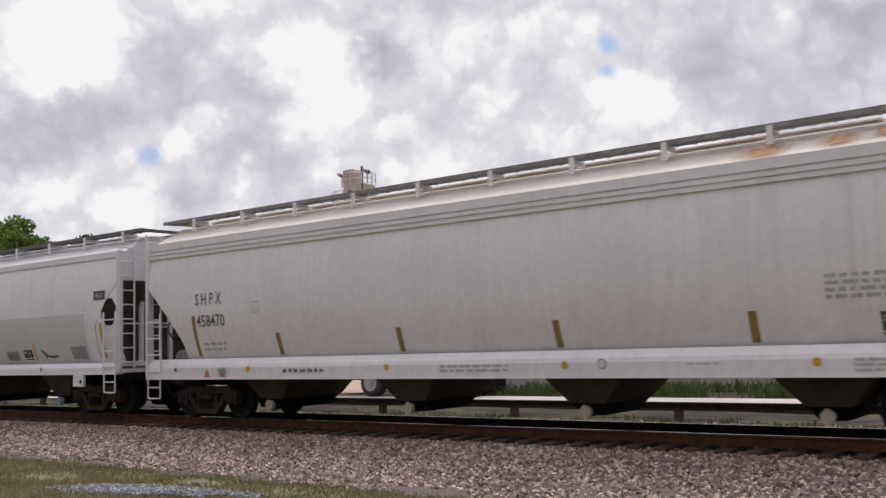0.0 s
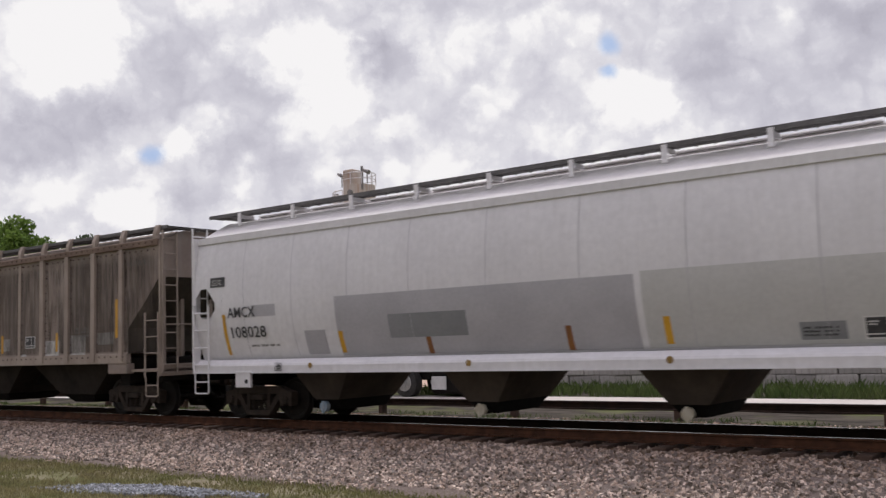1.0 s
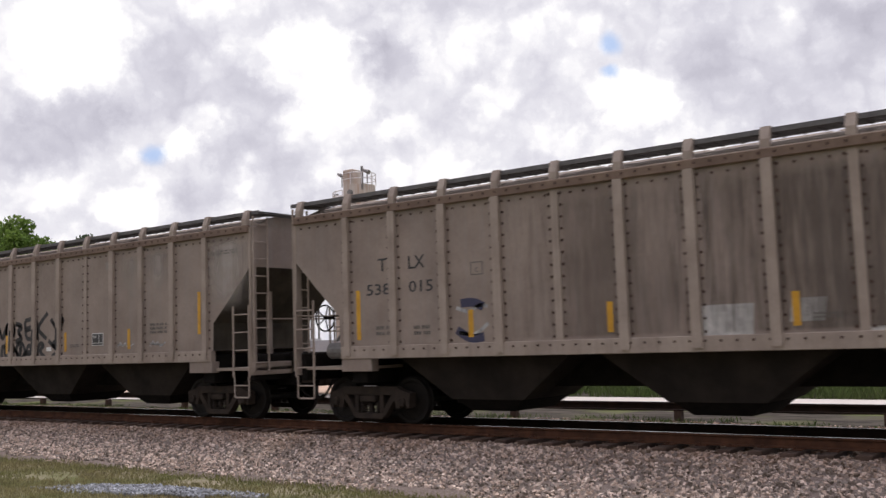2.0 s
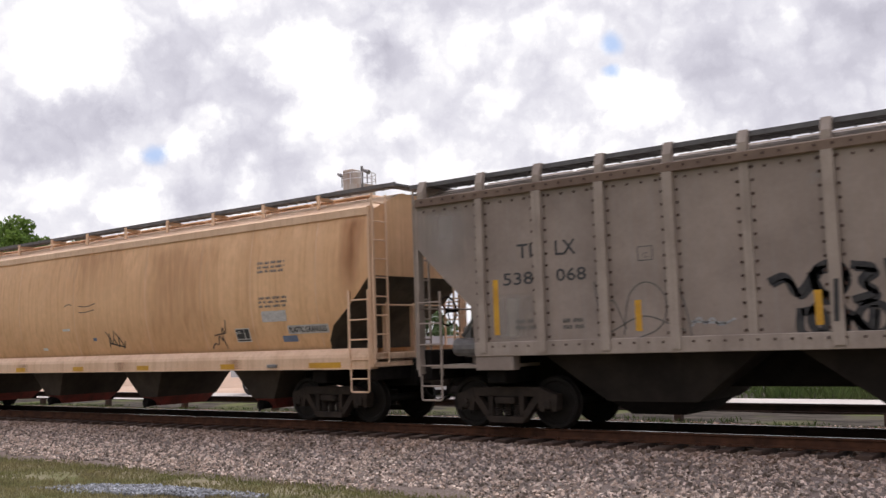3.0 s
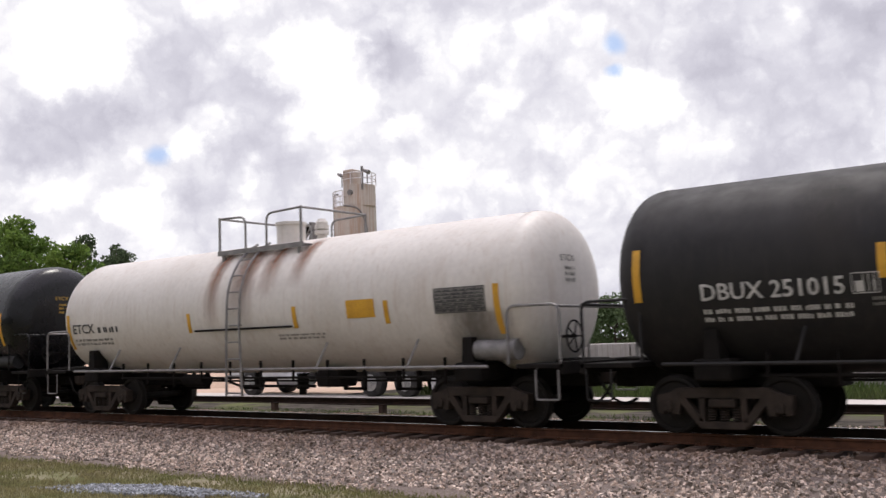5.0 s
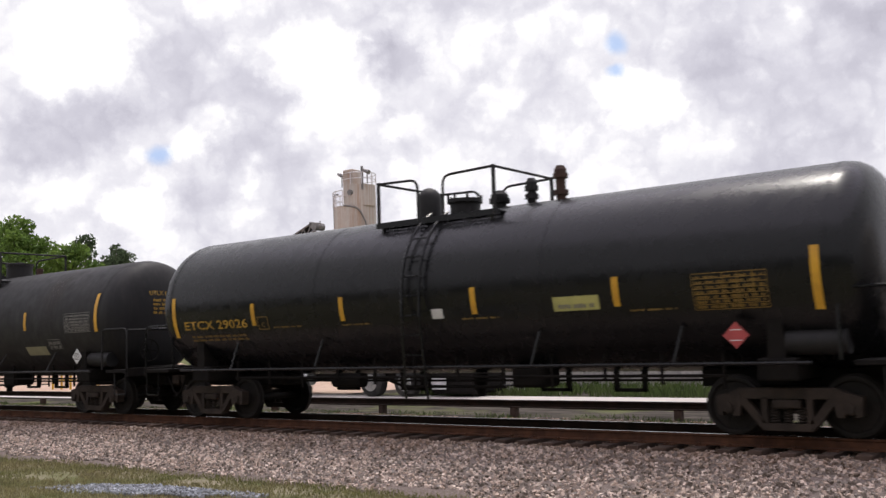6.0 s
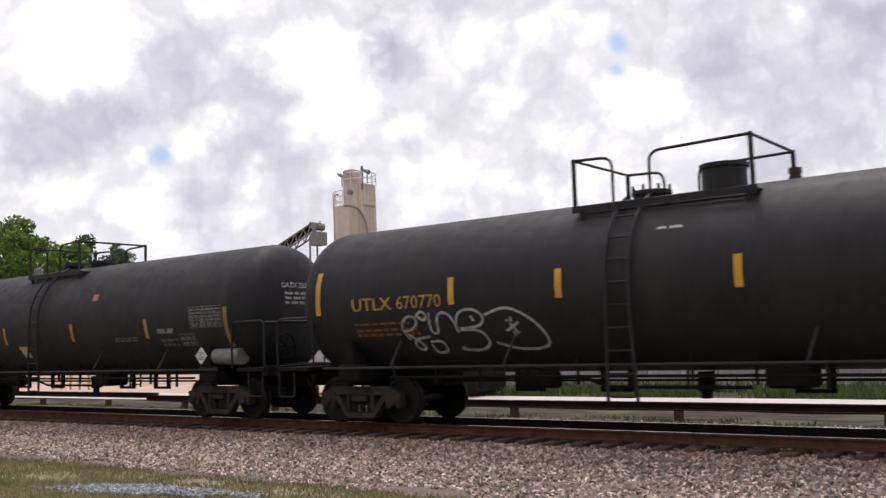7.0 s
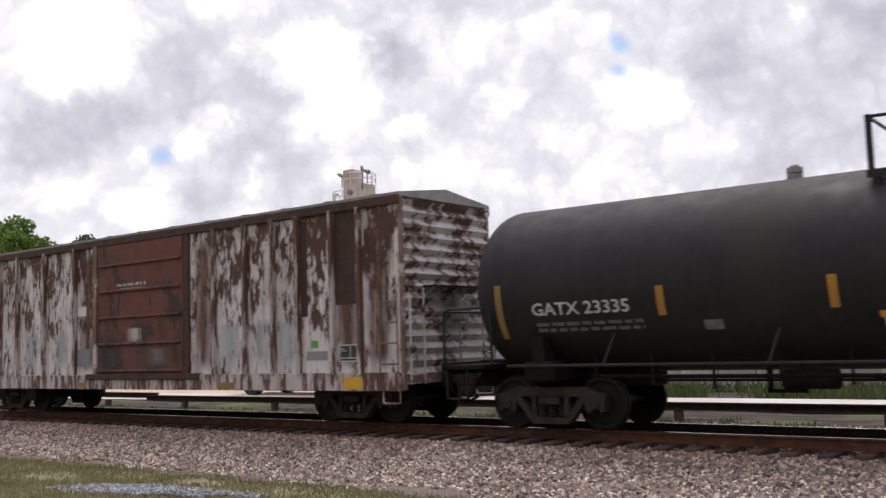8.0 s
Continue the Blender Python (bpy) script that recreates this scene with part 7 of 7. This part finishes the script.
# ---- the yard: silo, conveyor, truck, wall, trees ----
def silo():
    ob = tagged(new("cement_silo"), "rust-stained pale cement silo with a railed top", "silo")
    cx, cy = -54.7, 45.0
    bm = bmesh.new()
    add_rod(bm, (cx, cy, -0.6), (cx, cy, 13.2), 1.8, 40)
    part("lower_shell", bm, "silo_concrete", ob, "", True)
    bm = bmesh.new()
    add_rod(bm, (cx + 0.55, cy, 13.2), (cx + 0.55, cy, 15.0), 1.36, 36)
    part("upper_shell", bm, "silo_concrete", ob, "", True)
    bm = bmesh.new()
    add_box(bm, cx - 0.15, cx + 0.95, cy - 1.3, cy - 0.2, 14.0, 16.3, 0.05)
    part("filter_house", bm, "silo_concrete", ob)
    bm = bmesh.new()
    for z in (13.5, 14.0, 14.5):
        n = 14
        pts = [(cx + 1.86 * math.cos(math.pi * (0.55 + i / n)), cy + 1.86 * math.sin(math.pi * (0.55 + i / n)), z) for i in range(n + 1)]
        add_pipe(bm, pts, 0.045)
    for i in range(8):
        a = math.pi * (0.55 + i / 7)
        add_rod(bm, (cx + 1.86 * math.cos(a), cy + 1.86 * math.sin(a), 13.1), (cx + 1.86 * math.cos(a), cy + 1.86 * math.sin(a), 14.5), 0.045, 6)
    part("lower_railing", bm, "cool_white_paint", ob)
    bm = bmesh.new()
    for z in (15.5, 16.0):
        n = 20
        add_pipe(bm, [(cx + 0.55 + 1.4 * math.cos(2 * math.pi * i / n), cy + 1.4 * math.sin(2 * math.pi * i / n), z) for i in range(n + 1)], 0.04)
    for i in range(9):
        a = 2 * math.pi * i / 9
        add_rod(bm, (cx + 0.55 + 1.4 * math.cos(a), cy + 1.4 * math.sin(a), 15.0), (cx + 0.55 + 1.4 * math.cos(a), cy + 1.4 * math.sin(a), 16.0), 0.04, 6)
    part("upper_railing", bm, "cool_white_paint", ob)
    for x in (cx - 0.9, cx + 2.0):
        bm = bmesh.new()
        add_rod(bm, (x, cy - 0.6, 15.0), (x, cy - 0.6, 16.1), 0.05, 6)
        add_rod(bm, (x - 0.35, cy - 0.7, 16.2), (x + 0.3, cy - 0.7, 15.9), 0.12, 8, 0.2)
        part("floodlight", bm, "galvanised", ob)
    bm = bmesh.new()
    add_rod(bm, (cx + 1.6, cy - 0.8, 14.5), (cx + 1.6, cy - 0.8, 16.5), 0.11, 8)
    add_pipe(bm, bend([(cx - 1.9, cy - 0.6, -0.4), (cx - 1.9, cy - 0.6, 14.4), (cx - 1.1, cy - 0.9, 14.4)], 0.3), 0.07)
    add_pipe(bm, bend([(cx + 0.4, cy - 1.85, 13.2), (cx + 1.5, cy - 1.2, 13.0), (cx + 1.88, cy - 0.6, 11.5), (cx + 1.88, cy - 0.6, -0.4)], 0.6), 0.07)
    part("filling_pipe", bm, "galvanised", ob)
    bm = bmesh.new()
    add_rod(bm, (cx + 0.75, cy - 1.5, 14.3), (cx + 0.75, cy - 1.2, 14.3), 0.24, 18)
    part("round_hatch", bm, "galvanised", ob)


silo()


def conveyor():
    ob = tagged(new("belt_conveyor"), "inclined steel lattice belt conveyor on trestles", "conveyor")
    a, b = Vector((-75.0, 45.0, 6.0)), Vector((-59.6, 45.0, 11.7))
    bm = bmesh.new()
    up, across = Vector((-0.25, 0, 0.75)), Vector((0, 0.9, 0))
    n = 14
    for off in (Vector(), up, across, up + across):
        add_rod(bm, a + off, b + off, 0.09, 6)
    for i in range(n):
        p, q = a.lerp(b, i / n), a.lerp(b, (i + 1) / n)
        for side in (Vector(), across):
            add_rod(bm, p + side, q + up + side, 0.055, 6)
            add_rod(bm, q + side, q + up + side, 0.055, 6)
    part("lattice", bm, "galvanised", ob)
    bm = bmesh.new()
    add_box(bm, -0.1, (b - a).length, 0.05, 0.85, 0.55, 0.75, m=Matrix.Translation(a) @ Matrix.Rotation(-math.atan2(b.z - a.z, b.x - a.x), 4, "Y"))
    part("belt", bm, "grime", ob)
    bm = bmesh.new()
    add_rod(bm, b + Vector((0, -0.1, 0.4)), b + Vector((0, 1.0, 0.4)), 0.35, 14)
    add_box(bm, b.x - 0.5, b.x + 0.6, 44.9, 46.0, 10.4, 11.6, 0.05)
    for dx in (-0.6, 0.7):
        add_rod(bm, (b.x + dx, 45, 11.8), (b.x + dx, 45, 12.5), 0.05, 6)
    add_rod(bm, (b.x - 0.6, 45, 12.5), (b.x + 0.7, 45, 12.3), 0.05, 6)
    part("head_drum", bm, "galvanised", ob)
    bm = bmesh.new()
    for x, z in ((-70.0, 7.8), (-60.2, 11.3)):
        for y in (45.0, 45.9):
            add_rod(bm, (x, y, -0.5), (x, y, z), 0.09, 6)
        add_rod(bm, (x, 45.0, z * 0.5), (x, 45.9, z * 0.8), 0.06, 6)
    part("trestle", bm, "galvanised", ob)


conveyor()


def truck():
    ob = tagged(new("parked_truck"), "grey bulk truck with bright wheels parked on the yard road", "truck")
    y0, g = 12.6, -0.40
    bm = bmesh.new()
    add_box(bm, -32.3, -20.2, y0 + 0.5, y0 + 1.9, g + 0.6, g + 0.92, 0.03)
    part("chassis", bm, "grime", ob)
    bm = bmesh.new()
    add_loft(bm, [[(-28.6, y0 + 0.1, g + 1.2), (-20.0, y0 + 0.1, g + 1.2), (-20.0, y0 + 2.3, g + 1.2), (-28.6, y0 + 2.3, g + 1.2)],
                  [(-28.8, y0, g + 2.2), (-19.8, y0, g + 2.2), (-19.8, y0 + 2.4, g + 2.2), (-28.8, y0 + 2.4, g + 2.2)]])
    part("bulk_body", bm, "patch_grey", ob)
    bm = bmesh.new()
    add_loft(bm, [[(x, y0 + ya, g + z) for x, ya in ((-32.6, 0.05), (-29.2, 0.05), (-29.2, 2.35), (-32.6, 2.35))] for z in (0.75, 1.5)]
             + [[(x, y0 + ya, g + 2.3) for x, ya in ((-31.4, 0.2), (-29.2, 0.2), (-29.2, 2.2), (-31.4, 2.2))]])
    part("cab", bm, "truck_white", ob)
    bm = bmesh.new()
    add_rod(bm, (-29.6, y0 + 0.3, g + 0.7), (-27.9, y0 + 0.3, g + 0.7), 0.3, 16)
    part("fuel_tank", bm, "alloy", ob, "", True)
    bm = bmesh.new()
    add_box(bm, -21.5, -20.85, y0 - 0.02, y0 + 0.03, g + 0.28, g + 0.75, 0.01)
    part("mud_flap", bm, "truck_white", ob)
    bm = bmesh.new()
    add_box(bm, -21.6, -19.7, y0 + 0.1, y0 + 2.2, g + 0.12, g + 1.15, 0.08)
    part("hose_box", bm, "grime", ob)
    for x in (-31.27, -24.44, -22.75):
        for y in (y0 - 0.05, y0 + 1.9):
            bm = bmesh.new()
            add_rod(bm, (x, y, g + 0.52), (x, y + 0.06, g + 0.52), 0.44, 28, 0.53)
            add_rod(bm, (x, y + 0.06, g + 0.52), (x, y + 0.4, g + 0.52), 0.53, 28)
            w = part("wheel", bm, "tyre", ob, "", True)
            bm = bmesh.new()
            add_rod(bm, (x, y - 0.02, g + 0.52), (x, y + 0.04, g + 0.52), 0.31, 24, 0.34)
            add_rod(bm, (x, y - 0.10, g + 0.52), (x, y, g + 0.52), 0.13, 12)
            for i in range(8):
                q = 2 * math.pi * i / 8
                add_rod(bm, (x + 0.22 * math.cos(q), y - 0.05, g + 0.52 + 0.22 * math.sin(q)), (x + 0.22 * math.cos(q), y, g + 0.52 + 0.22 * math.sin(q)), 0.022, 6)
            part("rim", bm, "alloy", w, "bright metal rim")


truck()


def block_wall():
    ob = tagged(new("block_wall"), "wall of large weathered concrete blocks", "wall", kind="structure")
    rnd = random.Random(7)
    bm = bmesh.new()
    add_box(bm, -0.66, 0.66, -0.3, 0.3, 0, 0.6, 0.03)
    first = part("block", bm, "concrete", ob)
    first.matrix_basis = pose(-25.0, 18.3, -0.5)
    for row in range(3):
        for i in range(28):
            x = -25.0 + i * 1.345 + (0.67 if row % 2 else 0)
            if row == 2 and rnd.random() < 0.15:
                continue
            if (row, i) == (0, 0):
                continue
            b = new("block", first.data)
            b.parent = ob
            b.matrix_basis = pose(x + rnd.uniform(-0.02, 0.02), 18.3 + rnd.uniform(-0.05, 0.05), -0.5 + row * 0.61, 0, 0, rnd.uniform(-1.2, 1.2))


block_wall()


def sand_heap(x, y, r, h, seed):
    bm = bmesh.new()
    n, k = 28, 8
    rings = []
    for j in range(k + 1):
        t = j / k
        ring = []
        for i in range(n):
            a = 2 * math.pi * i / n
            rr = r * (1 - t) * (1 + 0.12 * noise.noise((math.cos(a) * 2 + seed, math.sin(a) * 2, t * 3))) + 0.01
            ring.append((x + rr * math.cos(a) * 1.8, y + rr * math.sin(a), -0.5 + h * (t ** 0.85) * (1 - 0.15 * t)))
        rings.append(ring)
    add_loft(bm, rings)
    tagged(part("sand_heap", bm, "sand", None, "", True), "heap of pale orange sand in the yard", "sand heap", "sand heaps in the yard")


sand_heap(-52, 22, 4.0, 2.2, 1)
sand_heap(-39, 20, 3.0, 1.3, 2)
sand_heap(-66, 24, 5.0, 2.8, 3)
strip("sand_yard", "flat pale orange sand floor of the yard", -110, -27, 13.7, 40.0, -0.40, "sand", "ground")


def guard_rail():
    ob = tagged(new("yellow_guard_rail"), "yellow steel guard rail in the sand yard", "guard rail")
    bm = bmesh.new()
    for z in (0.1, 0.6):
        add_rod(bm, (-51.0, 15.2, z), (-46.5, 15.2, z), 0.05, 8)
    part("bar", bm, "rail_yellow", ob)
    for i in range(6):
        bm = bmesh.new()
        add_rod(bm, (-51.0 + i * 0.9, 15.2, -0.5), (-51.0 + i * 0.9, 15.2, 0.65), 0.06, 8)
        part("post", bm, "rail_yellow", ob)


guard_rail()


def leaf_cloud(rng, centres, radii, per, size, flat=0.8):
    """Leaves as small bent quads scattered through clumps."""
    vs, fs = [], []
    base = 0
    for c, r in zip(centres, radii):
        n = int(per * r * r)
        d = rng.normal(size=(n, 3))
        d /= np.linalg.norm(d, axis=1)[:, None]
        p = np.array(c) + d * (r * rng.uniform(0.35, 1.0, (n, 1)) ** 0.6) * np.array([1, 1, flat])
        a = rng.normal(size=(n, 3))
        a /= np.linalg.norm(a, axis=1)[:, None]
        b = np.cross(a, rng.normal(size=(n, 3)))
        b /= np.linalg.norm(b, axis=1)[:, None] + 1e-9
        s = size * rng.uniform(0.5, 1.3, (n, 1))
        quad = np.stack([p - a * s, p - b * s * 0.55, p + a * s, p + b * s * 0.55], 1)
        vs.append(quad.reshape(-1, 3))
        fs.append((np.arange(n)[:, None] * 4 + np.arange(4)[None]) + base)
        base += n * 4
    return np.concatenate(vs).tolist(), np.concatenate(fs).tolist()


def tree(label, x, y, height, spread, leaf, seed, bare=0.3, per=70, size=0.32, clumps=26, group=""):
    rng = np.random.default_rng(seed)
    ob = tagged(new("tree"), label, "tree", group)
    bm = bmesh.new()
    g = -0.5
    top = Vector((x + rng.uniform(-0.4, 0.4), y, g + height * 0.82))
    prev, r = Vector((x, y, g)), height * 0.022 + 0.05
    pts = [prev]
    for i in range(1, 6):
        q = Vector((x, y, g)).lerp(top, i / 5) + Vector(rng.uniform(-0.2, 0.2, 3))
        add_rod(bm, prev, q, r, 8, r * 0.78)
        prev, r = q, r * 0.78
        pts.append(q)
    centres, radii = [], []
    for i in range(clumps):
        h = bare + (1 - bare) * rng.uniform(0.02, 1.0)
        a = rng.uniform(0, 2 * math.pi)
        w = spread * (math.sin(math.pi * min(1, (h - bare) / (1 - bare) * 0.85 + 0.15)) ** 0.6) * rng.uniform(0.25, 1.0)
        c = Vector((x + w * math.cos(a), y + w * math.sin(a), g + height * h * 0.96))
        k = min(int(h * 5), 4)
        add_rod(bm, pts[k], c, 0.05 + height * 0.004, 5, 0.02)
        centres.append(tuple(c))
        radii.append(spread * rng.uniform(0.2, 0.42))
    part("trunk", bm, "bark", ob)
    v, f = leaf_cloud(rng, centres, radii, per, size)
    crown = raw_part("crown", v, f, leaf, ob)
    return ob


tree("broad green leafy tree behind the yard", -81.2, 30, 14.2, 4.4, "leaf_mid", 1, 0.15, 150, 0.22, 38)
tree("broad green leafy tree behind the yard", -75.4, 31, 11.6, 3.6, "leaf_mid", 2, 0.1, 150, 0.22, 34)
tree("broad green leafy tree behind the yard", -88.0, 31, 14.0, 4.6, "leaf_mid", 3, 0.15, 150, 0.22, 36)
tree("broad green leafy tree behind the yard", -71.0, 33, 9.6, 3.2, "leaf_mid", 12, 0.1, 150, 0.22, 26)
tree("tall dark pine with open branches", -118.6, 60, 18.6, 3.6, "leaf_dark", 4, 0.55, 80, 0.26, 24)
tree("tall dark pine with open branches", -111.6, 60, 16.6, 3.4, "leaf_dark", 5, 0.55, 80, 0.26, 20)
tree("tall dark pine with open branches", -115.0, 62, 16.4, 3.4, "leaf_dark", 6, 0.5, 80, 0.26, 20)
tree("thin half-bare tree with open twigs", -22.5, 58, 10.4, 2.8, "leaf_thin", 7, 0.25, 60, 0.15, 34)
tree("thin half-bare tree with open twigs", -17.0, 60, 9.2, 2.4, "leaf_thin", 8, 0.25, 60, 0.15, 30)
tree("thin half-bare tree with open twigs", -10.5, 57, 10.0, 2.8, "leaf_thin", 9, 0.25, 60, 0.15, 30)
for i in range(16):
    rr = random.Random(100 + i)
    tree("dense green bushy tree at the far edge of the yard", -68 + i * 5.2 + rr.uniform(-1, 1), 66 + rr.uniform(-4, 6), rr.uniform(3.9, 5.6), rr.uniform(3.2, 4.4), "leaf_far", 200 + i, 0.02, 120, 0.22, 18, "trees along the far edge")


# ---- grass, weeds and the gravel patch ----
def grass(name, label, x0, x1, y0, y1, count, h, material, seed, keep):
    rng = np.random.default_rng(seed)
    px, py = rng.uniform(x0, x1, count), rng.uniform(y0, y1, count)
    k = np.array([keep(a, b) for a, b in zip(px, py)])
    px, py = px[k], py[k]
    n = len(px)
    pz = np.array([ground_z(a, b) for a, b in zip(px, py)]) - 0.01
    a = rng.uniform(0, 2 * np.pi, n)
    hh = h * rng.uniform(0.4, 1.3, n)
    lean = rng.uniform(0.1, 0.7, n) * hh
    b = rng.uniform(0, 2 * np.pi, n)
    w = 0.006 + 0.006 * rng.uniform(0, 1, n)
    v = np.zeros((n, 4, 3))
    v[:, 0] = np.stack([px - w * np.cos(a), py - w * np.sin(a), pz], -1)
    v[:, 1] = np.stack([px + w * np.cos(a), py + w * np.sin(a), pz], -1)
    v[:, 2] = np.stack([px + w * 0.7 * np.cos(a) + lean * 0.4 * np.cos(b), py + lean * 0.4 * np.sin(b), pz + hh * 0.6], -1)
    v[:, 3] = np.stack([px + lean * np.cos(b), py + lean * np.sin(b), pz + hh], -1)
    f = (np.arange(n)[:, None] * 4 + np.arange(4)[None]).tolist()
    tagged(raw_part(name, v.reshape(-1, 3).tolist(), f, material), label, "grass", kind="stuff")


grass("grass", "short patchy yellow-green grass beside the ballast", -27, -5, -8.5, -2.9, 95000, 0.07, "grass_blade", 21,
      lambda x, y: noise.noise((x * 0.5, y * 0.9, 1)) > -0.34 + 0.5 * noise.noise((x * 9, y * 9, 7)) and y < -3.1 - 0.3 * noise.noise((x, 0, 3)))
grass("weeds", "low weeds between the track and the yard barrier", -46, 6, 2.8, 7.0, 34000, 0.11, "grass_green", 22, lambda x, y: noise.noise((x * 0.6, y * 1.2, 4)) > 0.0)
grass("tall_grass", "tall green grass in front of the block wall", -24, 8, 13.7, 18.0, 14000, 0.38, "grass_green", 23, lambda x, y: noise.noise((x * 0.4, y * 0.4, 6)) > -0.25)
scatter_stones("gravel_patch", "patch of loose blue-grey gravel in the grass", -15.6, -10.4, -7.0, -4.0, 9000, 0.028,
               lambda x, y: ground_z(x, y) + 0.05 * max(0, 1 - ((x + 13) / 2.2) ** 2 - ((y + 5.4) / 0.9) ** 2), "blue_gravel", 24,
               lambda x, y: ((x + 13.3) / 1.9) ** 2 + ((y + 5.35 - 0.25 * (x + 13.3)) / 0.7) ** 2 < 1 + 0.5 * noise.noise((x * 2, y * 2, 8)))
scatter_stones("yard_stones", "loose grey stones between the track and the barrier", -40, 4, 2.6, 6.3, 16000, 0.028, ground_z, "ballast_stone", 25)


# ---- what moves ----
def motions():
    for car, x in cars:
        walk(car, [(t, pose(x + SPEED * t + GAIN * t * t, TRACK_Y, 0)) for t in range(9)])
    step = 88.0
    for w, dx in wheelsets:
        walk(w, [(i / 30, pose(dx, 0, WHEEL_R, 0, step * i, 0)) for i in range(241)])
    walk(backdrop, [(0, pose(0, 0, 0)), (8, pose(0, 0, 0, 0, 0, -0.7))])


motions()
